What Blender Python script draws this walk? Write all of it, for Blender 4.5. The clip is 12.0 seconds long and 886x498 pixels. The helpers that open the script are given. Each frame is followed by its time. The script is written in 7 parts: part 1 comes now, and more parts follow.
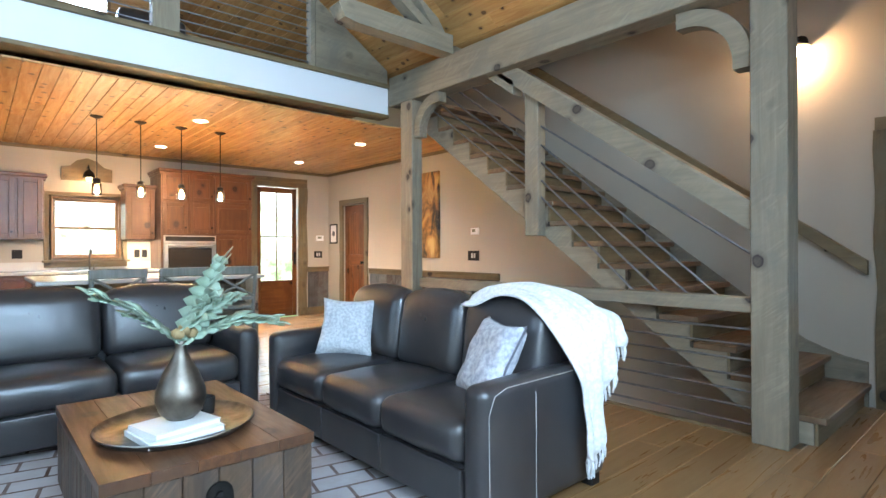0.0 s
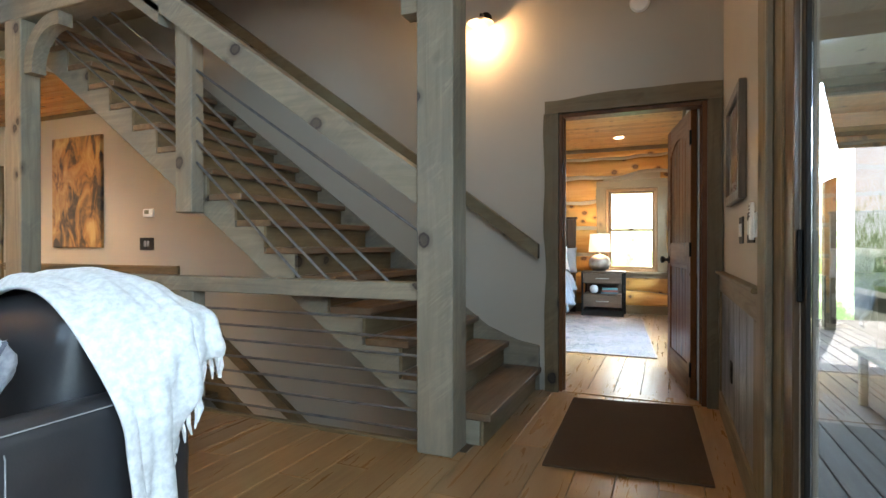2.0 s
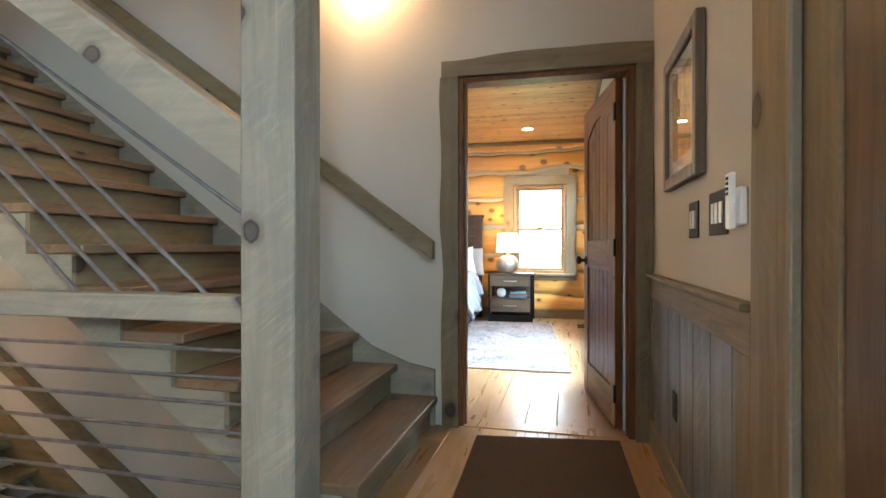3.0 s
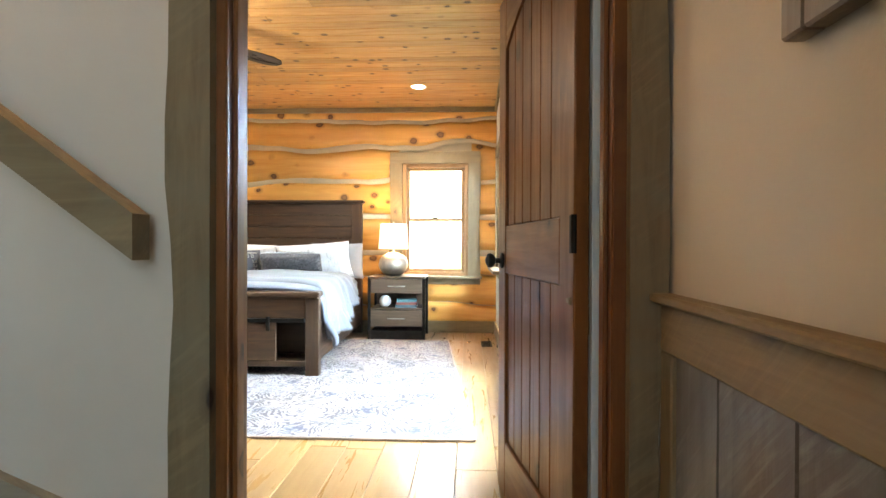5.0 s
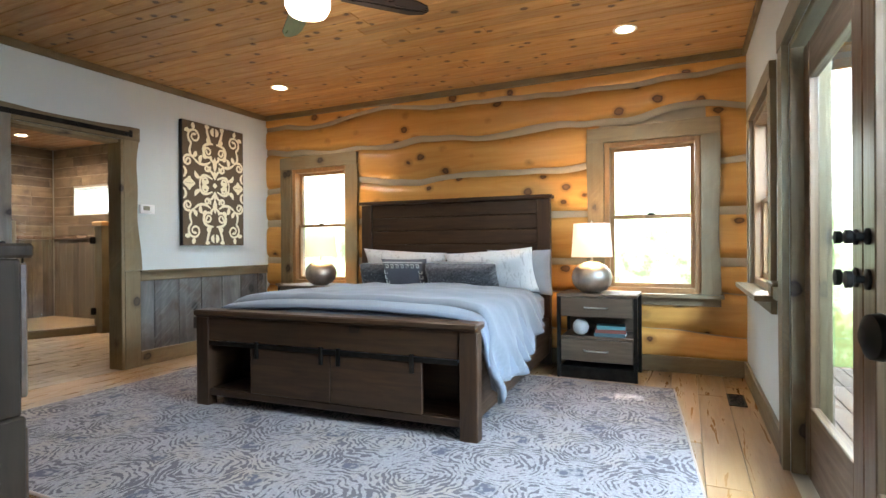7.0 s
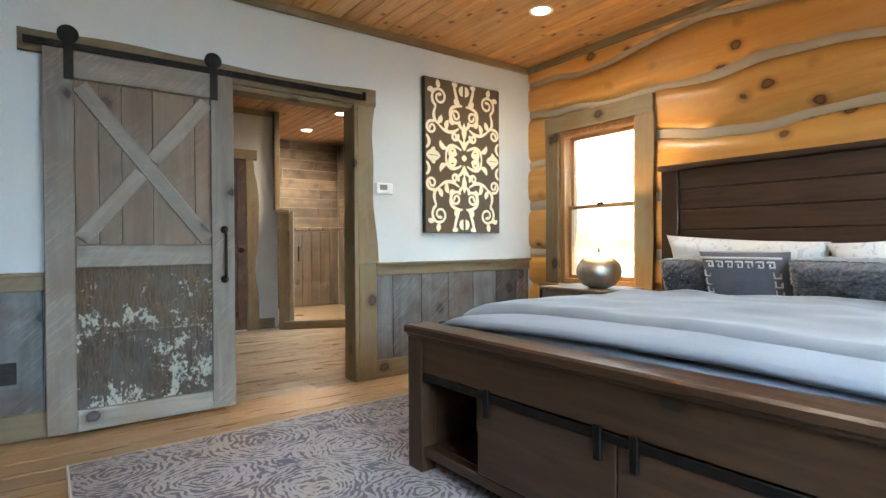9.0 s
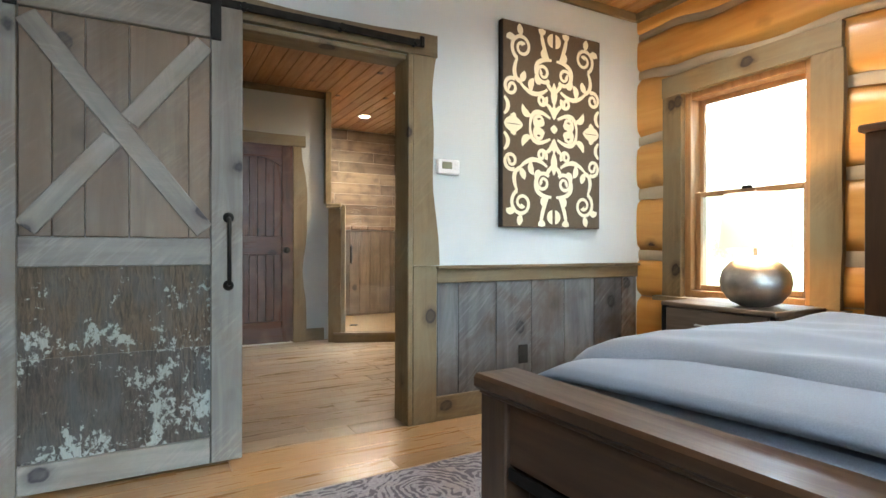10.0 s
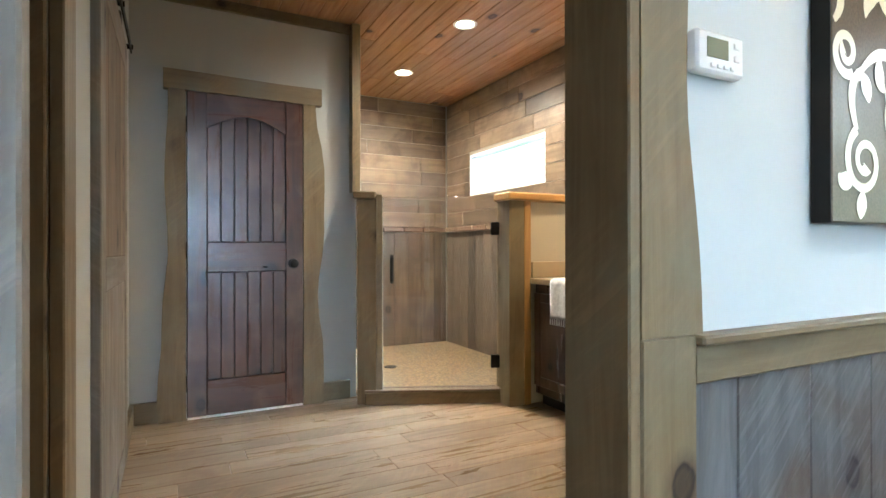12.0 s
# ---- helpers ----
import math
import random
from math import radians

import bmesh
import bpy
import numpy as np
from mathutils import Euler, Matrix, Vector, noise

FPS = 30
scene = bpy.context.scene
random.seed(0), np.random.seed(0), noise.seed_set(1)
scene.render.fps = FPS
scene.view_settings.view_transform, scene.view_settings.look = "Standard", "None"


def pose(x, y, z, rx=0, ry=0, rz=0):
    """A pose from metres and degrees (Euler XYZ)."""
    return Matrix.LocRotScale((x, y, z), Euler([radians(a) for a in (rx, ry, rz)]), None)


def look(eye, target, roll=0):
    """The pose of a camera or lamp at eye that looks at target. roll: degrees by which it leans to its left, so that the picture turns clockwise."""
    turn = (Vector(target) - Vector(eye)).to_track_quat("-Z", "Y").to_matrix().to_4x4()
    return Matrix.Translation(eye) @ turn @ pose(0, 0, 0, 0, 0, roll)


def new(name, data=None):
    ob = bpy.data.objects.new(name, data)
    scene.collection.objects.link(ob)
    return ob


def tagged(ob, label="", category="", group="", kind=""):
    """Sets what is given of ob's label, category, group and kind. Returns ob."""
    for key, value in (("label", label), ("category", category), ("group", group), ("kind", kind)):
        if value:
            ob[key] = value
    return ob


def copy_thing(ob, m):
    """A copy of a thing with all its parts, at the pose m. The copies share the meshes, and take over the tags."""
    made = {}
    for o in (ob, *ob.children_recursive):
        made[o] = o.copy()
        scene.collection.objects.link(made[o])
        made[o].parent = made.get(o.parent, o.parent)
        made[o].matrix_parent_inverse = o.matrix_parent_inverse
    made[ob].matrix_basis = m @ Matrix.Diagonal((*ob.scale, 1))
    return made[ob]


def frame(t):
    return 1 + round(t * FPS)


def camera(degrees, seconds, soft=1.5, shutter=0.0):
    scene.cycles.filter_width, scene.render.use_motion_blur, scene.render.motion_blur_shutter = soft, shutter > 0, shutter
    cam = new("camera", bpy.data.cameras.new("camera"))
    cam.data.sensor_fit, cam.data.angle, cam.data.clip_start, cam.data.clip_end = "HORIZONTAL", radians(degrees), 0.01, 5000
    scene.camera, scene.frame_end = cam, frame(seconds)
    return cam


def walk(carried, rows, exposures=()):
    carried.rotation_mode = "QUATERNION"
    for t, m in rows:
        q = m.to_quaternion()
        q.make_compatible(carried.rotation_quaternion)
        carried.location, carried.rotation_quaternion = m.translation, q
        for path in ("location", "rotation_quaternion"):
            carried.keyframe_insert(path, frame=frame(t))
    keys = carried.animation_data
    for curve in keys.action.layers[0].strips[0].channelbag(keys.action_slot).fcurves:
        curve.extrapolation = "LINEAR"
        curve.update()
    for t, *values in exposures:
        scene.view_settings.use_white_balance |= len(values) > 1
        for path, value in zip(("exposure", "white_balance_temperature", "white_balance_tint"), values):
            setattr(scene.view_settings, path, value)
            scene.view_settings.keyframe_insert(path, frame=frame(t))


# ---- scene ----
cam = camera(79.7, 12.0)
PATH = [
    (0, (-0.787, -0.163, 1.183), (0.538, 1.335, 1.185), -0.2),
    (0.5, (-0.587, -0.188, 1.163), (0.926, 1.119, 1.163), -0.2),
    (1, (-0.361, -0.214, 1.132), (1.299, 0.903, 1.132), -0.1),
    (1.5, (-0.092, -0.215, 1.098), (1.674, 0.724, 1.093), 0.0),
    (2, (0.271, -0.18, 1.074), (2.113, 0.598, 1.064), 0.0),
    (2.5, (0.704, -0.132, 1.058), (2.606, 0.486, 1.052), 0.1),
    (3, (1.155, -0.07, 1.049), (3.102, 0.39, 1.046), -0.0),
    (3.5, (1.588, -0.054, 1.029), (3.563, 0.258, 1.032), -0.0),
    (5.3, (3.214, -0.06, 1.019), (5.211, 0.034, 1.007), 0.2),
    (5.5, (3.376, -0.058, 1.026), (5.373, 0.04, 1.013), 0.1),
    (6, (3.729, -0.045, 1.026), (5.712, 0.218, 1.018), -0.2),
    (6.5, (4.062, 0.004, 1.028), (5.984, 0.556, 1.023), -0.2),
    (7, (4.317, 0.07, 1.076), (6.135, 0.904, 1.07), -0.4),
    (7.5, (4.556, 0.175, 1.075), (6.219, 1.285, 1.078), -0.1),
    (9.3, (5.803, 1.303, 0.993), (6.905, 2.972, 0.983), -0.2),
    (9.5, (5.898, 1.454, 0.97), (6.955, 3.151, 0.971), -0.0),
    (10, (6.175, 1.977, 0.983), (7.137, 3.731, 0.981), 0.1),
    (10.5, (6.378, 2.485, 0.962), (7.294, 4.263, 0.967), 0.3),
    (11, (6.493, 3.024, 0.951), (7.398, 4.807, 0.966), 0.4),
    (11.5, (6.574, 3.526, 0.998), (7.482, 5.307, 1.011), 0.4),
    (12, (6.675, 3.928, 1.053), (7.582, 5.71, 1.056), -0.1),
]
walk(cam, [(t, look(eye, target, roll)) for t, eye, target, roll in PATH], [
    (0.0, 1.72, 6000, 10), (1.0, 1.72, 6150, 10), (1.5, 1.65, 6300, 10), (2.0, 1.4, 6400, 10), (2.5, 1.48, 6450, 10), (3.0, 2.0, 6400, 10), (3.5, 2.0, 6550, 10),
    (5.5, 2.2, 6900, 10), (6.0, 1.75, 6700, 10), (6.5, 1.5, 6500, 10), (7.5, 0.85, 6050, 9), (9.5, 1.65, 6300, 8), (10.5, 1.55, 5950, 8), (11.0, 1.62, 5800, 7), (12.0, 1.72, 5650, 5)])

# ---- world, sun, lamps ----
world = bpy.data.worlds.new("sky")
scene.world = world
world.use_nodes = True
wn = world.node_tree.nodes
sky = wn.new("ShaderNodeTexSky")
sky.sky_type, sky.sun_disc = "NISHITA", False
sky.sun_elevation, sky.sun_rotation = radians(38), radians(106)
world.node_tree.links.new(sky.outputs[0], wn["Background"].inputs[0])
wn["Background"].inputs[1].default_value = 0.05


def lamp(name, kind, place, watts, colour, target=None, size=0.1, size_y=0.0, angle=0.0, blend=0.6):
    data = bpy.data.lights.new(name, kind)
    data.energy, data.color = watts, colour
    ob = new(name, data)
    ob.matrix_world = look(place, target) if target else Matrix.Translation(place)
    if kind == "AREA":
        data.size = size
        if size_y:
            data.shape, data.size_y = "RECTANGLE", size_y
    elif kind == "SPOT":
        data.spot_size, data.spot_blend, data.shadow_soft_size = radians(angle), blend, size
    elif kind == "POINT":
        data.shadow_soft_size = size
    elif kind == "SUN":
        data.angle = radians(angle)
    return ob


DAY, WARM, SOFT, PALE = (0.56, 0.79, 1.0), (1.0, 0.60, 0.28), (1.0, 0.79, 0.54), (1.0, 0.90, 0.76)
sun_way = Vector((0.95, -0.28, 0.76))
lamp("sun", "SUN", tuple(sun_way * 30), 5.0, (1.0, 0.94, 0.85), (0, 0, 0), angle=0.5)
# daylight in the window openings
lamp("daylight", "AREA", (-3.9, 1.7, 2.2), 22, DAY, (2, 4.5, 1.6), 3.6, 2.2)
# added to brighten the loft, through an unseen gap above the patio door
lamp("daylight", "AREA", (-0.9, -0.70, 3.30), 58, DAY, (-1.6, 8.0, 3.1), 1.8, 1.0)
lamp("daylight", "AREA", (-0.3, -0.65, 1.70), 40, DAY, (-0.2, 3.0, 0.2), 2.8, 0.6)
lamp("daylight", "AREA", (0.41, 9.35, 2.5), 60, DAY, (0.41, 7.0, 0.6), 0.9, 0.6)
lamp("daylight", "AREA", (3.2, 9.35, 2.7), 60, DAY, (3.2, 7.0, 0.4), 0.8, 0.6)
lamp("daylight", "AREA", (0.05, 7.75, 4.50), 25, DAY, (0.4, 5.0, 3.2), 0.9, 0.5)
lamp("daylight", "AREA", (10.1, 0.35, 2.55), 66, DAY, (8.4, 0.6, 0.7), 1.0, 0.8)
lamp("daylight", "AREA", (10.1, 3.89, 2.55), 66, DAY, (8.4, 3.6, 0.7), 1.0, 0.8)
lamp("daylight", "AREA", (6.36, -1.4, 2.02), 215, DAY, (6.4, 4.6, 0.9), 2.0, 0.75)
lamp("daylight", "AREA", (10.2, 8.07, 2.6), 190, DAY, (8.6, 7.9, 0.8), 1.2, 0.5)
# lamps of the house
for x, y in ((1.077, 5.94), (1.128, 7.80), (3.10, 5.90), (3.15, 7.80)):
    lamp("can_light", "SPOT", (x, y, 2.585), 72, SOFT, (x, y, 0), 0.05, angle=120, blend=0.8)
for x, y in ((8.40, 0.47), (8.40, 3.70)):
    lamp("can_light", "SPOT", (x, y, 2.645), 44, PALE, (x, y, 0), 0.05, angle=150, blend=0.8)
for x, y in ((8.53, 7.22), (8.54, 8.37)):
    lamp("can_light", "SPOT", (x, y, 2.645), 95, (1.0, 0.89, 0.72), (x, y, 0), 0.05, angle=165, blend=0.8)
# added, unseen: stands for a vanity lamp's warm light on the half wall
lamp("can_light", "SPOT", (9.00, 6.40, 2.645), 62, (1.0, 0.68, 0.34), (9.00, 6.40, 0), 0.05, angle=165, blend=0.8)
for x in (0.184, 0.595, 1.011, 1.447):
    lamp("pendant_bulb", "POINT", (x, 6.42, 1.80), 21, WARM, None, 0.03)
lamp("bedside_bulb", "POINT", (8.90, 0.795, 1.16), 12, WARM, None, 0.04)
lamp("bedside_bulb", "POINT", (8.90, 3.60, 1.16), 12, WARM, None, 0.04)
lamp("sconce_bulb", "POINT", (4.105, 1.13, 2.70), 14, WARM, None, 0.03)
lamp("fan_bulb", "POINT", (6.61, 1.91, 2.27), 14, PALE, None, 0.10)
lamp("window_lamp_bulb", "POINT", (0.41, 8.56, 2.12), 2, WARM, None, 0.03)
lamp("cabinet_light", "AREA", (1.0, 8.55, 1.33), 2.5, SOFT, (1.0, 8.55, 0), 0.35, 0.1)

# ---- materials ----
def material(name, rough=0.6, metal=0.0, colour=(0.5, 0.5, 0.5), spec=0.5):
    m = bpy.data.materials.new(name)
    m.use_nodes = True
    b = m.node_tree.nodes["Principled BSDF"]
    b.inputs["Roughness"].default_value = rough
    b.inputs["Metallic"].default_value = metal
    b.inputs["Base Color"].default_value = (*colour, 1)
    b.inputs["Specular IOR Level"].default_value = spec
    return m


class Net:
    """Short hand for a material's nodes."""

    def __init__(self, m):
        self.m, self.t = m, m.node_tree
        self.b = self.t.nodes["Principled BSDF"]

    def node(self, kind):
        return self.t.nodes.new(kind)

    def link(self, a, b):
        self.t.links.new(a, b)

    def coords(self, scale, shift=None, spin=(0, 0, 0)):
        tc, mp = self.node("ShaderNodeTexCoord"), self.node("ShaderNodeMapping")
        mp.inputs["Scale"].default_value = scale
        mp.inputs["Rotation"].default_value = [radians(a) for a in spin]
        self.link(tc.outputs["Object"], mp.inputs[0])
        if shift:
            self.link(shift, mp.inputs["Location"])
        return mp.outputs[0]

    def slanted(self, spin, scale, shift=None):
        first, mp = self.coords((1, 1, 1), shift, spin), self.node("ShaderNodeMapping")
        mp.inputs["Scale"].default_value = scale
        self.link(first, mp.inputs[0])
        return mp.outputs[0]

    def noise(self, vec, scale, detail=4.0, rough=0.55, distort=0.0):
        n = self.node("ShaderNodeTexNoise")
        self.link(vec, n.inputs["Vector"])
        n.inputs["Scale"].default_value, n.inputs["Detail"].default_value = scale, detail
        n.inputs["Roughness"].default_value, n.inputs["Distortion"].default_value = rough, distort
        return n.outputs["Fac"]

    def ramp(self, fac, *stops):
        r = self.node("ShaderNodeValToRGB")
        els = r.color_ramp.elements
        while len(els) < len(stops):
            els.new(0.5)
        for e, (at, c) in zip(els, stops):
            e.position = at
            e.color = (*c, 1) if isinstance(c, tuple) else (c, c, c, 1)
        self.link(fac, r.inputs[0])
        return r.outputs[0]

    def mix(self, fac, a, b, how="MIX"):
        n = self.node("ShaderNodeMix")
        n.data_type, n.blend_type = "RGBA", how
        for socket, value in ((n.inputs[0], fac), (n.inputs[6], a), (n.inputs[7], b)):
            if hasattr(value, "is_linked"):
                self.link(value, socket)
            elif isinstance(value, tuple):
                socket.default_value = (*value, 1)
            else:
                socket.default_value = value
        return n.outputs[2]

    def maths(self, how, a, b=0.0):
        n = self.node("ShaderNodeMath")
        n.operation = how
        for socket, value in ((n.inputs[0], a), (n.inputs[1], b)):
            if hasattr(value, "is_linked"):
                self.link(value, socket)
            else:
                socket.default_value = value
        return n.outputs[0]

    def bump(self, height, strength=0.2, dist=0.01):
        n = self.node("ShaderNodeBump")
        n.inputs["Strength"].default_value, n.inputs["Distance"].default_value = strength, dist
        self.link(height, n.inputs["Height"])
        self.link(n.outputs[0], self.b.inputs["Normal"])

    def colour(self, c):
        self.link(c, self.b.inputs["Base Color"])

    def per_piece(self, island=False):
        if island:
            return self.node("ShaderNodeNewGeometry").outputs["Random Per Island"]
        return self.node("ShaderNodeObjectInfo").outputs["Random"]


def wood(name, light, dark, along="x", rough=0.5, knots=0.5, stain=None, stain_at=0.5, saw=0.0, vary=0.35, island=False, coat=0.0, grain=1.0, knot_size=1.0, spec=0.4):
    """Timber with grain along one axis, knots, stains, saw marks, and a tone of its own for each piece."""
    m = material(name, rough, 0, light, spec)
    n = Net(m)
    rnd = n.per_piece(island)
    comb = n.node("ShaderNodeCombineXYZ")
    for k in range(3):
        n.link(n.maths("MULTIPLY", rnd, (37.0, 23.0, 51.0)[k]), comb.inputs[k])
    s = {"x": (1.0, 12, 12), "y": (12, 1.0, 12), "z": (12, 12, 1.0)}[along]
    vec = n.coords(tuple(v * grain for v in s), comb.outputs[0])
    fine = n.noise(vec, 2.2, 6, 0.62, 0.7)
    s2 = {"x": (0.5, 3, 3), "y": (3, 0.5, 3), "z": (3, 3, 0.5)}[along]
    broad = n.noise(n.coords(s2, comb.outputs[0]), 1.6, 3, 0.5, 0.5)
    c = n.mix(n.ramp(fine, (0.33, 0.0), (0.68, 1.0)), dark, light)
    c = n.mix(n.ramp(broad, (0.35, 0.0), (0.7, 0.55)), c, tuple(v * 0.72 for v in light))
    if stain:
        blot = n.noise(n.coords((2.2, 2.2, 2.2), comb.outputs[0]), 1.3, 5, 0.6, 0.6)
        c = n.mix(n.ramp(blot, (stain_at - 0.1, 0.0), (stain_at + 0.12, 0.85)), c, stain)
    if knots:
        s3 = {"x": (3.6, 4.5, 4.5), "y": (4.5, 3.6, 4.5), "z": (4.5, 4.5, 3.6)}[along]
        v = n.node("ShaderNodeTexVoronoi")
        v.voronoi_dimensions = "3D"
        base = n.coords(tuple(a / knot_size for a in s3), comb.outputs[0])
        wob = n.node("ShaderNodeTexNoise")
        wob.inputs["Scale"].default_value = 5.0
        n.link(base, wob.inputs["Vector"])
        add = n.node("ShaderNodeVectorMath")
        add.operation = "MULTIPLY_ADD"
        n.link(wob.outputs["Color"], add.inputs[0])
        add.inputs[1].default_value = (0.10, 0.10, 0.10)
        n.link(base, add.inputs[2])
        n.link(add.outputs[0], v.inputs["Vector"])
        v.inputs["Scale"].default_value = 1.0
        keep = n.maths("GREATER_THAN", n.node("ShaderNodeSeparateColor").outputs[0], 0.0)
        sep = keep.node.inputs[0].links[0].from_node
        n.link(v.outputs["Color"], sep.inputs[0])
        keep.node.inputs[1].default_value = 1.0 - knots
        ring = n.ramp(v.outputs["Distance"], (0.09, 0.80), (0.135, 1.0), (0.165, 0.40), (0.27, 0.0))
        c = n.mix(n.maths("MULTIPLY", ring, keep), c, tuple(a * k for a, k in zip(dark, (0.13, 0.09, 0.12))))
    tone = n.ramp(rnd, (0.0, 1.0 - vary), (1.0, 1.0))
    c = n.mix(1.0, c, tone, "MULTIPLY")
    n.colour(c)
    h = fine
    if saw:
        marks = n.noise(n.slanted((38, 38, 0), (5, 5, 60), comb.outputs[0]), 1.2, 4, 0.6, 0.8)
        faint = n.noise(n.coords((1, 1, 1), comb.outputs[0]), 3.0, 3)
        over = n.maths("MULTIPLY", n.ramp(marks, (0.48, 0.0), (0.66, 1.0)), n.ramp(faint, (0.42, 0.0), (0.62, 0.55 * saw)))
        c = n.mix(over, c, tuple(min(0.8, v * 1.55 + 0.02) for v in light))
        n.colour(c)
        h = n.maths("ADD", fine, n.maths("MULTIPLY", marks, saw))
    n.bump(h, 0.25, 0.004)
    n.link(n.ramp(fine, (0.2, min(1.0, rough + 0.12)), (0.8, max(0.0, rough - 0.1))), n.b.inputs["Roughness"])
    if coat:
        n.b.inputs["Coat Weight"].default_value, n.b.inputs["Coat Roughness"].default_value = coat, 0.25
    return m


def plaster(name, colour, amount=0.05, rough=0.85):
    m = material(name, rough, 0, colour, 0.3)
    n = Net(m)
    broad = n.noise(n.coords((1, 1, 1)), 1.1, 4)
    fine = n.noise(n.coords((1, 1, 1)), 90, 3)
    n.colour(n.mix(n.ramp(broad, (0.3, 0.0), (0.7, 1.0)), tuple(v * (1 - amount) for v in colour), colour))
    n.bump(fine, 0.12, 0.003)
    return m


def metal(name, colour, rough=0.4, amount=0.3):
    m = material(name, rough, 1.0, colour)
    n = Net(m)
    f = n.noise(n.coords((1, 1, 1)), 14, 5)
    n.colour(n.mix(n.ramp(f, (0.35, 0.0), (0.7, 1.0)), tuple(v * (1 - amount) for v in colour), colour))
    n.link(n.ramp(f, (0.3, min(1.0, rough + 0.15)), (0.7, rough)), n.b.inputs["Roughness"])
    return m


def glow(name, colour, strength):
    m = material(name, 0.5, 0, colour)
    b = m.node_tree.nodes["Principled BSDF"]
    b.inputs["Emission Color"].default_value = (*colour, 1)
    b.inputs["Emission Strength"].default_value = strength
    return m


def clear(name, tint=(1, 1, 1), rough=0.0):
    m = material(name, rough, 0, tint)
    b = m.node_tree.nodes["Principled BSDF"]
    b.inputs["Transmission Weight"].default_value = 1.0
    b.inputs["IOR"].default_value = 1.45
    return m


def cloth(name, colour, dark, scale=260, rough=0.9, sheen=0.3, bump=0.3):
    m = material(name, rough, 0, colour, 0.2)
    n = Net(m)
    w = n.noise(n.coords((1, 1, 1)), scale, 2)
    broad = n.noise(n.coords((1, 1, 1)), 5, 4)
    c = n.mix(n.ramp(w, (0.35, 0.0), (0.65, 1.0)), dark, colour)
    n.colour(n.mix(n.ramp(broad, (0.4, 0.0), (0.75, 0.3)), c, dark))
    n.bump(w, bump, 0.002)
    n.b.inputs["Sheen Weight"].default_value = sheen
    return m


M = {}
M["paint"] = plaster("wall_paint", (0.45, 0.40, 0.325))
M["paint_cool"] = plaster("wall_paint_white", (0.56, 0.595, 0.585))
M["paint_bath"] = plaster("bathroom_paint", (0.40, 0.392, 0.36))
M["fascia"] = plaster("fascia_paint", (0.78, 0.80, 0.82), 0.03)
M["pine_y"] = wood("pine_boards", (0.64, 0.37, 0.135), (0.42, 0.18, 0.045), "y", 0.42, 0.75, vary=0.3, island=True, coat=0.15, knot_size=0.55)
M["pine_x"] = wood("pine_boards_across", (0.62, 0.36, 0.14), (0.46, 0.22, 0.07), "x", 0.42, 0.75, vary=0.25, island=True, coat=0.15, knot_size=0.5)
M["pine_red"] = wood("pine_boards_red", (0.50, 0.25, 0.11), (0.34, 0.14, 0.05), "y", 0.5, 0.3, vary=0.3, island=True)
M["floor"] = wood("pine_floor", (0.423, 0.232, 0.092), (0.333, 0.170, 0.063), "x", 0.30, 0.0, vary=0.35, coat=0.35, grain=0.8, knot_size=0.8)
M["log"] = wood("peeled_log", (0.70, 0.36, 0.085), (0.56, 0.235, 0.042), "y", 0.38, 0.97, vary=0.22, coat=0.2, grain=0.5, knot_size=1.0)
M["chink"] = plaster("chinking", (0.47, 0.37, 0.25), 0.3)
M["grey_z"] = wood("grey_timber", (0.345, 0.288, 0.200), (0.220, 0.178, 0.120), "z", 0.6, 0.7, (0.215, 0.188, 0.144), 0.55, 0.3, vary=0.2, grain=0.7)
M["grey_y"] = wood("grey_timber_y", (0.345, 0.288, 0.200), (0.220, 0.178, 0.120), "y", 0.6, 0.7, (0.215, 0.188, 0.144), 0.55, 0.3, vary=0.2, grain=0.7)
M["grey_x"] = wood("grey_timber_x", (0.345, 0.288, 0.200), (0.220, 0.178, 0.120), "x", 0.6, 0.7, (0.215, 0.188, 0.144), 0.55, 0.3, vary=0.2, grain=0.7)
M["trim_z"] = wood("stained_trim", (0.220, 0.155, 0.075), (0.136, 0.091, 0.043), "z", 0.55, 0.3, (0.176, 0.142, 0.082), 0.55, 0.3, vary=0.2)
M["trim_y"] = wood("stained_trim_y", (0.220, 0.155, 0.075), (0.136, 0.091, 0.043), "y", 0.55, 0.3, (0.176, 0.142, 0.082), 0.55, 0.3, vary=0.2)
M["trim_x"] = wood("stained_trim_x", (0.220, 0.155, 0.075), (0.136, 0.091, 0.043), "x", 0.55, 0.3, (0.176, 0.142, 0.082), 0.55, 0.3, vary=0.2)
M["wains"] = wood("barnwood_board", (0.190, 0.190, 0.185), (0.060, 0.062, 0.064), "z", 0.40, 0.7, (0.085, 0.056, 0.036), 0.53, 0.45, vary=0.5, grain=0.5)
M["walnut_y"] = wood("dark_bed_wood", (0.065, 0.030, 0.012), (0.025, 0.011, 0.005), "y", 0.45, 0.15, vary=0.25, coat=0.1)
M["walnut_x"] = wood("dark_bed_wood_x", (0.065, 0.030, 0.012), (0.025, 0.011, 0.005), "x", 0.45, 0.15, vary=0.25, coat=0.1)
M["walnut_z"] = wood("dark_bed_wood_z", (0.065, 0.030, 0.012), (0.025, 0.011, 0.005), "z", 0.45, 0.15, vary=0.25, coat=0.1)
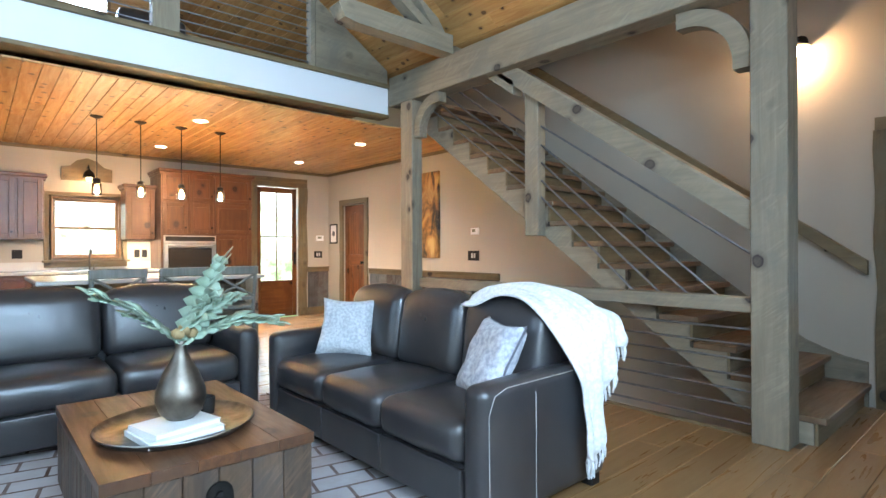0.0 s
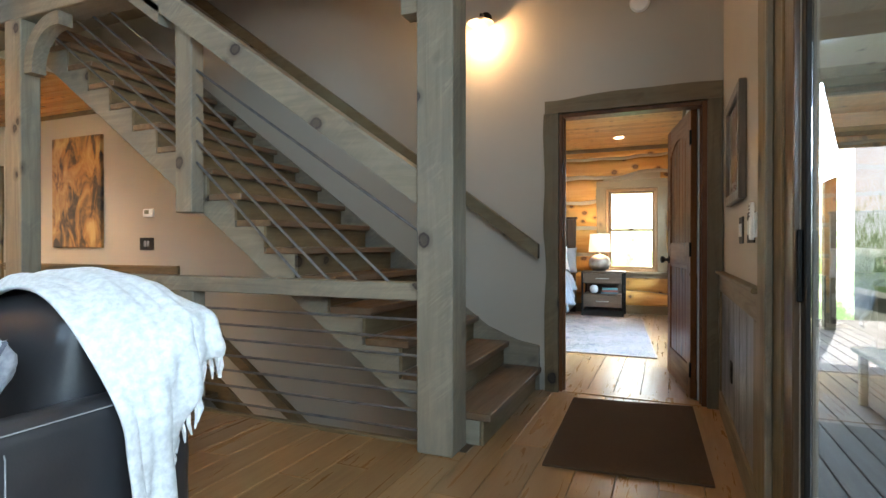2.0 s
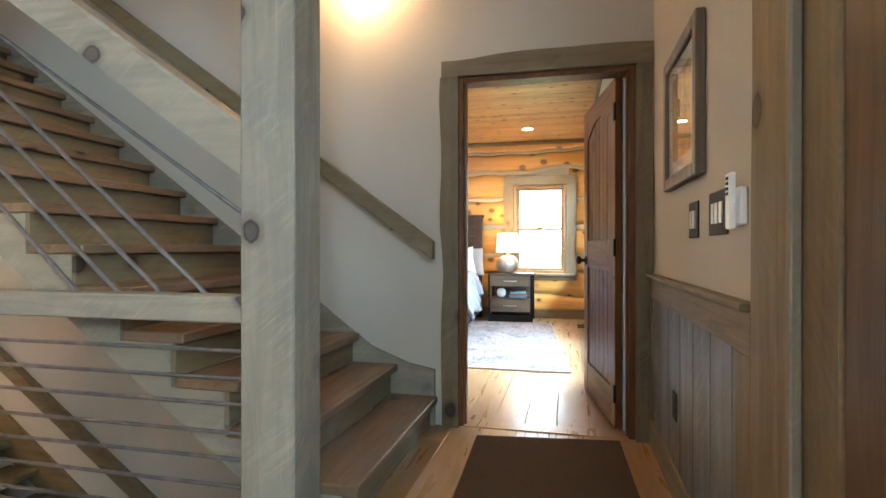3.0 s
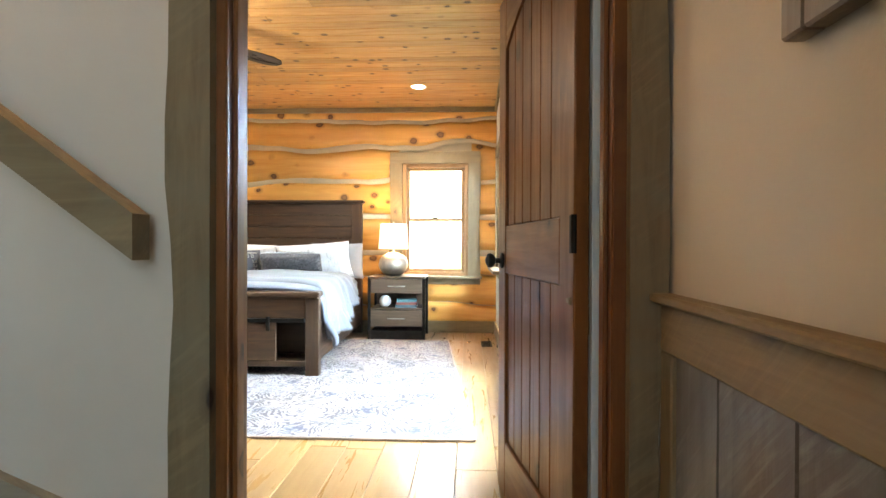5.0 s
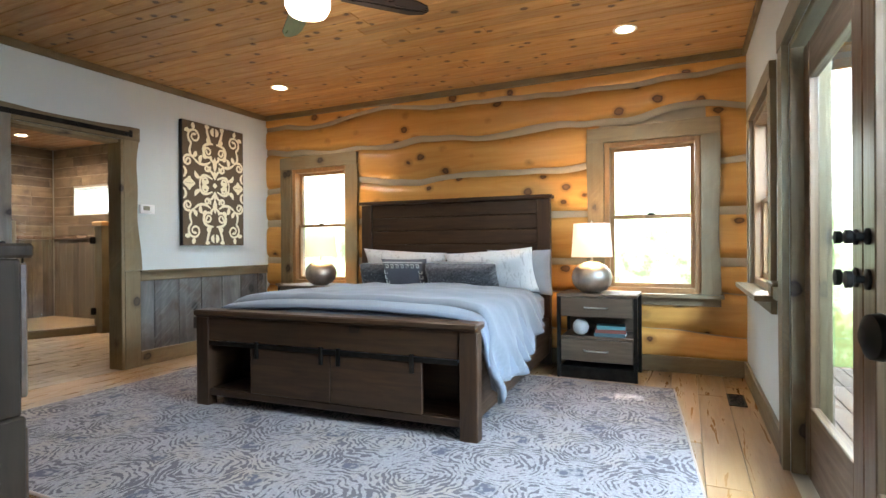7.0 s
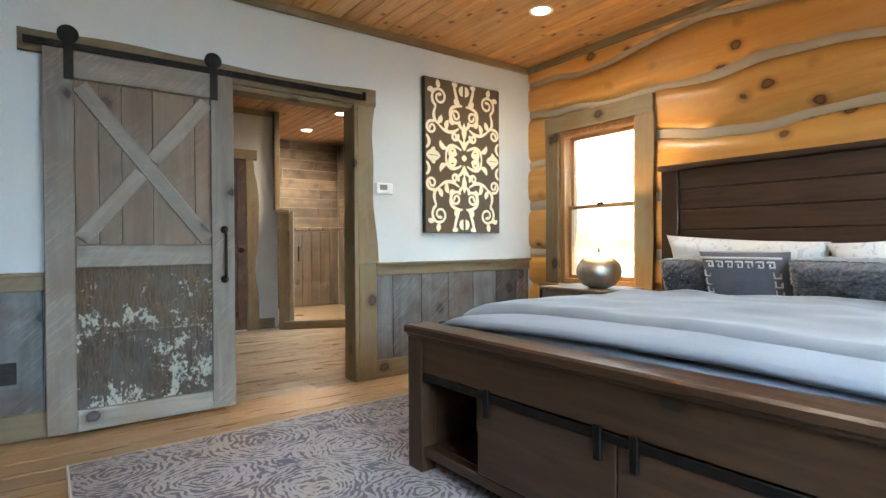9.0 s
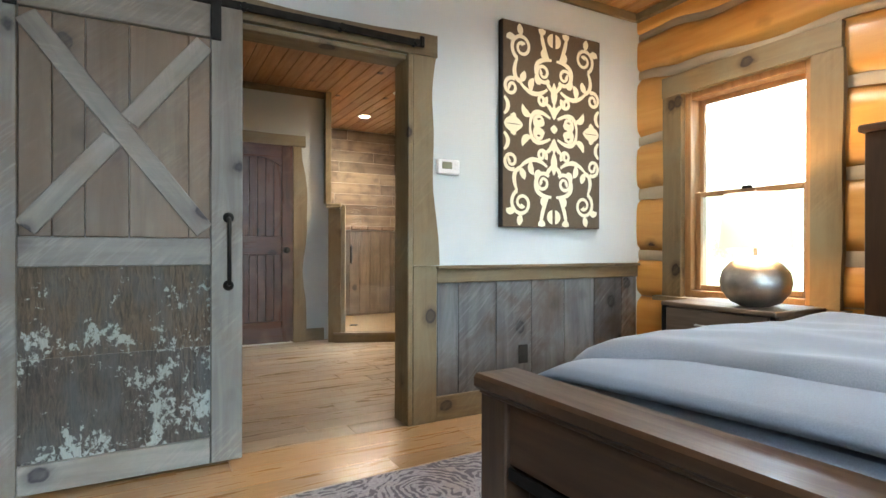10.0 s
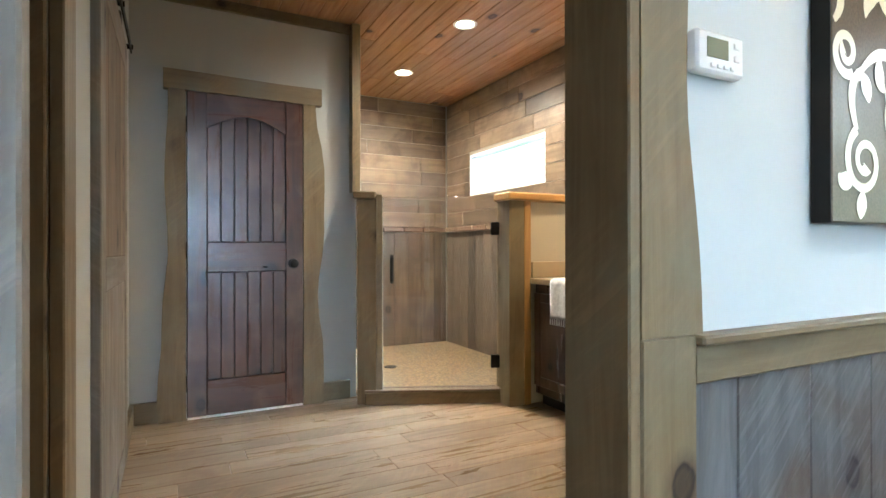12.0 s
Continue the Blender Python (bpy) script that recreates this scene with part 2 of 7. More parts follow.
M["alder_z"] = wood("alder_door", (0.235, 0.088, 0.025), (0.115, 0.040, 0.012), "z", 0.35, 0.4, (0.102, 0.036, 0.013), 0.55, vary=0.2, coat=0.06, grain=0.7, spec=0.2)
M["alder_x"] = wood("alder_door_x", (0.235, 0.088, 0.025), (0.115, 0.040, 0.012), "x", 0.35, 0.4, (0.102, 0.036, 0.013), 0.55, vary=0.2, coat=0.06, grain=0.7, spec=0.2)
M["black"] = metal("black_iron", (0.03, 0.028, 0.026), 0.5)
M["steel"] = metal("brushed_steel", (0.55, 0.55, 0.55), 0.3, 0.15)
M["rod"] = metal("steel_rod", (0.30, 0.30, 0.31), 0.45)
M["glass"] = clear("window_glass")
M["white"] = material("white_plastic", 0.4, 0, (0.8, 0.8, 0.78))
M["dark"] = material("dark_plastic", 0.6, 0, (0.016, 0.014, 0.012), 0.25)
M["lit_can"] = glow("lit_downlight", (1.0, 0.80, 0.55), 14)
M["lit_bulb"] = glow("lit_bulb", (1.0, 0.66, 0.32), 30)

# ---- mesh helpers ----
class Bm:
    """A mesh in the making."""

    def __init__(self):
        self.v, self.f = [], []

    def add(self, verts, faces, m=None):
        k = len(self.v)
        self.v += [tuple(m @ Vector(p)) for p in verts] if m else [tuple(p) for p in verts]
        self.f += [tuple(i + k for i in f) for f in faces]
        return self

    def box(self, x0, x1, y0, y1, z0, z1, b=0.004, m=None):
        """A block with chamfered edges."""
        x0, x1, y0, y1, z0, z1 = min(x0, x1), max(x0, x1), min(y0, y1), max(y0, y1), min(z0, z1), max(z0, z1)
        c = Vector(((x0 + x1) / 2, (y0 + y1) / 2, (z0 + z1) / 2))
        h = ((x1 - x0) / 2, (y1 - y0) / 2, (z1 - z0) / 2)
        b = min(b, min(h) * 0.45)
        verts, at = [], {}
        for sx in (-1, 1):
            for sy in (-1, 1):
                for sz in (-1, 1):
                    s = (sx, sy, sz)
                    for a in range(3):
                        at[s, a] = len(verts)
                        verts.append(c + Vector([s[k] * (h[k] - (0 if k == a else b)) for k in range(3)]))
        faces = []

        def face(idx, out):
            p = [verts[i] for i in idx]
            n = (p[1] - p[0]).cross(p[2] - p[0])
            faces.append(idx if n.dot(out) > 0 else idx[::-1])

        for a in range(3):
            u, w = (a + 1) % 3, (a + 2) % 3
            for s in (-1, 1):
                idx = []
                for su, sw in ((-1, -1), (1, -1), (1, 1), (-1, 1)):
                    t = [0, 0, 0]
                    t[a], t[u], t[w] = s, su, sw
                    idx.append(at[tuple(t), a])
                out = Vector((0, 0, 0))
                out[a] = s
                face(idx, out)
            for su in (-1, 1):
                for sw in (-1, 1):
                    t0, t1 = [0, 0, 0], [0, 0, 0]
                    t0[u] = t1[u] = su
                    t0[w] = t1[w] = sw
                    t0[a], t1[a] = -1, 1
                    out = Vector((0, 0, 0))
                    out[u], out[w] = su, sw
                    face([at[tuple(t0), u], at[tuple(t1), u], at[tuple(t1), w], at[tuple(t0), w]], out)
        for sx in (-1, 1):
            for sy in (-1, 1):
                for sz in (-1, 1):
                    s = (sx, sy, sz)
                    face([at[s, 0], at[s, 1], at[s, 2]], Vector(s))
        return self.add(verts, faces, m)

    def tube(self, points, r, seg=10, cap=True):
        """A round bar along points; r is one radius or one for each point."""
        pts = [Vector(p) for p in points]
        rs = r if isinstance(r, (list, tuple)) else [r] * len(pts)
        k = len(self.v)
        ref = None
        for i, p in enumerate(pts):
            d = (pts[min(i + 1, len(pts) - 1)] - pts[max(i - 1, 0)]).normalized()
            if ref is None:
                ref = d.orthogonal().normalized()
            u = (ref - d * ref.dot(d)).normalized()
            ref, w = u, d.cross(u)
            for s in range(seg):
                a = 2 * math.pi * s / seg
                self.v.append(tuple(p + (u * math.cos(a) + w * math.sin(a)) * rs[i]))
        for i in range(len(pts) - 1):
            for s in range(seg):
                a, b = k + i * seg + s, k + i * seg + (s + 1) % seg
                self.f.append((a, b, b + seg, a + seg))
        if cap:
            self.f.append(tuple(k + s for s in range(seg))[::-1])
            self.f.append(tuple(k + (len(pts) - 1) * seg + s for s in range(seg)))
        return self

    def spin(self, profile, seg=24, place=(0, 0, 0), m=None):
        """A turned shape: (radius, height) pairs about the z axis."""
        verts, faces = [], []
        for r, z in profile:
            for s in range(seg):
                a = 2 * math.pi * s / seg
                verts.append(Vector((place[0] + r * math.cos(a), place[1] + r * math.sin(a), place[2] + z)))
        n = len(profile)
        for i in range(n - 1):
            for s in range(seg):
                a, b = i * seg + s, i * seg + (s + 1) % seg
                faces.append((a, b, b + seg, a + seg))
        faces.append(tuple(range(seg))[::-1])
        faces.append(tuple((n - 1) * seg + s for s in range(seg)))
        return self.add(verts, faces, m)

    def slab(self, outline, lo, hi, axis="x"):
        """An outline in two axes, in order, thickened along the third from lo to hi."""
        def at(p, q, r):
            return {"x": (r, p, q), "y": (p, r, q), "z": (p, q, r)}[axis]
        area = sum(a[0] * b[1] - b[0] * a[1] for a, b in zip(outline, outline[1:] + outline[:1]))
        pts = outline if (area > 0) != (axis == "y") else outline[::-1]
        n = len(pts)
        verts = [at(p, q, lo) for p, q in pts] + [at(p, q, hi) for p, q in pts]
        faces = [tuple(range(n))[::-1], tuple(range(n, 2 * n))]
        faces += [(i, (i + 1) % n, n + (i + 1) % n, n + i) for i in range(n)]
        return self.add(verts, faces)

    def grid(self, nu, nv, at, closed=False):
        """A sheet of nu by nv points from at(u, v), u and v from 0 to 1."""
        verts = [at(i / (nu - 1), j / (nv - 1)) for j in range(nv) for i in range(nu)]
        faces = [(j * nu + i, j * nu + i + 1, (j + 1) * nu + i + 1, (j + 1) * nu + i) for j in range(nv - 1) for i in range(nu - 1)]
        return self.add(verts, faces)


def mesh_of(bm, name, mat, smooth=False):
    me = bpy.data.meshes.new(name)
    me.from_pydata(bm.v, [], bm.f)
    me.validate()
    me.materials.append(mat)
    if smooth:
        me.polygons.foreach_set("use_smooth", [True] * len(me.polygons))
        if smooth != "all":
            me.set_sharp_from_angle(angle=radians(40))
    me.update()
    return me


def part(name, bm, mat, parent=None, label="", smooth=False, at=None):
    ob = new(name, mesh_of(bm, name, mat, smooth))
    if at is not None:
        ob.matrix_basis = at
    ob.parent = parent
    return tagged(ob, label)


def thing(name, m, label, category, group="", kind=""):
    ob = new(name)
    ob.empty_display_size = 0.1
    ob.matrix_basis = m
    return tagged(ob, label, category, group, kind)


def structure(name, bm, mat, label="", category="", smooth=False):
    return tagged(new(name, mesh_of(bm, name, mat, smooth)), label or name.replace("_", " "), category or name.split("_")[0], "", "structure")


def piece(name, me, parent, at):
    ob = new(name, me)
    ob.matrix_basis = at
    ob.parent = parent
    return ob


def holed(lo, hi, z0, z1, holes):
    """Rectangles (a0, a1, z0, z1) that fill a wall from lo to hi except for its holes (a0, a1, z0, z1), which do not overlap along a."""
    out, at = [], lo
    for a0, a1, h0, h1 in sorted(holes):
        if a0 > at:
            out.append((at, a0, z0, z1))
        if h0 > z0:
            out.append((a0, a1, z0, h0))
        if h1 < z1:
            out.append((a0, a1, h1, z1))
        at = a1
    if at < hi:
        out.append((at, hi, z0, z1))
    return out


def wavy(p0, p1, width, seed, n=14, amp=0.02, side=1):
    """The outline of a live-edge board from p0 to p1 (both in two axes); the wavy edge lies on one side."""
    a, b = Vector(p0), Vector(p1)
    d = (b - a).normalized()
    w = Vector((-d.y, d.x)) * side
    edge = []
    for i in range(n + 1):
        t = i / n
        wob = noise.noise(Vector((t * (b - a).length * 2.4, seed * 7.3, 0.5))) * amp
        edge.append(tuple(a + (b - a) * t + w * (width + wob)))
    return [tuple(a), tuple(b)] + edge[::-1]

# ---- the place: walls, floors, ceilings ----
H_BED, H_KIT, LOFT, ROOF = 2.66, 2.60, 2.95, 5.2
# the wall between living room and bedroom, with the bedroom door and a kitchen-side door
bm = Bm()
for y0, y1, z0, z1 in holed(-0.66, 8.75, 0, ROOF, [(-0.431, 0.561, 0, 2.05), (7.50, 8.20, 0, 1.98)]):
    bm.box(4.22, 4.34, y0, y1, z0, z1, 0.0005)
structure("wall_east", bm, M["paint"], "beige painted plaster wall beside the stairs", "wall")
# the hall wall with the glazed patio door, and the bedroom's outer wall
bm = Bm()
for x0, x1, z0, z1 in holed(-4.0, 4.22, 0, ROOF, [(-1.9, 2.02, 0, 2.12)]):
    # unseen gap from 2.80 to 3.80, added so the loft's daylight lamp shines in
    for c0, c1 in (((z0, z1),) if z1 < 3 or x1 - x0 > 3.95 or x0 < -1.95 or x0 > 2 else ((z0, 2.80), (3.80, z1))):
        bm.box(x0, x1, -0.572, -0.52, c0, c1, 0.0005)
structure("wall_south_hall", bm, M["paint"], "beige painted hall wall", "wall")
bm = Bm()
for x0, x1, z0, z1 in holed(4.34, 9.25, 0, 2.9, [(5.42, 7.30, 0, 2.03), (7.78, 8.76, 0.80, 1.98)]):
    bm.box(x0, x1, -0.55, -0.375, z0, z1, 0.0005)
structure("wall_south_bedroom", bm, M["paint_cool"], "off-white painted bedroom wall", "wall")
bm = Bm()
for x0, x1, z0, z1 in holed(4.34, 9.45, 0, 2.9, [(6.15, 7.44, 0, 2.06)]):
    bm.box(x0, x1, 4.66, 4.80, z0, z1, 0.0005)
structure("wall_north_bedroom", bm, M["paint_cool"], "off-white painted wall with the bathroom opening", "wall")
# behind the logs
bm = Bm()
for y0, y1, z0, z1 in holed(-0.55, 4.80, 0, 2.9, [(-0.04, 0.74, 0.68, 2.0), (3.50, 4.27, 0.68, 2.0)]):
    bm.box(9.29, 9.47, y0, y1, z0, z1, 0.0005)
structure("wall_log_backing", bm, M["chink"], "grey chinking between the logs", "wall")
# kitchen and living room
bm = Bm()
for x0, x1, z0, z1 in holed(-4.0, 4.34, 0, 3.0, [(-0.0, 0.82, 1.08, 1.92), (2.84, 3.60, 0, 2.30)]):
    bm.box(x0, x1, 8.75, 8.90, z0, z1, 0.0005)
structure("wall_north_kitchen", bm, M["paint"], "beige painted kitchen wall", "wall")
bm = Bm()
for y0, y1, z0, z1 in holed(-0.66, 8.9, 0, ROOF, [(-0.2, 3.6, 0.3, 3.4)]):
    bm.box(-4.14, -4.0, y0, y1, z0, z1, 0.0005)
structure("wall_west", bm, M["paint"], "beige painted wall with a wide window", "wall")
# bathroom
bm = Bm()
bm.box(6.30, 6.44, 4.80, 4.86, 0, 2.9, 0.0005)
bm.box(6.30, 6.44, 5.30, 9.35, 0, 2.9, 0.0005)
bm.box(6.30, 6.44, 4.86, 5.30, 2.1, 2.9, 0.0005)
structure("wall_west_bathroom", bm, M["paint_bath"], "beige painted bathroom wall", "wall")
bm = Bm()
bm.box(6.44, 7.85, 7.62, 7.74, 0, 2.9, 0.0005)
bm.box(7.73, 7.85, 7.74, 9.2, 0, 2.9, 0.0005)
structure("wall_north_bathroom", bm, M["paint_bath"], "beige painted bathroom wall", "wall")
bm = Bm()
bm.box(7.73, 9.6, 9.22, 9.36, 0, 2.9, 0.0005)
for y0, y1, z0, z1 in holed(4.80, 9.36, 0, 2.9, [(7.44, 8.70, 1.61, 2.03)]):
    bm.box(9.42, 9.58, y0, y1, z0, z1, 0.0005)
structure("wall_east_bathroom", bm, M["paint_bath"], "beige bathroom outer wall", "wall")
# closet beyond the bathroom
bm = Bm().box(5.0, 5.1, 4.80, 6.2, 0, 2.7, 0.0005).box(5.1, 6.30, 6.1, 6.2, 0, 2.7, 0.0005)
structure("wall_closet", bm, M["paint_bath"], "beige painted closet wall", "wall")

# ceilings: boards with grooves, one mesh each
def boards(x0, x1, y0, y1, z, width, along, thick=0.02):
    bm = Bm()
    a0, a1 = (x0, x1) if along == "y" else (y0, y1)
    n = round((a1 - a0) / width)
    w = (a1 - a0) / n
    for i in range(n):
        lo, hi = a0 + i * w, a0 + (i + 1) * w
        cut = (y0, y1) if along == "y" else (x0, x1)
        ends = [cut[0]]
        while ends[-1] < cut[1] - 0.01:
            ends.append(min(cut[1], ends[-1] + random.uniform(1.4, 3.4)))
        for e0, e1 in zip(ends, ends[1:]):
            if along == "y":
                bm.box(lo + 0.0015, hi - 0.0015, e0, e1, z, z + thick, 0.005)
            else:
                bm.box(e0, e1, lo + 0.0015, hi - 0.0015, z, z + thick, 0.005)
    return bm


structure("ceiling_bedroom", boards(4.34, 9.29, -0.375, 4.66, H_BED, 0.125, "y"), M["pine_y"], "knotty pine tongue-and-groove board ceiling", "ceiling")
structure("ceiling_bathroom", boards(6.30, 9.45, 4.80, 9.30, H_BED, 0.125, "y"), M["pine_red"], "reddish pine board ceiling", "ceiling")
structure("ceiling_kitchen", boards(-4.0, 4.22, 4.86, 8.75, H_KIT, 0.125, "y"), M["pine_y"], "knotty pine board kitchen ceiling", "ceiling")
structure("ceiling_closet", Bm().box(5.0, 6.3, 4.8, 6.2, 2.7, 2.75), M["paint"], "plain closet ceiling", "ceiling")
bm = Bm().box(4.34, 9.6, -0.55, 9.36, 2.90, 3.0, 0.0005)
structure("ceiling_slab", bm, M["paint"], "upper floor slab", "ceiling")
# vaulted roof: one slope over the stairs side, one back down
bm = boards(-4.0, 2.95, -0.7, 7.42, 0.0, 0.14, "y")
ridge = -0.6
bm.v = [(x, y, z + (3.12 + (2.95 - x) * 0.62 if x > ridge else 3.12 + (2.95 - 2 * ridge + x) * 0.62)) for x, y, z in bm.v]
structure("ceiling_vault", bm, M["pine_y"], "vaulted pine board ceiling", "ceiling")
structure("ceiling_stairs", Bm().box(2.9, 4.34, -0.66, 8.9, 3.5, 3.6), M["paint"], "painted ceiling over the stairs", "ceiling")

# floors as slabs; their boards lie on top
bm = Bm()
for x0, x1, y0, y1 in ((-4.1, 2.86, -0.6, 8.85), (2.86, 4.30, -0.6, 0.80), (2.86, 4.30, 4.45, 8.85), (4.30, 9.3, -0.5, 4.72), (5.0, 9.5, 4.72, 9.3)):
    bm.box(x0, x1, y0, y1, -0.25, -0.02, 0.0005)
structure("subfloor", bm, M["paint"], "subfloor under the boards", "floor")
floor_live = structure("floor_living", Bm().box(-4.0, -3.9, -0.5, -0.4, -0.019, -0.010), M["floor"], "honey-coloured knotty pine plank floor", "floor")
floor_bed = structure("floor_bedroom", Bm().box(4.40, 4.5, 4.5, 4.6, -0.019, -0.010), M["floor"], "honey-coloured knotty pine plank floor", "floor")
floor_bath = structure("floor_bathroom", Bm().box(9.3, 9.4, 5.0, 5.1, -0.019, -0.010), M["floor"], "wood-look plank tile floor", "floor")

# stair well below
bm = Bm().box(2.80, 2.86, 0.80, 4.45, -2.7, -0.02, 0.0005).box(2.86, 4.22, 0.74, 0.80, -2.7, -0.26, 0.0005).box(2.86, 4.22, 4.45, 4.5, -2.7, -0.26, 0.0005)
bm.box(2.8, 4.3, 0.7, 4.5, -2.75, -2.7, 0.0005).box(4.22, 4.34, -0.66, 8.75, -2.75, 0, 0.0005)
structure("wall_stairwell", bm, M["paint"], "beige painted basement stairwell", "wall")

# ---- openings: windows, doors, casings ----
def live_casing(parent, w, z0, z1, width, seed, proud=0.03, mats=("trim_z", "trim_x"), amp=0.022):
    """Live-edge boards round an opening of width w from z0 to z1, on the room's side (y below 0)."""
    part("casing_board", Bm().slab(wavy((-w / 2, z0), (-w / 2, z1), width, seed, amp=amp, side=1), -proud, 0, "y"), M[mats[0]], parent)
    part("casing_board", Bm().slab(wavy((w / 2, z0), (w / 2, z1), width, seed + 3, amp=amp, side=-1), -proud, 0, "y"), M[mats[0]], parent)
    top = wavy((-w / 2 - width, z1), (w / 2 + width, z1), width * 0.92, seed + 6, amp=0.010, side=1)
    part("casing_head", Bm().slab(top, -proud - 0.004, 0, "y"), M[mats[1]], parent)


def sash_window(name, m, w, z0, z1, label, casing=0.16, seed=1, proud=0.03):
    win = thing(name, m, label, "window", "", "structure")
    f = 0.045
    part("window_frame", Bm().box(-w / 2 - f, -w / 2, 0.0, 0.13, z0 - f, z1 + f).box(w / 2, w / 2 + f, 0.0, 0.13, z0 - f, z1 + f)
         .box(-w / 2, w / 2, 0.0, 0.13, z1, z1 + f).box(-w / 2, w / 2, 0.0, 0.13, z0 - f, z0), M["sash"], win)
    mid = (z0 + z1) / 2
    for lo, hi, y in ((z0, mid + 0.015, 0.05), (mid - 0.015, z1, 0.085)):
        bm = Bm().box(-w / 2 + 0.001, -w / 2 + 0.035, y, y + 0.03, lo, hi).box(w / 2 - 0.035, w / 2 - 0.001, y, y + 0.03, lo, hi)
        bm.box(-w / 2 + 0.035, w / 2 - 0.035, y, y + 0.03, lo, lo + 0.035).box(-w / 2 + 0.035, w / 2 - 0.035, y, y + 0.03, hi - 0.03, hi)
        s = part("sash", bm, M["sash"], win)
        p = part("pane", Bm().box(-w / 2 + 0.03, w / 2 - 0.03, y + 0.012, y + 0.017, lo + 0.03, hi - 0.025, 0.001), M["glass"], s)
        p.visible_shadow = False
    part("sash_lock", Bm().box(-0.03, 0.03, 0.035, 0.052, mid + 0.012, mid + 0.03), M["black"], win)
    part("window_sill", Bm().slab(wavy((-w / 2 - casing - 0.02, -0.11), (w / 2 + casing + 0.02, -0.11), -0.0, seed, amp=0.012) [:2] + [(w / 2 + casing + 0.02, 0.05), (-w / 2 - casing - 0.02, 0.05)], z0 - f - 0.03, z0 - f, "z"), M["trim_x"], win)
    part("apron", Bm().box(-w / 2 - casing, w / 2 + casing, -proud, 0, z0 - f - 0.10, z0 - f - 0.031), M["trim_x"], win)
    live_casing(win, w + 2 * f, z0 - f, z1 + f, casing - f, seed, proud)
    return win


M["sash"] = wood("stained_sash", (0.36, 0.20, 0.085), (0.22, 0.11, 0.045), "z", 0.4, 0.0, vary=0.1)
sash_window("window_1", pose(9.25, 0.348, 0, 0, 0, -90), 0.69, 0.715, 1.955, "double-hung window with live-edge wood casing", 0.19, 1, 0.04)
sash_window("window_2", pose(9.25, 3.886, 0, 0, 0, -90), 0.69, 0.715, 1.955, "double-hung window with live-edge wood casing", 0.19, 9, 0.04)
sash_window("window_3", pose(8.27, -0.375, 0, 0, 0, 180), 0.89, 0.845, 1.935, "double-hung window on the side wall", 0.15, 5)


def arch(x0, x1, z_side, rise, n=10):
    return [(x0 + (x1 - x0) * i / n, z_side + rise * math.sin(math.pi * i / n)) for i in range(n + 1)]


def plank_door(name, m, w, h, label, mats=("alder_z", "alder_x"), knob_x=None, t=0.042, kind="structure"):
    """A two-panel arched plank door; hinge at x = 0."""
    d = thing(name, m, label, "door", "", kind)
    s, mid0, mid1, bot, top = 0.115, 0.90, 1.09, 0.22, h - 0.20
    part("stile", Bm().box(0, s, 0, t, 0, h), M[mats[0]], d)
    part("stile", Bm().box(w - s, w, 0, t, 0, h), M[mats[0]], d)
    part("bottom_rail", Bm().box(s, w - s, 0.001, t - 0.001, 0, bot), M[mats[1]], d)
    part("lock_rail", Bm().box(s, w - s, 0.001, t - 0.001, mid0, mid1), M[mats[1]], d)
    part("top_rail", Bm().slab([(w - s, h), (s, h)] + arch(s, w - s, top - 0.02, 0.09), 0.001, t - 0.001, "y"), M[mats[1]], d)
    n = 6
    pw = (w - 2 * s) / n
    for lo, hi in ((bot, mid0), (mid1, top + 0.075)):
        for i in range(n):
            x = s + i * pw
            part("plank", Bm().box(x + 0.001, x + pw - 0.001, 0.011, t - 0.011, lo, hi, 0.006), M[mats[0]], d)
    kx = w - 0.07
    for y0, sgn in ((0, -1), (t, 1)):
        k = part("door_knob", Bm().spin([(0.0, 0.0), (0.032, 0.0), (0.032, 0.006), (0.012, 0.012), (0.011, 0.03), (0.024, 0.038), (0.03, 0.05), (0.028, 0.062), (0.012, 0.07), (0.0, 0.07)], 20), M["black"], d, "oil-rubbed bronze round knob", True, pose(kx, y0, 0.95, -90 * sgn))
    for z in (0.2, 1.04, h - 0.2):
        part("hinge", Bm().tube([(-0.006, t / 2 + 0.024, z - 0.05), (-0.006, t / 2 + 0.024, z + 0.05)], 0.008).box(-0.004, 0.03, t - 0.002, t + 0.002, z - 0.05, z + 0.05, 0.001), M["black"], d, "black butt hinge")
    return d


# bedroom door, standing open
plank_door("door_1", pose(4.352, -0.371, 0.012, 0, 0, 9.6), 0.875, 2.02, "open alder plank door with an arched upper panel", mats=("alder_z", "alder_x"))
jam = thing("door_frame_1", pose(4.28, 0.085, 0), "stained wood door frame with live-edge casings", "door frame", "", "structure")
part("jamb", Bm().box(-0.062, 0.062, 0.445, 0.475, 0, 2.05), M["alder_z"], jam)
part("jamb", Bm().box(-0.062, 0.062, -0.515, -0.478, 0, 2.05), M["alder_z"], jam)
part("head_jamb", Bm().box(-0.062, 0.062, -0.478, 0.445, 2.021, 2.05), M["alder_z"], jam)
part("door_stop", Bm().box(-0.03, 0.012, 0.433, 0.445, 0, 2.02).box(-0.03, 0.012, -0.478, -0.466, 0, 2.02), M["alder_z"], jam)
part("strike_plate", Bm().box(-0.02, 0.02, 0.442, 0.4455, 0.92, 0.99, 0.001), M["steel"], jam)
part("casing_board", Bm().slab(wavy((0.471, 0), (0.471, 2.05), 0.10, 31, amp=0.03, side=-1), -0.095, -0.06, "x"), M["trim_z"], jam)
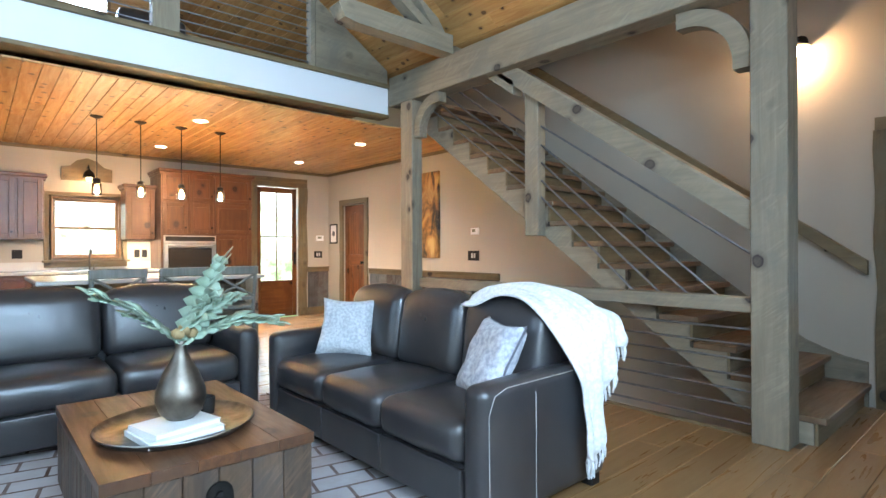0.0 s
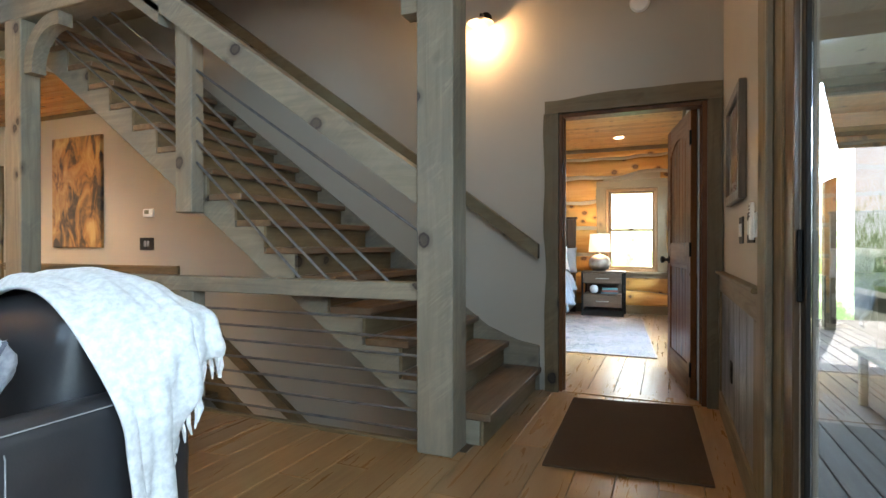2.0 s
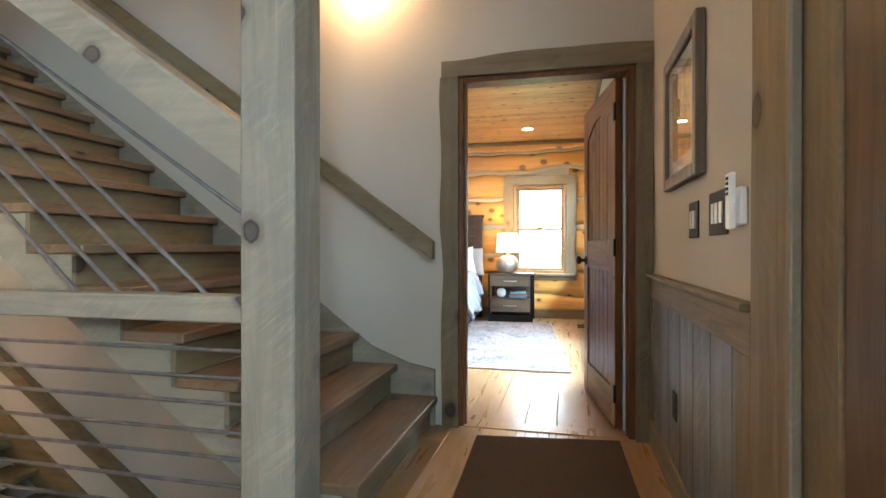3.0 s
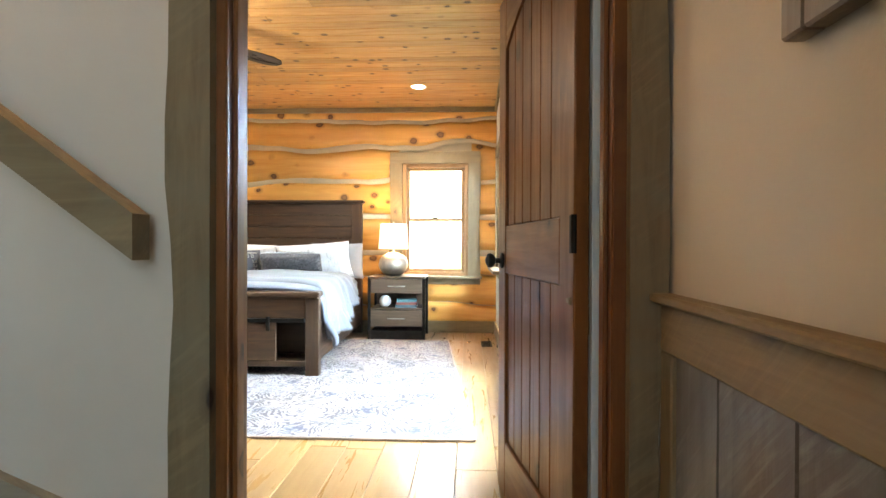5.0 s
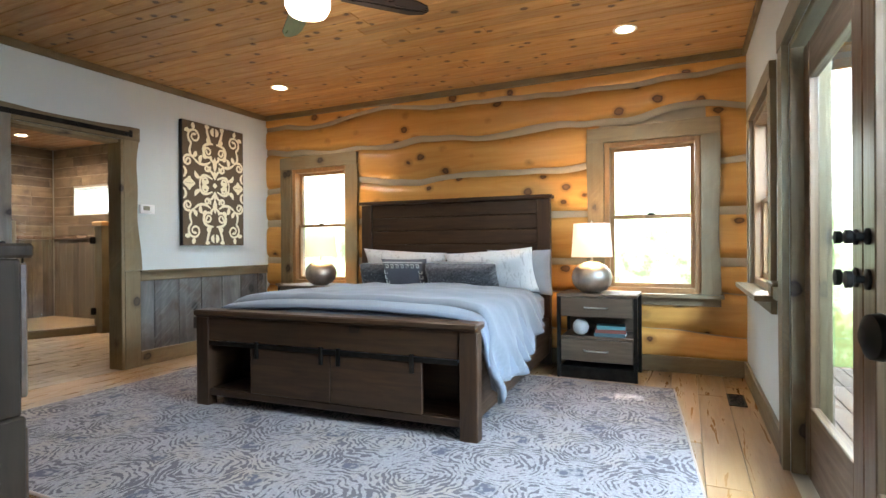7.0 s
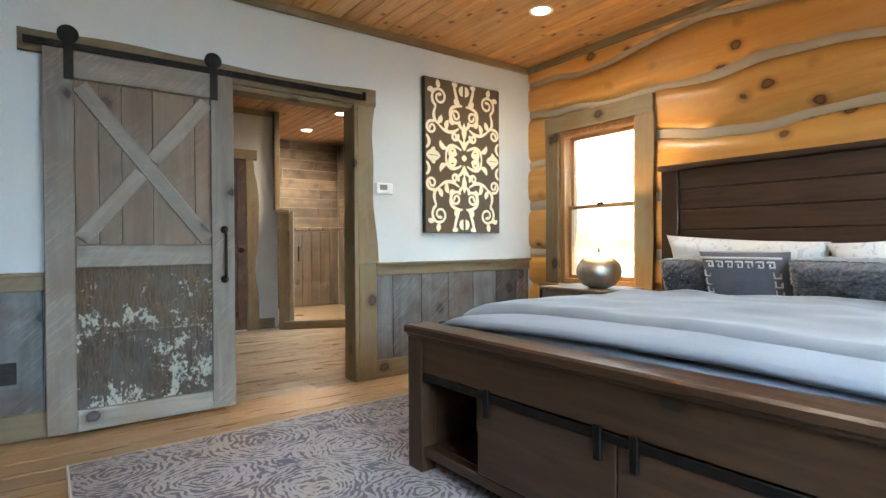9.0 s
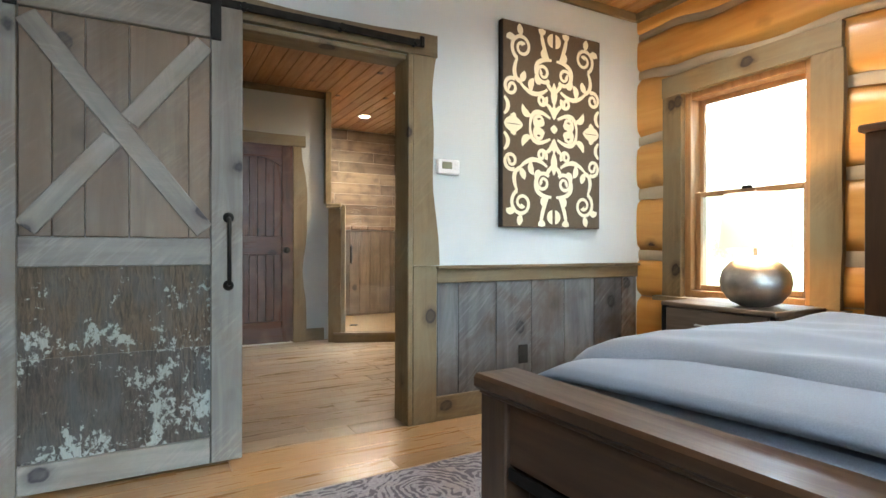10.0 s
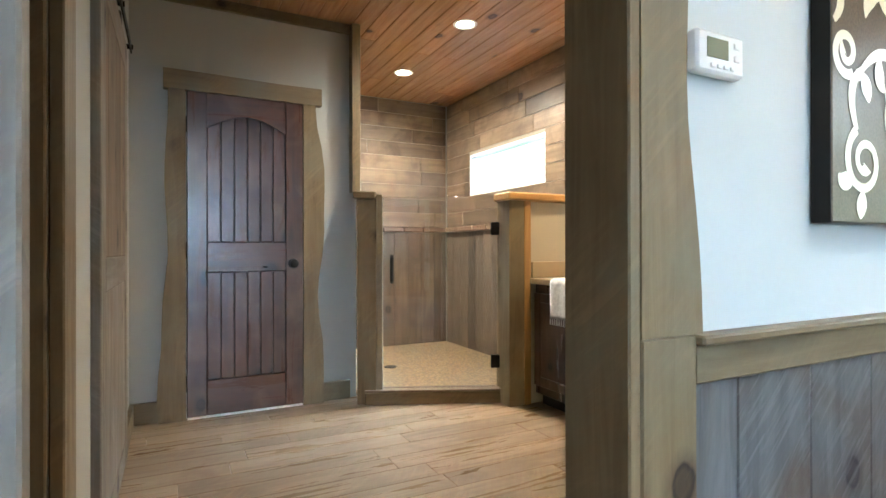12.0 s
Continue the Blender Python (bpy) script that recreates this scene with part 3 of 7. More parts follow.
part("casing_board", Bm().slab(wavy((-0.511, 0), (-0.511, 2.05), 0.085, 35, amp=0.03, side=1), -0.095, -0.06, "x"), M["trim_z"], jam)
part("casing_head", Bm().slab(wavy((-0.60, 2.05), (0.57, 2.05), 0.105, 37, amp=0.03, side=1), -0.10, -0.06, "x"), M["trim_y"], jam)
part("threshold", Bm().box(-0.066, 0.066, -0.478, 0.445, -0.015, 0.006), M["floor"], jam, "plank threshold")


def french_leaf(name, m, w, h, label, knob_side):
    d = thing(name, m, label, "door", "", "structure")
    s, t = 0.115, 0.045
    part("stile", Bm().box(0.002, s, 0, t, 0, h), M["door_brown_z"], d)
    part("stile", Bm().box(w - s, w - 0.002, 0, t, 0, h), M["door_brown_z"], d)
    part("top_rail", Bm().box(s, w - s, 0.001, t - 0.001, h - 0.17, h), M["door_brown_x"], d)
    part("bottom_rail", Bm().box(s, w - s, 0.001, t - 0.001, 0, 0.33), M["door_brown_x"], d)
    p = part("pane", Bm().box(s - 0.005, w - s + 0.005, 0.018, 0.026, 0.325, h - 0.165, 0.001), M["glass"], d)
    p.visible_shadow = False
    kx = w - 0.06 if knob_side else 0.06
    for z, r in ((0.95, 1.0), (1.08, 0.8)):
        part("door_knob" if z < 1 else "deadbolt", Bm().spin([(0.0, 0.0), (0.032 * r, 0.0), (0.032 * r, 0.008), (0.012, 0.014), (0.012, 0.035), (0.027 * r, 0.045), (0.027 * r, 0.06), (0.0, 0.066)], 18), M["black"], d, "", True, pose(kx, 0, z, 90))
    return d


M["door_brown_z"] = wood("brown_door_wood", (0.120, 0.067, 0.030), (0.072, 0.038, 0.017), "z", 0.4, 0.0, vary=0.1, coat=0.2)
M["door_brown_x"] = wood("brown_door_wood_x", (0.120, 0.067, 0.030), (0.072, 0.038, 0.017), "x", 0.4, 0.0, vary=0.1, coat=0.2)
french_leaf("door_2", pose(7.27, -0.43, 0.02, 0, 0, 180), 0.90, 1.97, "brown french door with full glass pane", True)
french_leaf("door_3", pose(6.365, -0.43, 0.02, 0, 0, 180), 0.90, 1.97, "brown french door with full glass pane", False)
fr = thing("door_frame_2", pose(6.36, -0.375, 0, 0, 0, 180), "stained wood casing round the french doors", "door frame", "", "structure")
part("jamb", Bm().box(-0.94, -0.912, 0.001, 0.17, 0, 2.03), M["trim_z"], fr)
part("jamb", Bm().box(0.912, 0.94, 0.001, 0.17, 0, 2.03), M["trim_z"], fr)
part("head_jamb", Bm().box(-0.912, 0.912, 0.001, 0.17, 2.0, 2.03), M["trim_x"], fr)
live_casing(fr, 1.88, 0, 2.03, 0.12, 21)

wainscot_at = thing("wainscot_south", pose(0, -0.375, 0), "pale painted dado with stained cap and baseboard", "wainscot", "", "structure")
for x0, x1 in ((7.425, 9.22), (4.36, 5.29)):
    part("base", Bm().box(x0, x1, 0.001, 0.024, 0, 0.14), M["trim_x"], wainscot_at)
for x0, x1 in ((7.425, 7.655), (4.36, 5.29)):
    part("cap", Bm().box(x0, x1, 0.001, 0.055, 0.865, 0.885, 0.006), M["trim_x"], wainscot_at)
    part("rail", Bm().box(x0, x1, 0.001, 0.024, 0.785, 0.8645), M["trim_x"], wainscot_at)

# ---- log wall ----
log_wall = structure("wall_logs", Bm().box(9.283, 9.2895, 1.2, 3.2, 0.14, 2.6, 0.001), M["chink"], "honey-gold peeled log wall with wavy grey chinking", "wall")
JOINTS = (0.10, 0.33, 0.66, 0.94, 1.37, 1.80, 2.20, 2.53, 2.66)


def joint(k, y):
    if k in (0, len(JOINTS) - 1):
        return JOINTS[k]
    w = noise.noise(Vector((y * 1.15, k * 5.1, 0))) * 0.085 + noise.noise(Vector((y * 3.1, k * 9.7, 4))) * 0.03
    if k in (3, 4):
        w *= 0.15
    if k == 6:
        w += 0.09 * math.exp(-((y - 0.15) / 0.32) ** 2)
    return JOINTS[k] + w


def half_gap(k, y):
    """Half the width of the chinking along joint k."""
    g = {3: 0.022, 4: 0.022, 5: 0.019, 6: 0.018, 7: 0.012}[k] if 3 <= k <= 7 else 0.004
    return g * (1 + 0.7 * noise.noise(Vector((y * 1.7, k * 3.3, 7))))


def chink_strip(k, y0, y1):
    n = max(4, int((y1 - y0) / 0.06))

    def at(u, v):
        y = y0 + (y1 - y0) * u
        g = half_gap(k, y) + 0.012
        return (9.262 - 0.006 * math.sin(math.pi * v), y, joint(k, y) + g * (2 * v - 1))
    return part("chinking", Bm().grid(n, 5, at), M["chink"], log_wall, "", "all")


def log_piece(k, y0, y1):
    n, m = max(6, int((y1 - y0) / 0.07)), 9

    def at(u, v):
        y = y0 + (y1 - y0) * u
        lo, hi = joint(k, y) + half_gap(k, y), joint(k + 1, y) - half_gap(k + 1, y)
        x = 9.288 - 0.05 * (1 - abs(2 * v - 1) ** 5) ** 0.6
        return (x + 0.004 * noise.noise(Vector((y * 2, k, v))), y, lo + (hi - lo) * v)
    return part("log", Bm().grid(n, m, at), M["log"], log_wall, "", "all")


for k in range(len(JOINTS) - 1):
    if JOINTS[k + 1] < 0.68 or JOINTS[k] > 2.1:
        log_piece(k, -0.375, 4.66)
    else:
        for y0, y1 in ((-0.375, -0.08), (0.78, 3.46), (4.31, 4.66)):
            log_piece(k, y0, y1)
for k in (3, 4, 5):
    for y0, y1 in ((-0.375, -0.08), (0.78, 3.46), (4.31, 4.66)):
        chink_strip(k, y0, y1)
for k in (6, 7):
    chink_strip(k, -0.375, 4.66)
structure("baseboard_logs", Bm().box(9.225, 9.29, -0.372, 4.657, 0, 0.135), M["trim_y"], "dark stained baseboard under the logs", "baseboard")
structure("trim_ceiling_logs", Bm().box(9.20, 9.285, -0.372, 4.657, 2.605, 2.659), M["trim_y"], "dark stained crown board", "trim")
structure("trim_ceiling_north", Bm().box(4.345, 9.20, 4.63, 4.658, 2.60, 2.659), M["trim_x"], "dark stained crown board", "trim")
structure("trim_ceiling_south", Bm().box(4.345, 9.20, -0.373, -0.345, 2.60, 2.659), M["trim_x"], "dark stained crown board", "trim")


# ---- wainscot ----
def wainscot(name, m, x0, x1, joints, label, top=0.885, stiles=()):
    """Boards on a wall that faces -y, from x0 to x1, with cap, rails and stiles."""
    w = thing(name, m, label, "wainscot", "", "structure")
    for a, b in zip(joints, joints[1:]):
        part("board", Bm().box(a + 0.0015, b - 0.0015, -0.014, -0.001, 0.13, 0.80, 0.003), M["wains"], w)
    part("rail", Bm().box(x0, x1, -0.026, -0.001, 0.785, top - 0.02), M["trim_x"], w)
    part("cap", Bm().box(x0 - 0.005, x1, -0.05, -0.001, top - 0.02, top, 0.008), M["trim_x"], w)
    part("base", Bm().box(x0, x1, -0.026, -0.001, 0, 0.14), M["trim_x"], w)
    for a, b in stiles:
        part("stile", Bm().box(a, b, -0.0255, -0.001, 0.1405, 0.7845), M["trim_z"], w)
    return w


wainscot("wainscot_north", pose(0, 4.66, 0), 7.592, 9.225, [7.60, 7.74, 8.008, 8.276, 8.545, 8.811, 9.071, 9.22], "weathered grey barnwood wainscot with stained rails")
wainscot("wainscot_north_west", pose(0, 4.66, 0), 4.36, 6.05, [4.37 + 0.24 * i for i in range(8)], "weathered grey barnwood wainscot with stained rails")
wainscot("wainscot_hall", pose(0, -0.52, 0, 0, 0, 180), -4.185, -2.56, [-4.17, -3.93, -3.70, -3.45, -3.22, -2.98, -2.75, -2.66], "weathered grey barnwood wainscot in the hall", 0.915, [(-4.185, -4.12), (-2.68, -2.56)])
wainscot("wainscot_dining", pose(4.22, 0, 0, 0, 0, -90), -7.36, -4.40, [-7.35 + 0.245 * i for i in range(13)], "weathered grey barnwood wainscot by the dining wall", 0.875)

# bathroom opening: casing, header, track, barn door
op = thing("door_frame_3", pose(6.795, 4.66, 0), "stained live-edge casing of the bathroom opening", "door frame", "", "structure")
part("jamb", Bm().box(0.615, 0.645, -0.03, 0.15, 0, 2.06), M["trim_z"], op)
part("jamb", Bm().box(-0.645, -0.615, -0.002, 0.15, 0, 2.06), M["alder_z"], op)
part("head_jamb", Bm().box(-0.615, 0.615, -0.002, 0.15, 2.03, 2.06), M["trim_x"], op)
part("casing_board", Bm().slab(wavy((0.646, 0.887), (0.646, 2.06), 0.135, 41, amp=0.05, side=-1), -0.03, -0.001, "y"), M["trim_z"], op)
part("casing_board", Bm().box(0.646, 0.796, -0.031, -0.001, 0, 0.886), M["trim_z"], op)
part("casing_header", Bm().slab(wavy((-1.32, 2.06), (0.795, 2.06), 0.115, 44, n=24, amp=0.03, side=1), -0.035, -0.001, "y"), M["trim_x"], op)

def bark(name, at, brown):
    """Furrowed bark with pale lichen clumps; at sets how little lichen there is."""
    m = material(name, 0.95, 0, (0.08, 0.06, 0.045))
    n = Net(m)
    furrow = n.noise(n.coords((34, 34, 5)), 1.6, 8, 0.7, 1.2)
    clump = n.noise(n.coords((4.2, 4.2, 3.6)), 1.3, 4, 0.6, 0.5)
    fleck = n.noise(n.coords((30, 30, 22)), 1.5, 6, 0.72, 0.4)
    both = n.maths("ADD", n.maths("MULTIPLY", clump, 0.55), n.maths("MULTIPLY", fleck, 0.45))
    lichen = n.ramp(both, (at, 0.0), (at + 0.025, 0.95))
    c = n.mix(n.ramp(furrow, (0.3, 0.0), (0.7, 1.0)), tuple(v * 0.14 for v in brown), brown)
    c = n.mix(n.ramp(n.noise(n.coords((7, 7, 3)), 1.5, 4), (0.45, 0.0), (0.65, 0.6)), c, (0.105, 0.105, 0.095))
    n.colour(n.mix(lichen, c, (0.47, 0.47, 0.40)))
    n.bump(n.maths("ADD", furrow, n.maths("MULTIPLY", lichen, 0.35)), 0.9, 0.02)
    return m


M["bark_upper"] = bark("bark_brown", 0.562, (0.19, 0.135, 0.085))
M["bark_lower"] = bark("bark_lichen", 0.538, (0.15, 0.115, 0.085))


def barn_door(name, m, w, h, label):
    d = thing(name, m, label, "sliding door", "", "structure")
    t = 0.04
    part("stile", Bm().box(0, 0.135, 0, t, 0, h), M["barn_z"], d)
    part("stile", Bm().box(w - 0.135, w, 0, t, 0, h), M["barn_z"], d)
    part("top_rail", Bm().box(0.136, w - 0.136, 0.001, t, h - 0.15, h), M["barn_x"], d)
    part("mid_rail", Bm().box(0.136, w - 0.136, 0.001, t, 0.895, 1.015), M["barn_x"], d)
    part("bottom_rail", Bm().box(0.136, w - 0.136, 0.001, t, 0, 0.115), M["barn_x"], d)
    x0, x1, z0, z1 = 0.136, w - 0.136, 1.016, h - 0.151
    cuts = [x0, x0 + 0.11, x0 + 0.22, (x0 + x1) / 2 + 0.03, x1 - 0.09, x1]
    for a, b in zip(cuts, cuts[1:]):
        part("board", Bm().box(a + 0.001, b - 0.001, 0.018, t - 0.002, z0, z1, 0.003), M["barn_board"], d)
    long = math.hypot(x1 - x0, z1 - z0)
    tilt = math.degrees(math.atan2(z1 - z0, x1 - x0))
    mid = ((x0 + x1) / 2, 0.003, (z0 + z1) / 2)
    part("brace", Bm().box(-long / 2 + 0.04, long / 2 - 0.04, -0.002, 0.014, -0.042, 0.042), M["barn_x"], d, "", False, pose(*mid, 0, tilt))
    half = long / 2 - 0.04
    part("brace", Bm().box(-half, -0.048, 0.001, 0.014, -0.042, 0.042), M["barn_x"], d, "", False, pose(*mid, 0, -tilt))
    part("brace", Bm().box(0.048, half, 0.001, 0.014, -0.042, 0.042), M["barn_x"], d, "", False, pose(*mid, 0, -tilt))
    for lo, hi, mat_, sd_, say in ((0.116, 0.528, "bark_lower", 1, "rough bark sheet with pale lichen clumps"), (0.530, 0.894, "bark_upper", 8, "rough brown bark sheet")):
        sheet = Bm().grid(44, 28, lambda u, v: (x0 + (x1 - x0) * u, 0.02 - 0.012 * abs(noise.noise(Vector((u * 18, v * 3, sd_)))) - 0.006 * noise.noise(Vector((u * 42, v * 9, sd_ + 2))), lo + (hi - lo) * v))
        part("bark_panel", sheet, M[mat_], d, say, "all")
    part("back_panel", Bm().box(x0, x1, 0.028, t - 0.002, 0.116, 0.894), M["barn_z"], d)
    hx = w - 0.062
    part("handle", Bm().tube([(hx, 0.0, 0.80), (hx, -0.035, 0.81), (hx, -0.042, 0.83), (hx, -0.042, 1.08), (hx, -0.035, 1.10), (hx, 0.0, 1.11)], 0.009).spin([(0.0, -0.004), (0.022, -0.004), (0.024, 0.004), (0.014, 0.016), (0.0, 0.02)], 16, m=pose(hx, 0, 0.80, 90)).spin([(0.0, -0.004), (0.022, -0.004), (0.024, 0.004), (0.014, 0.016), (0.0, 0.02)], 16, m=pose(hx, 0, 1.11, 90)), M["black"], d, "black iron pull handle", True)
    for x in (0.115, w - 0.115):
        part("hanger", Bm().box(x - 0.022, x + 0.022, -0.008, -0.001, h - 0.16, h + 0.10, 0.003).spin([(0.0, -0.011), (0.045, -0.011), (0.05, -0.004), (0.05, 0.004), (0.045, 0.011), (0.0, 0.011)], 20, m=pose(x, 0.012, h + 0.085, 90)), M["black"], d, "black iron strap hanger with wheel")
    return d


M["barn_z"] = wood("grey_barn_board", (0.300, 0.262, 0.212), (0.165, 0.142, 0.112), "z", 0.6, 0.7, (0.205, 0.150, 0.100), 0.57, 0.4, vary=0.35, grain=0.7)
M["barn_board"] = wood("brown_barn_board", (0.225, 0.165, 0.105), (0.125, 0.088, 0.055), "z", 0.6, 0.7, (0.20, 0.125, 0.07), 0.56, 0.3, vary=0.35, grain=0.7)
M["barn_x"] = wood("grey_barn_board_x", (0.300, 0.262, 0.212), (0.165, 0.142, 0.112), "x", 0.6, 0.7, (0.205, 0.150, 0.100), 0.57, 0.4, vary=0.35, grain=0.7)
barn_door("barn_door", pose(5.578, 4.575, 0.012), 0.965, 2.07, "grey barnwood sliding door with X brace and bark panel")
trk = thing("barn_door_track", pose(0, 4.575, 0), "black iron flat track on stand-offs above the bathroom opening", "track", "", "structure")
part("bar", Bm().box(5.50, 7.485, 0.008, 0.016, 2.085, 2.125, 0.002), M["black"], trk)
for x in (5.62, 6.08, 6.55, 7.02, 7.44):
    part("stand_off", Bm().tube([(x, 0.0, 2.105), (x, 0.050, 2.105)], 0.013).tube([(x, -0.004, 2.105), (x, 0.008, 2.105)], 0.018), M["black"], trk)
part("end_stop", Bm().box(7.455, 7.48, -0.012, 0.0075, 2.08, 2.14, 0.004), M["black"], trk)

# ---- bedroom things ----
def pillow_mesh(w, h, t, seed=0, n=18, pinch=0.06, fuzz=0.0):
    """A stuffed cushion, lying in x and z, thick along y."""
    bm = Bm()
    for side in (1, -1):
        def at(u, v, side=side):
            a, b = 2 * u - 1, 2 * v - 1
            puff = max(0.0, (1 - a ** 4) * (1 - b ** 4)) ** 0.45
            ax = a * (1 - pinch * (1 - b * b) * abs(a))
            bz = b * (1 - pinch * (1 - a * a) * abs(b))
            k = noise.noise(Vector((a * 2.2, b * 2.2, seed))) * 0.018 * puff
            k += fuzz * (0.5 + noise.noise(Vector((a * 31, b * 19, seed + side)))) * (0.3 + puff)
            e = 1 + fuzz * 2.2 * noise.noise(Vector((a * 23, b * 23, seed + 9)))
            return (ax * w / 2 * e, side * (t / 2 * puff + k), bz * h / 2 * e)
        g = Bm().grid(n, n, at)
        if side == 1:
            g.f = [f[::-1] for f in g.f]
        bm.add(g.v, g.f)
    return bm


def box_frame(bm, w, h, y0, y1, b, x=0, z=0):
    """A flat rectangular frame with bars b wide round w by h."""
    return bm.box(x - w / 2, x - w / 2 + b, y0, y1, z, z + h).box(x + w / 2 - b, x + w / 2, y0, y1, z, z + h).box(x - w / 2 + b, x + w / 2 - b, y0, y1, z, z + b).box(x - w / 2 + b, x + w / 2 - b, y0, y1, z + h - b, z + h)


M["sheet"] = cloth("blue_grey_sheet", (0.165, 0.182, 0.215), (0.14, 0.152, 0.178), 300, 0.85, 0.2, 0.15)
M["duvet"] = cloth("grey_duvet", (0.165, 0.172, 0.19), (0.138, 0.145, 0.162), 300, 0.85, 0.25, 0.15)
M["pillow_white"] = cloth("white_pillow_cotton", (0.74, 0.73, 0.71), (0.62, 0.61, 0.60), 200, 0.85, 0.2, 0.15)
n_ = Net(M["pillow_white"])
leafy = n_.ramp(n_.noise(n_.coords((9, 9, 3)), 1.7, 5, 0.7, 1.8), (0.56, 0.0), (0.60, 0.55))
old = n_.b.inputs["Base Color"].links[0].from_socket
n_.colour(n_.mix(leafy, old, (0.36, 0.34, 0.33)))
M["fur"] = cloth("dark_fur", (0.085, 0.085, 0.095), (0.02, 0.02, 0.024), 70, 0.95, 0.8, 1.0)
M["slate_cloth"] = cloth("slate_cloth", (0.15, 0.15, 0.17), (0.10, 0.10, 0.12), 220)
M["trim_cloth"] = cloth("pale_trim_cloth", (0.6, 0.6, 0.58), (0.5, 0.5, 0.48), 220)
M["grey_cloth"] = cloth("grey_pillow_cotton", (0.30, 0.30, 0.31), (0.24, 0.24, 0.25), 220)

BW = 2.03
BED = pose(8.1, 2.16, 0, 0, 0, 2.0)
bed = thing("bed", BED, "dark-stained wooden king bed with storage footboard", "bed")
# local: x towards the headboard, y across
F = -1.12
fb = part("footboard", Bm().box(F + 0.032, F + 0.05, -BW / 2 + 0.10, BW / 2 - 0.10, 0.456, 0.61), M["walnut_y"], bed)
for s in (-1, 1):
    part("post", Bm().box(F - 0.02, F + 0.06, s * BW / 2 - s * 0.10, s * BW / 2 + s * 0.005, 0, 0.611), M["walnut_z"], fb)
part("cap", Bm().box(F - 0.042, F + 0.10, -BW / 2 - 0.012, BW / 2 + 0.012, 0.622, 0.662, 0.016).box(F - 0.03, F + 0.085, -BW / 2 + 0.002, BW / 2 - 0.002, 0.612, 0.624, 0.004), M["walnut_y"], fb)
part("upper_panel", Bm().box(F - 0.008, F + 0.03, -BW / 2 + 0.10, BW / 2 - 0.10, 0.455, 0.612), M["walnut_y"], fb)
part("track_bar", Bm().box(F - 0.02, F - 0.012, -BW / 2 + 0.11, BW / 2 - 0.11, 0.425, 0.455, 0.002), M["black"], fb)
part("bottom_rail", Bm().box(F - 0.005, F + 0.04, -BW / 2 + 0.10, BW / 2 - 0.10, 0.08, 0.125), M["walnut_y"], fb)
part("cubby", Bm().box(F + 0.30, F + 0.32, -BW / 2 + 0.1, BW / 2 - 0.1, 0.126, 0.454).box(F + 0.04, F + 0.32, -BW / 2 + 0.1, BW / 2 - 0.1, 0.10, 0.1255).box(F + 0.0, F + 0.30, -0.35, -0.33, 0.126, 0.454).box(F + 0.0, F + 0.30, 0.33, 0.35, 0.126, 0.454), M["walnut_y"], fb)
for y0, y1 in ((-0.685, -0.07), (-0.065, 0.555)):
    dr = part("sliding_door", Bm().box(F - 0.012, F + 0.012, y0, y1, 0.128, 0.425), M["walnut_y"], fb)
    for y in (y0 + 0.06, y1 - 0.06):
        part("hanger", Bm().box(F - 0.026, F - 0.013, y - 0.014, y + 0.014, 0.36, 0.47, 0.003).tube([(F - 0.03, y, 0.40), (F - 0.012, y, 0.40)], 0.006), M["black"], dr)
hb = part("headboard", Bm().box(1.046, 1.058, -BW / 2 + 0.14, BW / 2 - 0.14, 0.42, 1.519), M["walnut_y"], bed)
for s in (-1, 1):
    part("post", Bm().box(0.99, 1.06, s * BW / 2 - s * 0.14, s * BW / 2 - s * 0.02, 0, 1.519), M["walnut_z"], hb)
part("cap", Bm().box(0.965, 1.085, -BW / 2, BW / 2, 1.52, 1.555, 0.01), M["walnut_y"], hb)
for i in range(8):
    z = 0.42 + i * 0.1375
    part("plank", Bm().box(1.008, 1.045, -BW / 2 + 0.14, BW / 2 - 0.14, z + 0.001, z + 0.1365, 0.006), M["walnut_y"], hb)
for s in (-1, 1):
    part("side_rail", Bm().box(F + 0.06, 0.99, s * (BW / 2 - 0.05) - 0.02, s * (BW / 2 - 0.05) + 0.02, 0.10, 0.42), M["walnut_x"], bed)
part("bed_base", Bm().box(F + 0.33, 0.98, -BW / 2 + 0.08, BW / 2 - 0.08, 0.25, 0.40), M["walnut_x"], bed)
tagged(new("mattress", mesh_of(Bm().box(-1.03, 0.97, -0.955, 0.955, 0.405, 0.665, 0.06), "mattress", M["sheet"], True)), "thick mattress in a blue-grey fitted sheet", "mattress").matrix_basis = BED


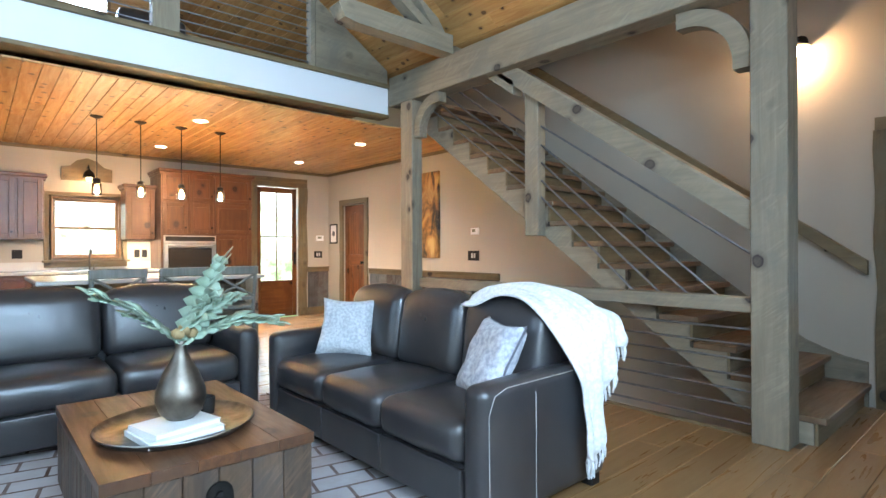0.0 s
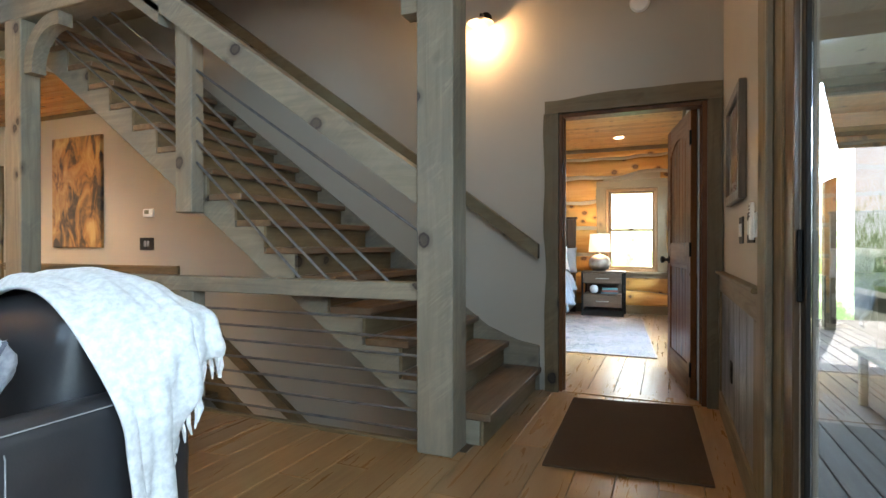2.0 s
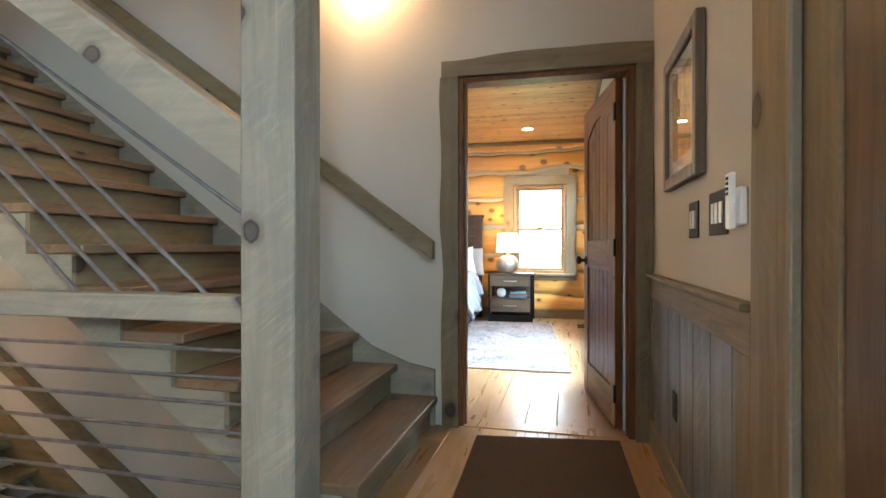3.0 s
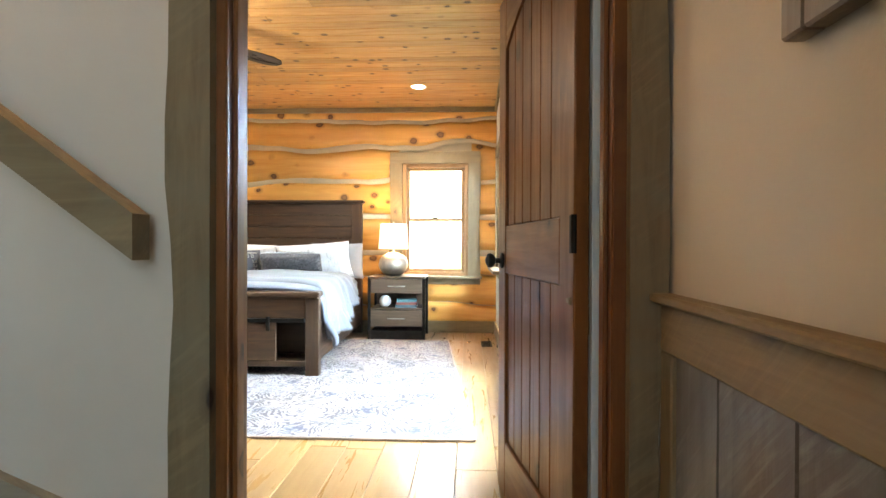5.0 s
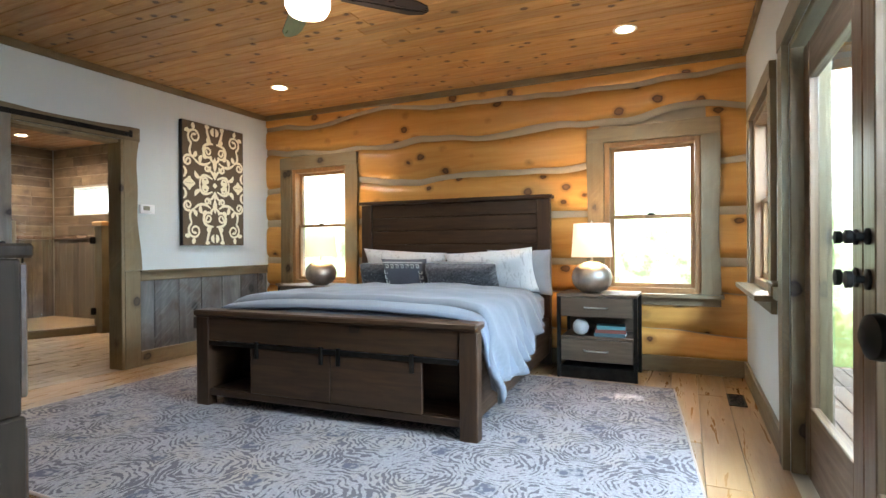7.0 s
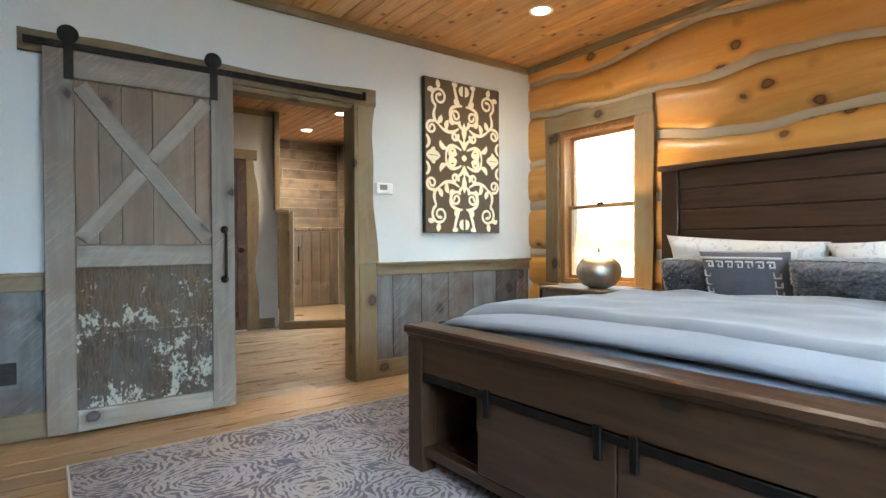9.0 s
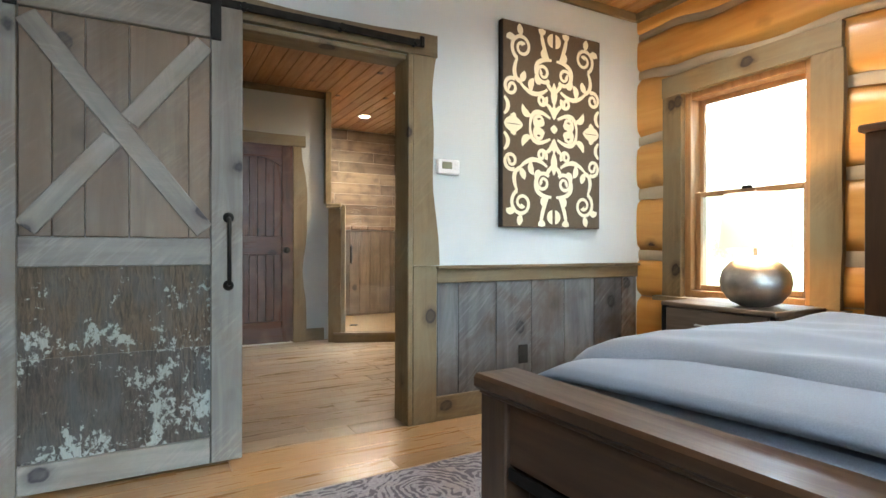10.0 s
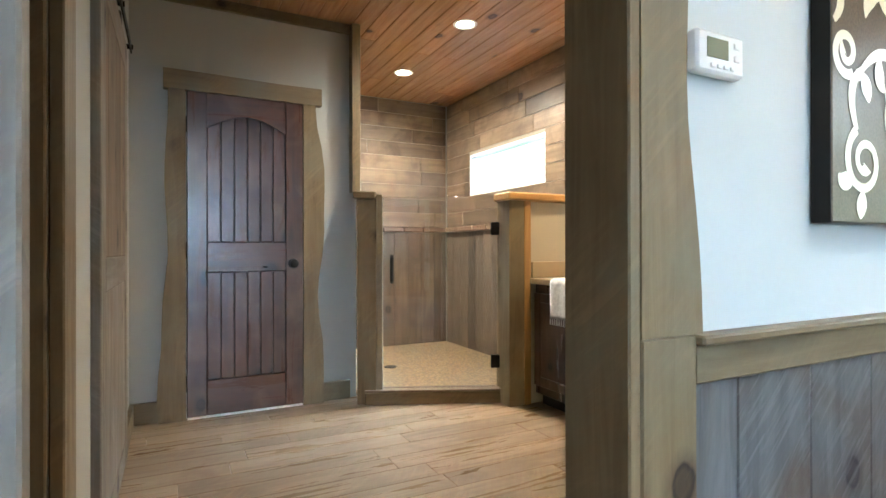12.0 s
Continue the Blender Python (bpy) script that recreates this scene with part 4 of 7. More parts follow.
def drape(name, x0, x1, drop, left, top, thick, mat, label, seed, wrinkle, corner, reach=1.06):
    """Bedding laid over the mattress, hanging down at both sides; local to the bed."""
    def at(u, v):
        x = x0 + (x1 - x0) * v
        dv = drop * (1 - 0.8 * v * v)
        s = -0.97 - dv + u * (1.94 + dv + left)
        a = abs(s)
        sgn = 1 if s > 0 else -1
        edge = 0.05 * max(0.0, 1 - v / 0.07) ** 2 * wrinkle / 0.03
        wr = noise.noise(Vector((x * 2.6, s * 1.7, seed))) * wrinkle + noise.noise(Vector((x * 7, s * 5, seed + 4))) * wrinkle * 0.35
        crown = top + 0.05 * math.cos(min(1.0, a / 0.97) * math.pi / 2) ** 0.6 + wr - edge
        x += corner * max(0.0, a - 0.7) * -0.6 * (1 - v)
        if a <= 0.90:
            return (x, s, crown)
        k = min(1.0, (a - 0.90) / 0.14)
        fold = 0.05 * (noise.noise(Vector((x * 6, seed, 2 + a))) + 0.5 * noise.noise(Vector((x * 13, seed, a * 3)))) * (a - 0.9) * 5
        down = max(0.0, a - 0.97)
        y = sgn * (0.90 + 0.115 * math.sin(k * math.pi / 2) + down * 0.30 + fold)
        z = crown - 0.07 * (1 - math.cos(k * math.pi / 2)) - down * 0.90
        return (x, y, z)
    ob = tagged(new(name, mesh_of(Bm().grid(66, 40, at), name, mat, "all")), label, name)
    ob.matrix_basis = BED
    mod = ob.modifiers.new("thickness", "SOLIDIFY")
    mod.thickness, mod.offset = thick, 1
    return ob


drape("blanket", -1.0, 0.5, 0.33, 0.06, 0.672, 0.02, M["sheet"], "blue-grey under-blanket smoothed over the bed", 3, 0.010, 0)
drape("duvet", -0.74, 0.42, 0.40, 0.14, 0.712, 0.05, M["duvet"], "rumpled grey duvet hanging over the bed's sides", 8, 0.03, 0.9)


def cushion(name, m, w, h, t, mat, label, seed, extra=None):
    ob = thing(name, m, label, "pillow", "pillows on the bed")
    part("cover", pillow_mesh(w, h, t, seed, 46, 0.02, 0.022) if mat == M["fur"] else pillow_mesh(w, h, t, seed), mat, ob, "", "all")
    if extra:
        extra(ob)
    return ob


def key_border(ob):
    """A woven band of square hooks along the four edges."""
    bm = Bm()
    for side in (-1, 1):
        y0, y1 = side * 0.058, side * 0.071
        for k in range(-3, 4):
            x = k * 0.052
            for z in (-0.112, 0.112):
                bm.box(x - 0.021, x + 0.016, y0, y1, z + 0.012, z + 0.018, 0.001).box(x - 0.021, x - 0.015, y0, y1, z - 0.018, z + 0.012, 0.001).box(x - 0.015, x + 0.006, y0, y1, z - 0.018, z - 0.012, 0.001).box(x, x + 0.006, y0, y1, z - 0.012, z + 0.002, 0.001)
        for k in range(-1, 2):
            z = k * 0.052
            for x in (-0.178, 0.178):
                bm.box(x + 0.012, x + 0.018, y0 * 0.8, y1 * 0.86, z - 0.021, z + 0.016, 0.001).box(x - 0.018, x + 0.012, y0 * 0.8, y1 * 0.86, z - 0.021, z - 0.015, 0.001).box(x - 0.018, x - 0.012, y0 * 0.8, y1 * 0.86, z - 0.015, z + 0.006, 0.001)
        for z in (-0.140, 0.140):
            bm.box(-0.205, 0.205, side * 0.036, side * 0.052, z - 0.004, z + 0.004, 0.001)
    part("border", bm, M["trim_cloth"], ob, "pale Greek-key border")


cushion("pillow", pose(8.89, 1.69, 0.845, -21, 4, 90), 0.84, 0.43, 0.21, M["pillow_white"], "white patterned pillow leaning on the headboard", 1)
cushion("pillow", pose(8.90, 2.57, 0.845, -19, -3, 91), 0.90, 0.43, 0.21, M["pillow_white"], "white patterned pillow leaning on the headboard", 2)
cushion("pillow", pose(9.02, 1.46, 0.845, -10, 0, 90), 0.60, 0.42, 0.14, M["grey_cloth"], "grey pillow tucked behind the white one", 3)
cushion("pillow", pose(8.66, 1.88, 0.81, -26, 0, 88), 0.68, 0.27, 0.20, M["fur"], "dark grey faux-fur lumbar pillow", 4)
cushion("pillow", pose(8.70, 2.46, 0.825, -22, 0, 92), 0.47, 0.32, 0.14, M["slate_cloth"], "slate pillow with a pale Greek-key border", 5, key_border)
cushion("pillow", pose(8.74, 2.78, 0.80, -24, 0, 98), 0.36, 0.26, 0.15, M["fur"], "dark grey faux-fur pillow", 6)

M["ns_wood"] = wood("nightstand_wood", (0.15, 0.105, 0.068), (0.075, 0.05, 0.032), "y", 0.5, 0.1, vary=0.2)
M["silver"] = metal("hammered_silver", (0.62, 0.58, 0.52), 0.32, 0.3)
M["shade"] = cloth("linen_shade", (0.80, 0.74, 0.62), (0.72, 0.66, 0.54), 400)
n_ = Net(M["shade"])
n_.b.inputs["Emission Color"].default_value = (1.0, 0.72, 0.40, 1)
n_.b.inputs["Emission Strength"].default_value = 0.55
M["marble"] = plaster("white_stone", (0.72, 0.72, 0.70), 0.25, 0.3)


def nightstand():
    ns = thing("nightstand", pose(8.92, 0.735, 0), "dark wood two-drawer nightstand on a black metal frame", "nightstand", "nightstands")
    hw = 0.315
    for x in (-0.205, 0.205):
        for y in (-hw + 0.015, hw - 0.015):
            part("leg", Bm().box(x - 0.015, x + 0.015, y - 0.015, y + 0.015, 0, 0.665), M["black"], ns)
    part("base_rail", Bm().box(-0.21, 0.21, -hw + 0.03, hw - 0.03, 0.0, 0.10), M["black"], ns)
    part("top", Bm().box(-0.225, 0.225, -hw, hw, 0.666, 0.69, 0.005), M["ns_wood"], ns)
    part("shelf", Bm().box(-0.205, 0.205, -hw + 0.031, hw - 0.031, 0.325, 0.345), M["ns_wood"], ns)
    part("back", Bm().box(0.195, 0.205, -hw + 0.031, hw - 0.031, 0.10, 0.665), M["ns_wood"], ns)
    for z0, z1 in ((0.14, 0.325), (0.50, 0.665)):
        dr = part("drawer", Bm().box(-0.20, 0.19, -hw + 0.032, hw - 0.032, z0 + 0.002, z1 - 0.002).box(-0.222, -0.20, -hw + 0.034, hw - 0.034, z0 + 0.004, z1 - 0.004), M["ns_wood"], ns)
        zc = (z0 + z1) / 2
        part("handle", Bm().tube([(-0.222, -0.09, zc), (-0.245, -0.085, zc), (-0.248, 0, zc), (-0.245, 0.085, zc), (-0.222, 0.09, zc)], 0.006, 8), M["steel"], dr, "", True)
    return ns


ns = nightstand()
ns2 = copy_thing(ns, pose(8.92, 3.70, 0))


def table_lamp():
    lm = thing("table_lamp", pose(8.90, 0.795, 0.692), "round silver table lamp with a lit linen shade", "lamp", "bedside lamps")
    part("base", Bm().spin([(0.0, 0), (0.07, 0), (0.115, 0.02), (0.155, 0.07), (0.166, 0.12), (0.155, 0.175), (0.115, 0.225), (0.06, 0.25), (0.02, 0.258), (0.0, 0.258)], 32), M["silver"], lm, "hammered silver ball base", "all")
    part("neck", Bm().tube([(0, 0, 0.255), (0, 0, 0.36)], 0.011), M["silver"], lm, "", True)
    sh = Bm().spin([(0.168, 0.295), (0.148, 0.575)], 40)
    sh.f = sh.f[:-2]
    o = part("shade", sh, M["shade"], lm, "tapered drum shade of pale linen", "all")
    mod = o.modifiers.new("thickness", "SOLIDIFY")
    mod.thickness = 0.004
    part("bulb", Bm().spin([(0.0, 0.36), (0.015, 0.36), (0.03, 0.40), (0.03, 0.43), (0.0, 0.45)], 14), M["lit_bulb"], lm, "", "all")
    part("finial", Bm().spin([(0.0, 0.57), (0.01, 0.575), (0.008, 0.59), (0.0, 0.60)], 10), M["silver"], lm)
    return lm


tl = table_lamp()
copy_thing(tl, pose(8.90, 3.60, 0.692))
ball = tagged(new("ornament_ball", mesh_of(Bm().spin([(0.0, 0), (0.03, 0.004), (0.058, 0.03), (0.066, 0.066), (0.058, 0.10), (0.03, 0.128), (0.0, 0.132)], 22), "ornament_ball", M["marble"], "all")), "white stone ball on the nightstand shelf", "ornament")
ball.matrix_basis = pose(8.79, 0.87, 0.3455)
for i, (c, w) in enumerate((((0.06, 0.13, 0.16), 0.24), ((0.25, 0.07, 0.05), 0.235), ((0.10, 0.30, 0.33), 0.22))):
    m_ = material("book_cover", 0.5, 0, c)
    b = thing("book", pose(8.83, 0.635, 0.3455 + i * 0.029, 0, 0, 4 * i), "closed hardback book lying on the nightstand shelf", "book", "books on the nightstand")
    part("cover", Bm().box(-0.08, 0.08, -w / 2, w / 2, 0, 0.004, 0.001).box(-0.08, 0.08, -w / 2, w / 2, 0.024, 0.028, 0.001).box(-0.084, -0.08, -w / 2, w / 2, 0, 0.028, 0.001), m_, b)
    part("page_block", Bm().box(-0.078, 0.076, -w / 2 + 0.004, w / 2 - 0.004, 0.0045, 0.0235, 0.001), M["white"], b)

# rug
M["rug"] = material("patterned_rug", 0.95, 0, (0.5, 0.5, 0.5), 0.1)
n_ = Net(M["rug"])
base_ = n_.coords((1, 1, 1))
wob_ = n_.node("ShaderNodeTexNoise")
wob_.inputs["Scale"].default_value = 6.0
n_.link(base_, wob_.inputs["Vector"])
vm_ = n_.node("ShaderNodeVectorMath")
vm_.operation = "MULTIPLY_ADD"
n_.link(wob_.outputs["Color"], vm_.inputs[0])
vm_.inputs[1].default_value = (0.17, 0.17, 0.0)
n_.link(base_, vm_.inputs[2])


def lattice(shift, metric):
    """Distance to the nearest centre of a diamond lattice."""
    mp = n_.node("ShaderNodeMapping")
    mp.inputs["Rotation"].default_value = (0, 0, radians(45))
    mp.inputs["Location"].default_value = (shift, shift, 0)
    n_.link(vm_.outputs[0], mp.inputs[0])
    v = n_.node("ShaderNodeTexVoronoi")
    v.voronoi_dimensions, v.distance = "2D", metric
    v.inputs["Scale"].default_value, v.inputs["Randomness"].default_value = 2.15, 0.0
    n_.link(mp.outputs[0], v.inputs["Vector"])
    return v.outputs["Distance"]


ring_at, star_at = lattice(0.0, "EUCLIDEAN"), lattice(0.2326, "EUCLIDEAN")
rings_ = n_.maths("SINE", n_.maths("MULTIPLY", ring_at, 100.0))
brk_ = n_.noise(base_, 26, 3, 0.6)
wide_ = n_.noise(base_, 3.2, 3, 0.6)
mask_ = n_.maths("ADD", rings_, n_.maths("MULTIPLY", n_.maths("SUBTRACT", brk_, 0.50), 7.5))
mask_ = n_.maths("ADD", mask_, n_.maths("MULTIPLY", n_.maths("SUBTRACT", wide_, 0.5), 4.5))
dirt_ = n_.noise(base_, 70, 4, 0.7)
ground_ = n_.mix(n_.ramp(dirt_, (0.35, 0.0), (0.65, 1.0)), (0.225, 0.195, 0.19), (0.335, 0.295, 0.285))
ground_ = n_.mix(n_.ramp(n_.noise(base_, 2.3, 5, 0.65), (0.50, 0.0), (0.68, 0.6)), ground_, (0.33, 0.255, 0.19))
c_ = n_.mix(n_.ramp(mask_, (0.25, 0.0), (0.60, 0.9)), ground_, (0.10, 0.084, 0.088))
star_ = n_.maths("MULTIPLY", n_.ramp(star_at, (0.08, 1.0), (0.13, 0.0)), n_.ramp(brk_, (0.40, 0.1), (0.54, 1.0)))
n_.colour(n_.mix(star_, c_, (0.10, 0.095, 0.115)))
n_.bump(n_.noise(base_, 300, 2), 0.5, 0.004)
rug = thing("bedroom_rug", pose(0, 0, 0), "cream and taupe rug with ring pattern under the bed", "rug")
corner = [(5.72, -0.09), (8.62, 0.16), (8.62, 4.14), (5.66, 4.07)]
part("field", Bm().slab(corner, 0.002, 0.013, "z"), M["rug"], rug)
M["rug_edge"] = cloth("rug_binding", (0.42, 0.30, 0.22), (0.32, 0.22, 0.16), 200)
for a, b in zip(corner, corner[1:] + corner[:1]):
    part("binding", Bm().tube([(*a, 0.008), (*b, 0.008)], 0.0075, 6), M["rug_edge"], rug)

# fan
fan = thing("ceiling_fan", pose(6.61, 1.91, 2.66), "dark bronze four-blade ceiling fan with a lit globe", "ceiling fan")
part("canopy", Bm().spin([(0.0, -0.001), (0.075, -0.001), (0.07, -0.03), (0.03, -0.05), (0.0, -0.05)], 24), M["black"], fan, "", True)
part("rod", Bm().tube([(0, 0, -0.05), (0, 0, -0.13)], 0.014), M["black"], fan, "", True)
part("motor", Bm().spin([(0.0, -0.12), (0.08, -0.125), (0.12, -0.15), (0.125, -0.20), (0.115, -0.24), (0.0, -0.24)], 28), M["black"], fan, "", True)
part("light_globe", Bm().spin([(0.0, -0.345), (0.06, -0.342), (0.10, -0.325), (0.118, -0.29), (0.118, -0.241), (0.0, -0.2405)], 28), glow("fan_globe", (1.0, 0.86, 0.66), 7), fan, "", True)
M["blade"] = wood("fan_blade", (0.035, 0.022, 0.015), (0.02, 0.012, 0.009), "x", 0.3, 0, vary=0.1, coat=0.3)
for i in range(4):
    out = [(0.19, -0.05), (0.35, -0.068), (0.60, -0.062), (0.68, -0.035), (0.70, 0.0), (0.68, 0.04), (0.60, 0.065), (0.35, 0.06), (0.19, 0.05)]
    bl = part("blade", Bm().slab(out, -0.004, 0.004, "z"), M["blade"], fan, "", False, pose(0, 0, -0.19, 0, 0, -42 + 90 * i) @ pose(0, 0, 0, -13))
    part("bracket", Bm().box(0.11, 0.24, -0.018, 0.018, -0.012, -0.005, 0.002), M["black"], bl)


def downlight(x, y, z, mat="lit_can"):
    d = thing("downlight", pose(x, y, z), "round recessed downlight with white trim, switched on", "downlight", "recessed lights")
    ring = Bm().spin([(0.058, -0.002), (0.085, -0.004), (0.085, 0.0), (0.058, 0.0)], 28)
    ring.f = ring.f[:-2]
    part("trim_ring", ring, M["white"], d, "", True)
    part("lens", Bm().spin([(0.0, -0.0025), (0.062, -0.0025), (0.062, 0.0), (0.0, 0.0)], 24), M[mat], d)
    return d


for x, y in ((8.40, 0.47), (8.40, 3.70)):
    downlight(x, y, 2.658)

# scrollwork canvas
art = thing("wall_art", pose(8.427, 4.658, 1.115), "brown canvas with symmetrical gilt scrollwork", "wall art")
M["canvas"] = cloth("brown_canvas", (0.115, 0.085, 0.055), (0.085, 0.06, 0.038), 160, 0.32, 0.0, 0.1)
M["gilt"] = material("gilt_paint", 0.30, 0.0, (0.74, 0.68, 0.50))
AW, AH = 0.79, 1.26
part("canvas", Bm().box(-AW / 2, AW / 2, -0.045, -0.001, 0, AH), M["canvas"], art)
for x in (-AW / 2 - 0.003, AW / 2):
    part("edge", Bm().box(x, x + 0.003, -0.044, -0.001, 0, AH), M["dark"], art)


def ribbon(bm, pts, w, y):
    """A flat painted stroke on the canvas; w gives its half-width along the way."""
    k, n = len(bm.v), len(pts)
    for i, (x, z) in enumerate(pts):
        x0, z0 = pts[max(0, i - 1)]
        x1, z1 = pts[min(n - 1, i + 1)]
        d = math.hypot(x1 - x0, z1 - z0) or 1
        nx, nz = -(z1 - z0) / d, (x1 - x0) / d
        h = w(i / (n - 1))
        bm.v += [(x + nx * h, y, z + nz * h), (x - nx * h, y, z - nz * h)]
    bm.f += [(k + 2 * i, k + 2 * i + 1, k + 2 * i + 3, k + 2 * i + 2) for i in range(n - 1)]


def spiral(cx, cz, r, start, turns, flip):
    pts = []
    for i in range(46):
        t = i / 45
        a = start + flip * t * turns * 2 * math.pi
        q = r * (1 - 0.80 * t)
        pts.append((cx + q * math.cos(a), cz + q * math.sin(a)))
    return pts


def bow(a, b, c, n=15):
    return [tuple((1 - t) ** 2 * a[k] + 2 * t * (1 - t) * b[k] + t * t * c[k] for k in (0, 1)) for t in [i / (n - 1) for i in range(n)]]


# one quarter of the pattern; it is mirrored both ways
CURLS = ((0.255, 0.150, 0.082, 65, 1.55, -1), (0.335, 0.405, 0.056, -120, 1.45, 1), (0.088, 0.285, 0.062, 140, 1.5, -1), (0.098, 0.455, 0.040, 215, 1.3, -1), (0.118, 0.592, 0.046, 100, 1.35, -1))
STEMS = (((0.290, 0.224), (0.345, 0.330), (0.265, 0.372)), ((0.265, 0.372), (0.165, 0.470), (0.055, 0.385)), ((0.300, 0.355), (0.285, 0.350), (0.265, 0.372)), ((0.004, 0.400), (0.070, 0.345), (0.040, 0.340)),
         ((0.020, 0.195), (0.165, 0.195), (0.148, 0.300)), ((0.105, 0.018), (0.098, 0.110), (0.048, 0.190)), ((0.004, 0.560), (0.020, 0.490), (0.066, 0.478)), ((0.030, 0.565), (0.185, 0.480), (0.192, 0.630)), ((0.388, 0.470), (0.330, 0.520), (0.388, 0.575)))
LEAVES = (((0.275, 0.010), (0.270, 0.045), (0.262, 0.080)), ((0.300, 0.110), (0.350, 0.085), (0.370, 0.115)), ((0.270, 0.365), (0.240, 0.335), (0.235, 0.295)), ((0.180, 0.415), (0.200, 0.360), (0.160, 0.330)), ((0.012, 0.025), (0.055, 0.070), (0.012, 0.112)), ((0.048, 0.190), (0.100, 0.180), (0.090, 0.135)),
          ((0.125, 0.012), (0.100, 0.040), (0.070, 0.014)), ((0.150, 0.300), (0.135, 0.350), (0.105, 0.352)), ((0.180, 0.560), (0.240, 0.570), (0.250, 0.500)), ((0.388, 0.630), (0.330, 0.680), (0.248, 0.631)), ((0.345, 0.600), (0.310, 0.585), (0.318, 0.560)), ((0.078, 0.590), (0.100, 0.610), (0.150, 0.600)))
strokes = 0


def scroll(pts, w):
    """One painted stroke, each a little prouder than the one before."""
    global strokes
    bm = Bm()
    ribbon(bm, pts, w, -0.0455 - 0.00002 * strokes)
    part("scroll", bm, M["gilt"], art)
    strokes += 1


for mx in (1, -1):
    for mz in (0, 1):
        def place(pts):
            return [(mx * x, (AH - z) if mz else z) for x, z in pts]
        for cx, cz, r, st, tn, fl in CURLS:
            sp = spiral(cx, cz, r, radians(st), tn, fl)
            scroll(place(sp), lambda t: 0.0125 * (1 - 0.3 * t) + 0.012 * max(0.0, t - 0.85) / 0.15)
        for a, b, c in STEMS:
            scroll(place(bow(a, b, c)), lambda t: 0.008 + 0.007 * math.sin(math.pi * t))
        for a, b, c in LEAVES:
            scroll(place(bow(a, b, c)), lambda t: 0.002 + 0.021 * math.sin(math.pi * t) ** 0.8)
for z, half, wide in ((0.41, 0.075, 0.024), (0.52, 0.05, 0.016), (0.63, 0.028, 0.026), (0.74, 0.05, 0.016), (0.85, 0.075, 0.024)):
    scroll([(0, z + half * k / 4) for k in range(-4, 5)], lambda t: 0.003 + wide * math.sin(math.pi * t))


def thermostat(m, label):
    th = thing("thermostat", m, label, "thermostat")
    part("case", Bm().box(-0.073, 0.073, -0.028, 0, -0.043, 0.043, 0.012), M["white"], th, "", True)
    part("screen", Bm().box(-0.045, 0.02, -0.0295, -0.027, -0.012, 0.028, 0.001), M["lcd"], th, "grey-green display")
    for i in range(4):
        part("button", Bm().box(-0.035 + i * 0.02, -0.023 + i * 0.02, -0.031, -0.027, -0.032, -0.024, 0.002), M["white"], th)
    for z in (-0.006, 0.02):
        part("button", Bm().box(0.038, 0.054, -0.031, -0.027, z - 0.006, z + 0.006, 0.003), M["white"], th)
    return th


M["lcd"] = material("display", 0.3, 0, (0.18, 0.19, 0.12))
thermostat(pose(7.67, 4.66, 1.451), "white digital thermostat on the bedroom wall")


def outlet(m, label="dark brown wall outlet", w=0.07, h=0.115, slots=2, toggles=0):
    o = thing("wall_outlet" if not toggles else "light_switch", m, label, "outlet" if not toggles else "switch")
    part("plate", Bm().box(-w / 2, w / 2, -0.006, 0, -h / 2, h / 2, 0.003), M["dark"], o)
    for i in range(slots):
        part("socket", Bm().box(-0.017, 0.017, -0.0085, -0.005, -0.034 + i * 0.04, -0.006 + i * 0.04, 0.004), M["dark"], o)
    for i in range(toggles):
        x = (i - (toggles - 1) / 2) * 0.045
        part("rocker", Bm().box(x - 0.015, x + 0.015, -0.011, -0.005, -0.032, 0.032, 0.003), M["white"] if w > 0.3 else M["steel"], o)
    return o


outlet(pose(8.209, 4.645, 0.326))
outlet(pose(5.42, 4.645, 0.36))
outlet(pose(7.54, -0.374, 0.36, 0, 0, 180))
for z in (1.17, 1.36):
    sw_ = thing("light_switch", pose(7.54, -0.374, z, 0, 0, 180), "white switch plate beside the french doors", "switch", "switches by the french doors")
    part("plate", Bm().box(-0.04, 0.04, -0.008, 0, -0.06, 0.06, 0.003), M["white"], sw_)
    part("rocker", Bm().box(-0.016, 0.016, -0.014, -0.008, -0.032, 0.032, 0.003), M["white"], sw_)

# dresser
M["dress_z"] = wood("dresser_wood", (0.040, 0.023, 0.013), (0.018, 0.011, 0.007), "z", 0.7, 0.1, vary=0.1, spec=0.15)
ds = thing("dresser", pose(4.36, 1.25, 0), "tall dark wood dresser with a black lower case", "dresser")
part("upper_case", Bm().box(0.03, 0.56, 0.01, 1.29, 0.75, 1.06), M["dress_z"], ds)
part("top", Bm().box(0.02, 0.58, 0, 1.30, 1.061, 1.09, 0.006), M["dress_z"], ds)
part("lower_case", Bm().box(0.03, 0.565, 0.005, 1.295, 0.06, 0.749), M["dress_z"], ds)
for i in range(2):
    for z0, z1 in ((0.78, 1.05), (0.42, 0.72), (0.10, 0.40)):
        dr = part("drawer_front", Bm().box(0.566, 0.582, 0.03 + i * 0.62, 0.63 + i * 0.62, z0, z1), M["walnut_y"], ds)
        part("knob", Bm().spin([(0.0, 0), (0.008, 0), (0.016, 0.02), (0.0, 0.026)], 12), M["black"], dr, "", True, pose(0.582, 0.33 + i * 0.62, (z0 + z1) / 2, 0, 90))
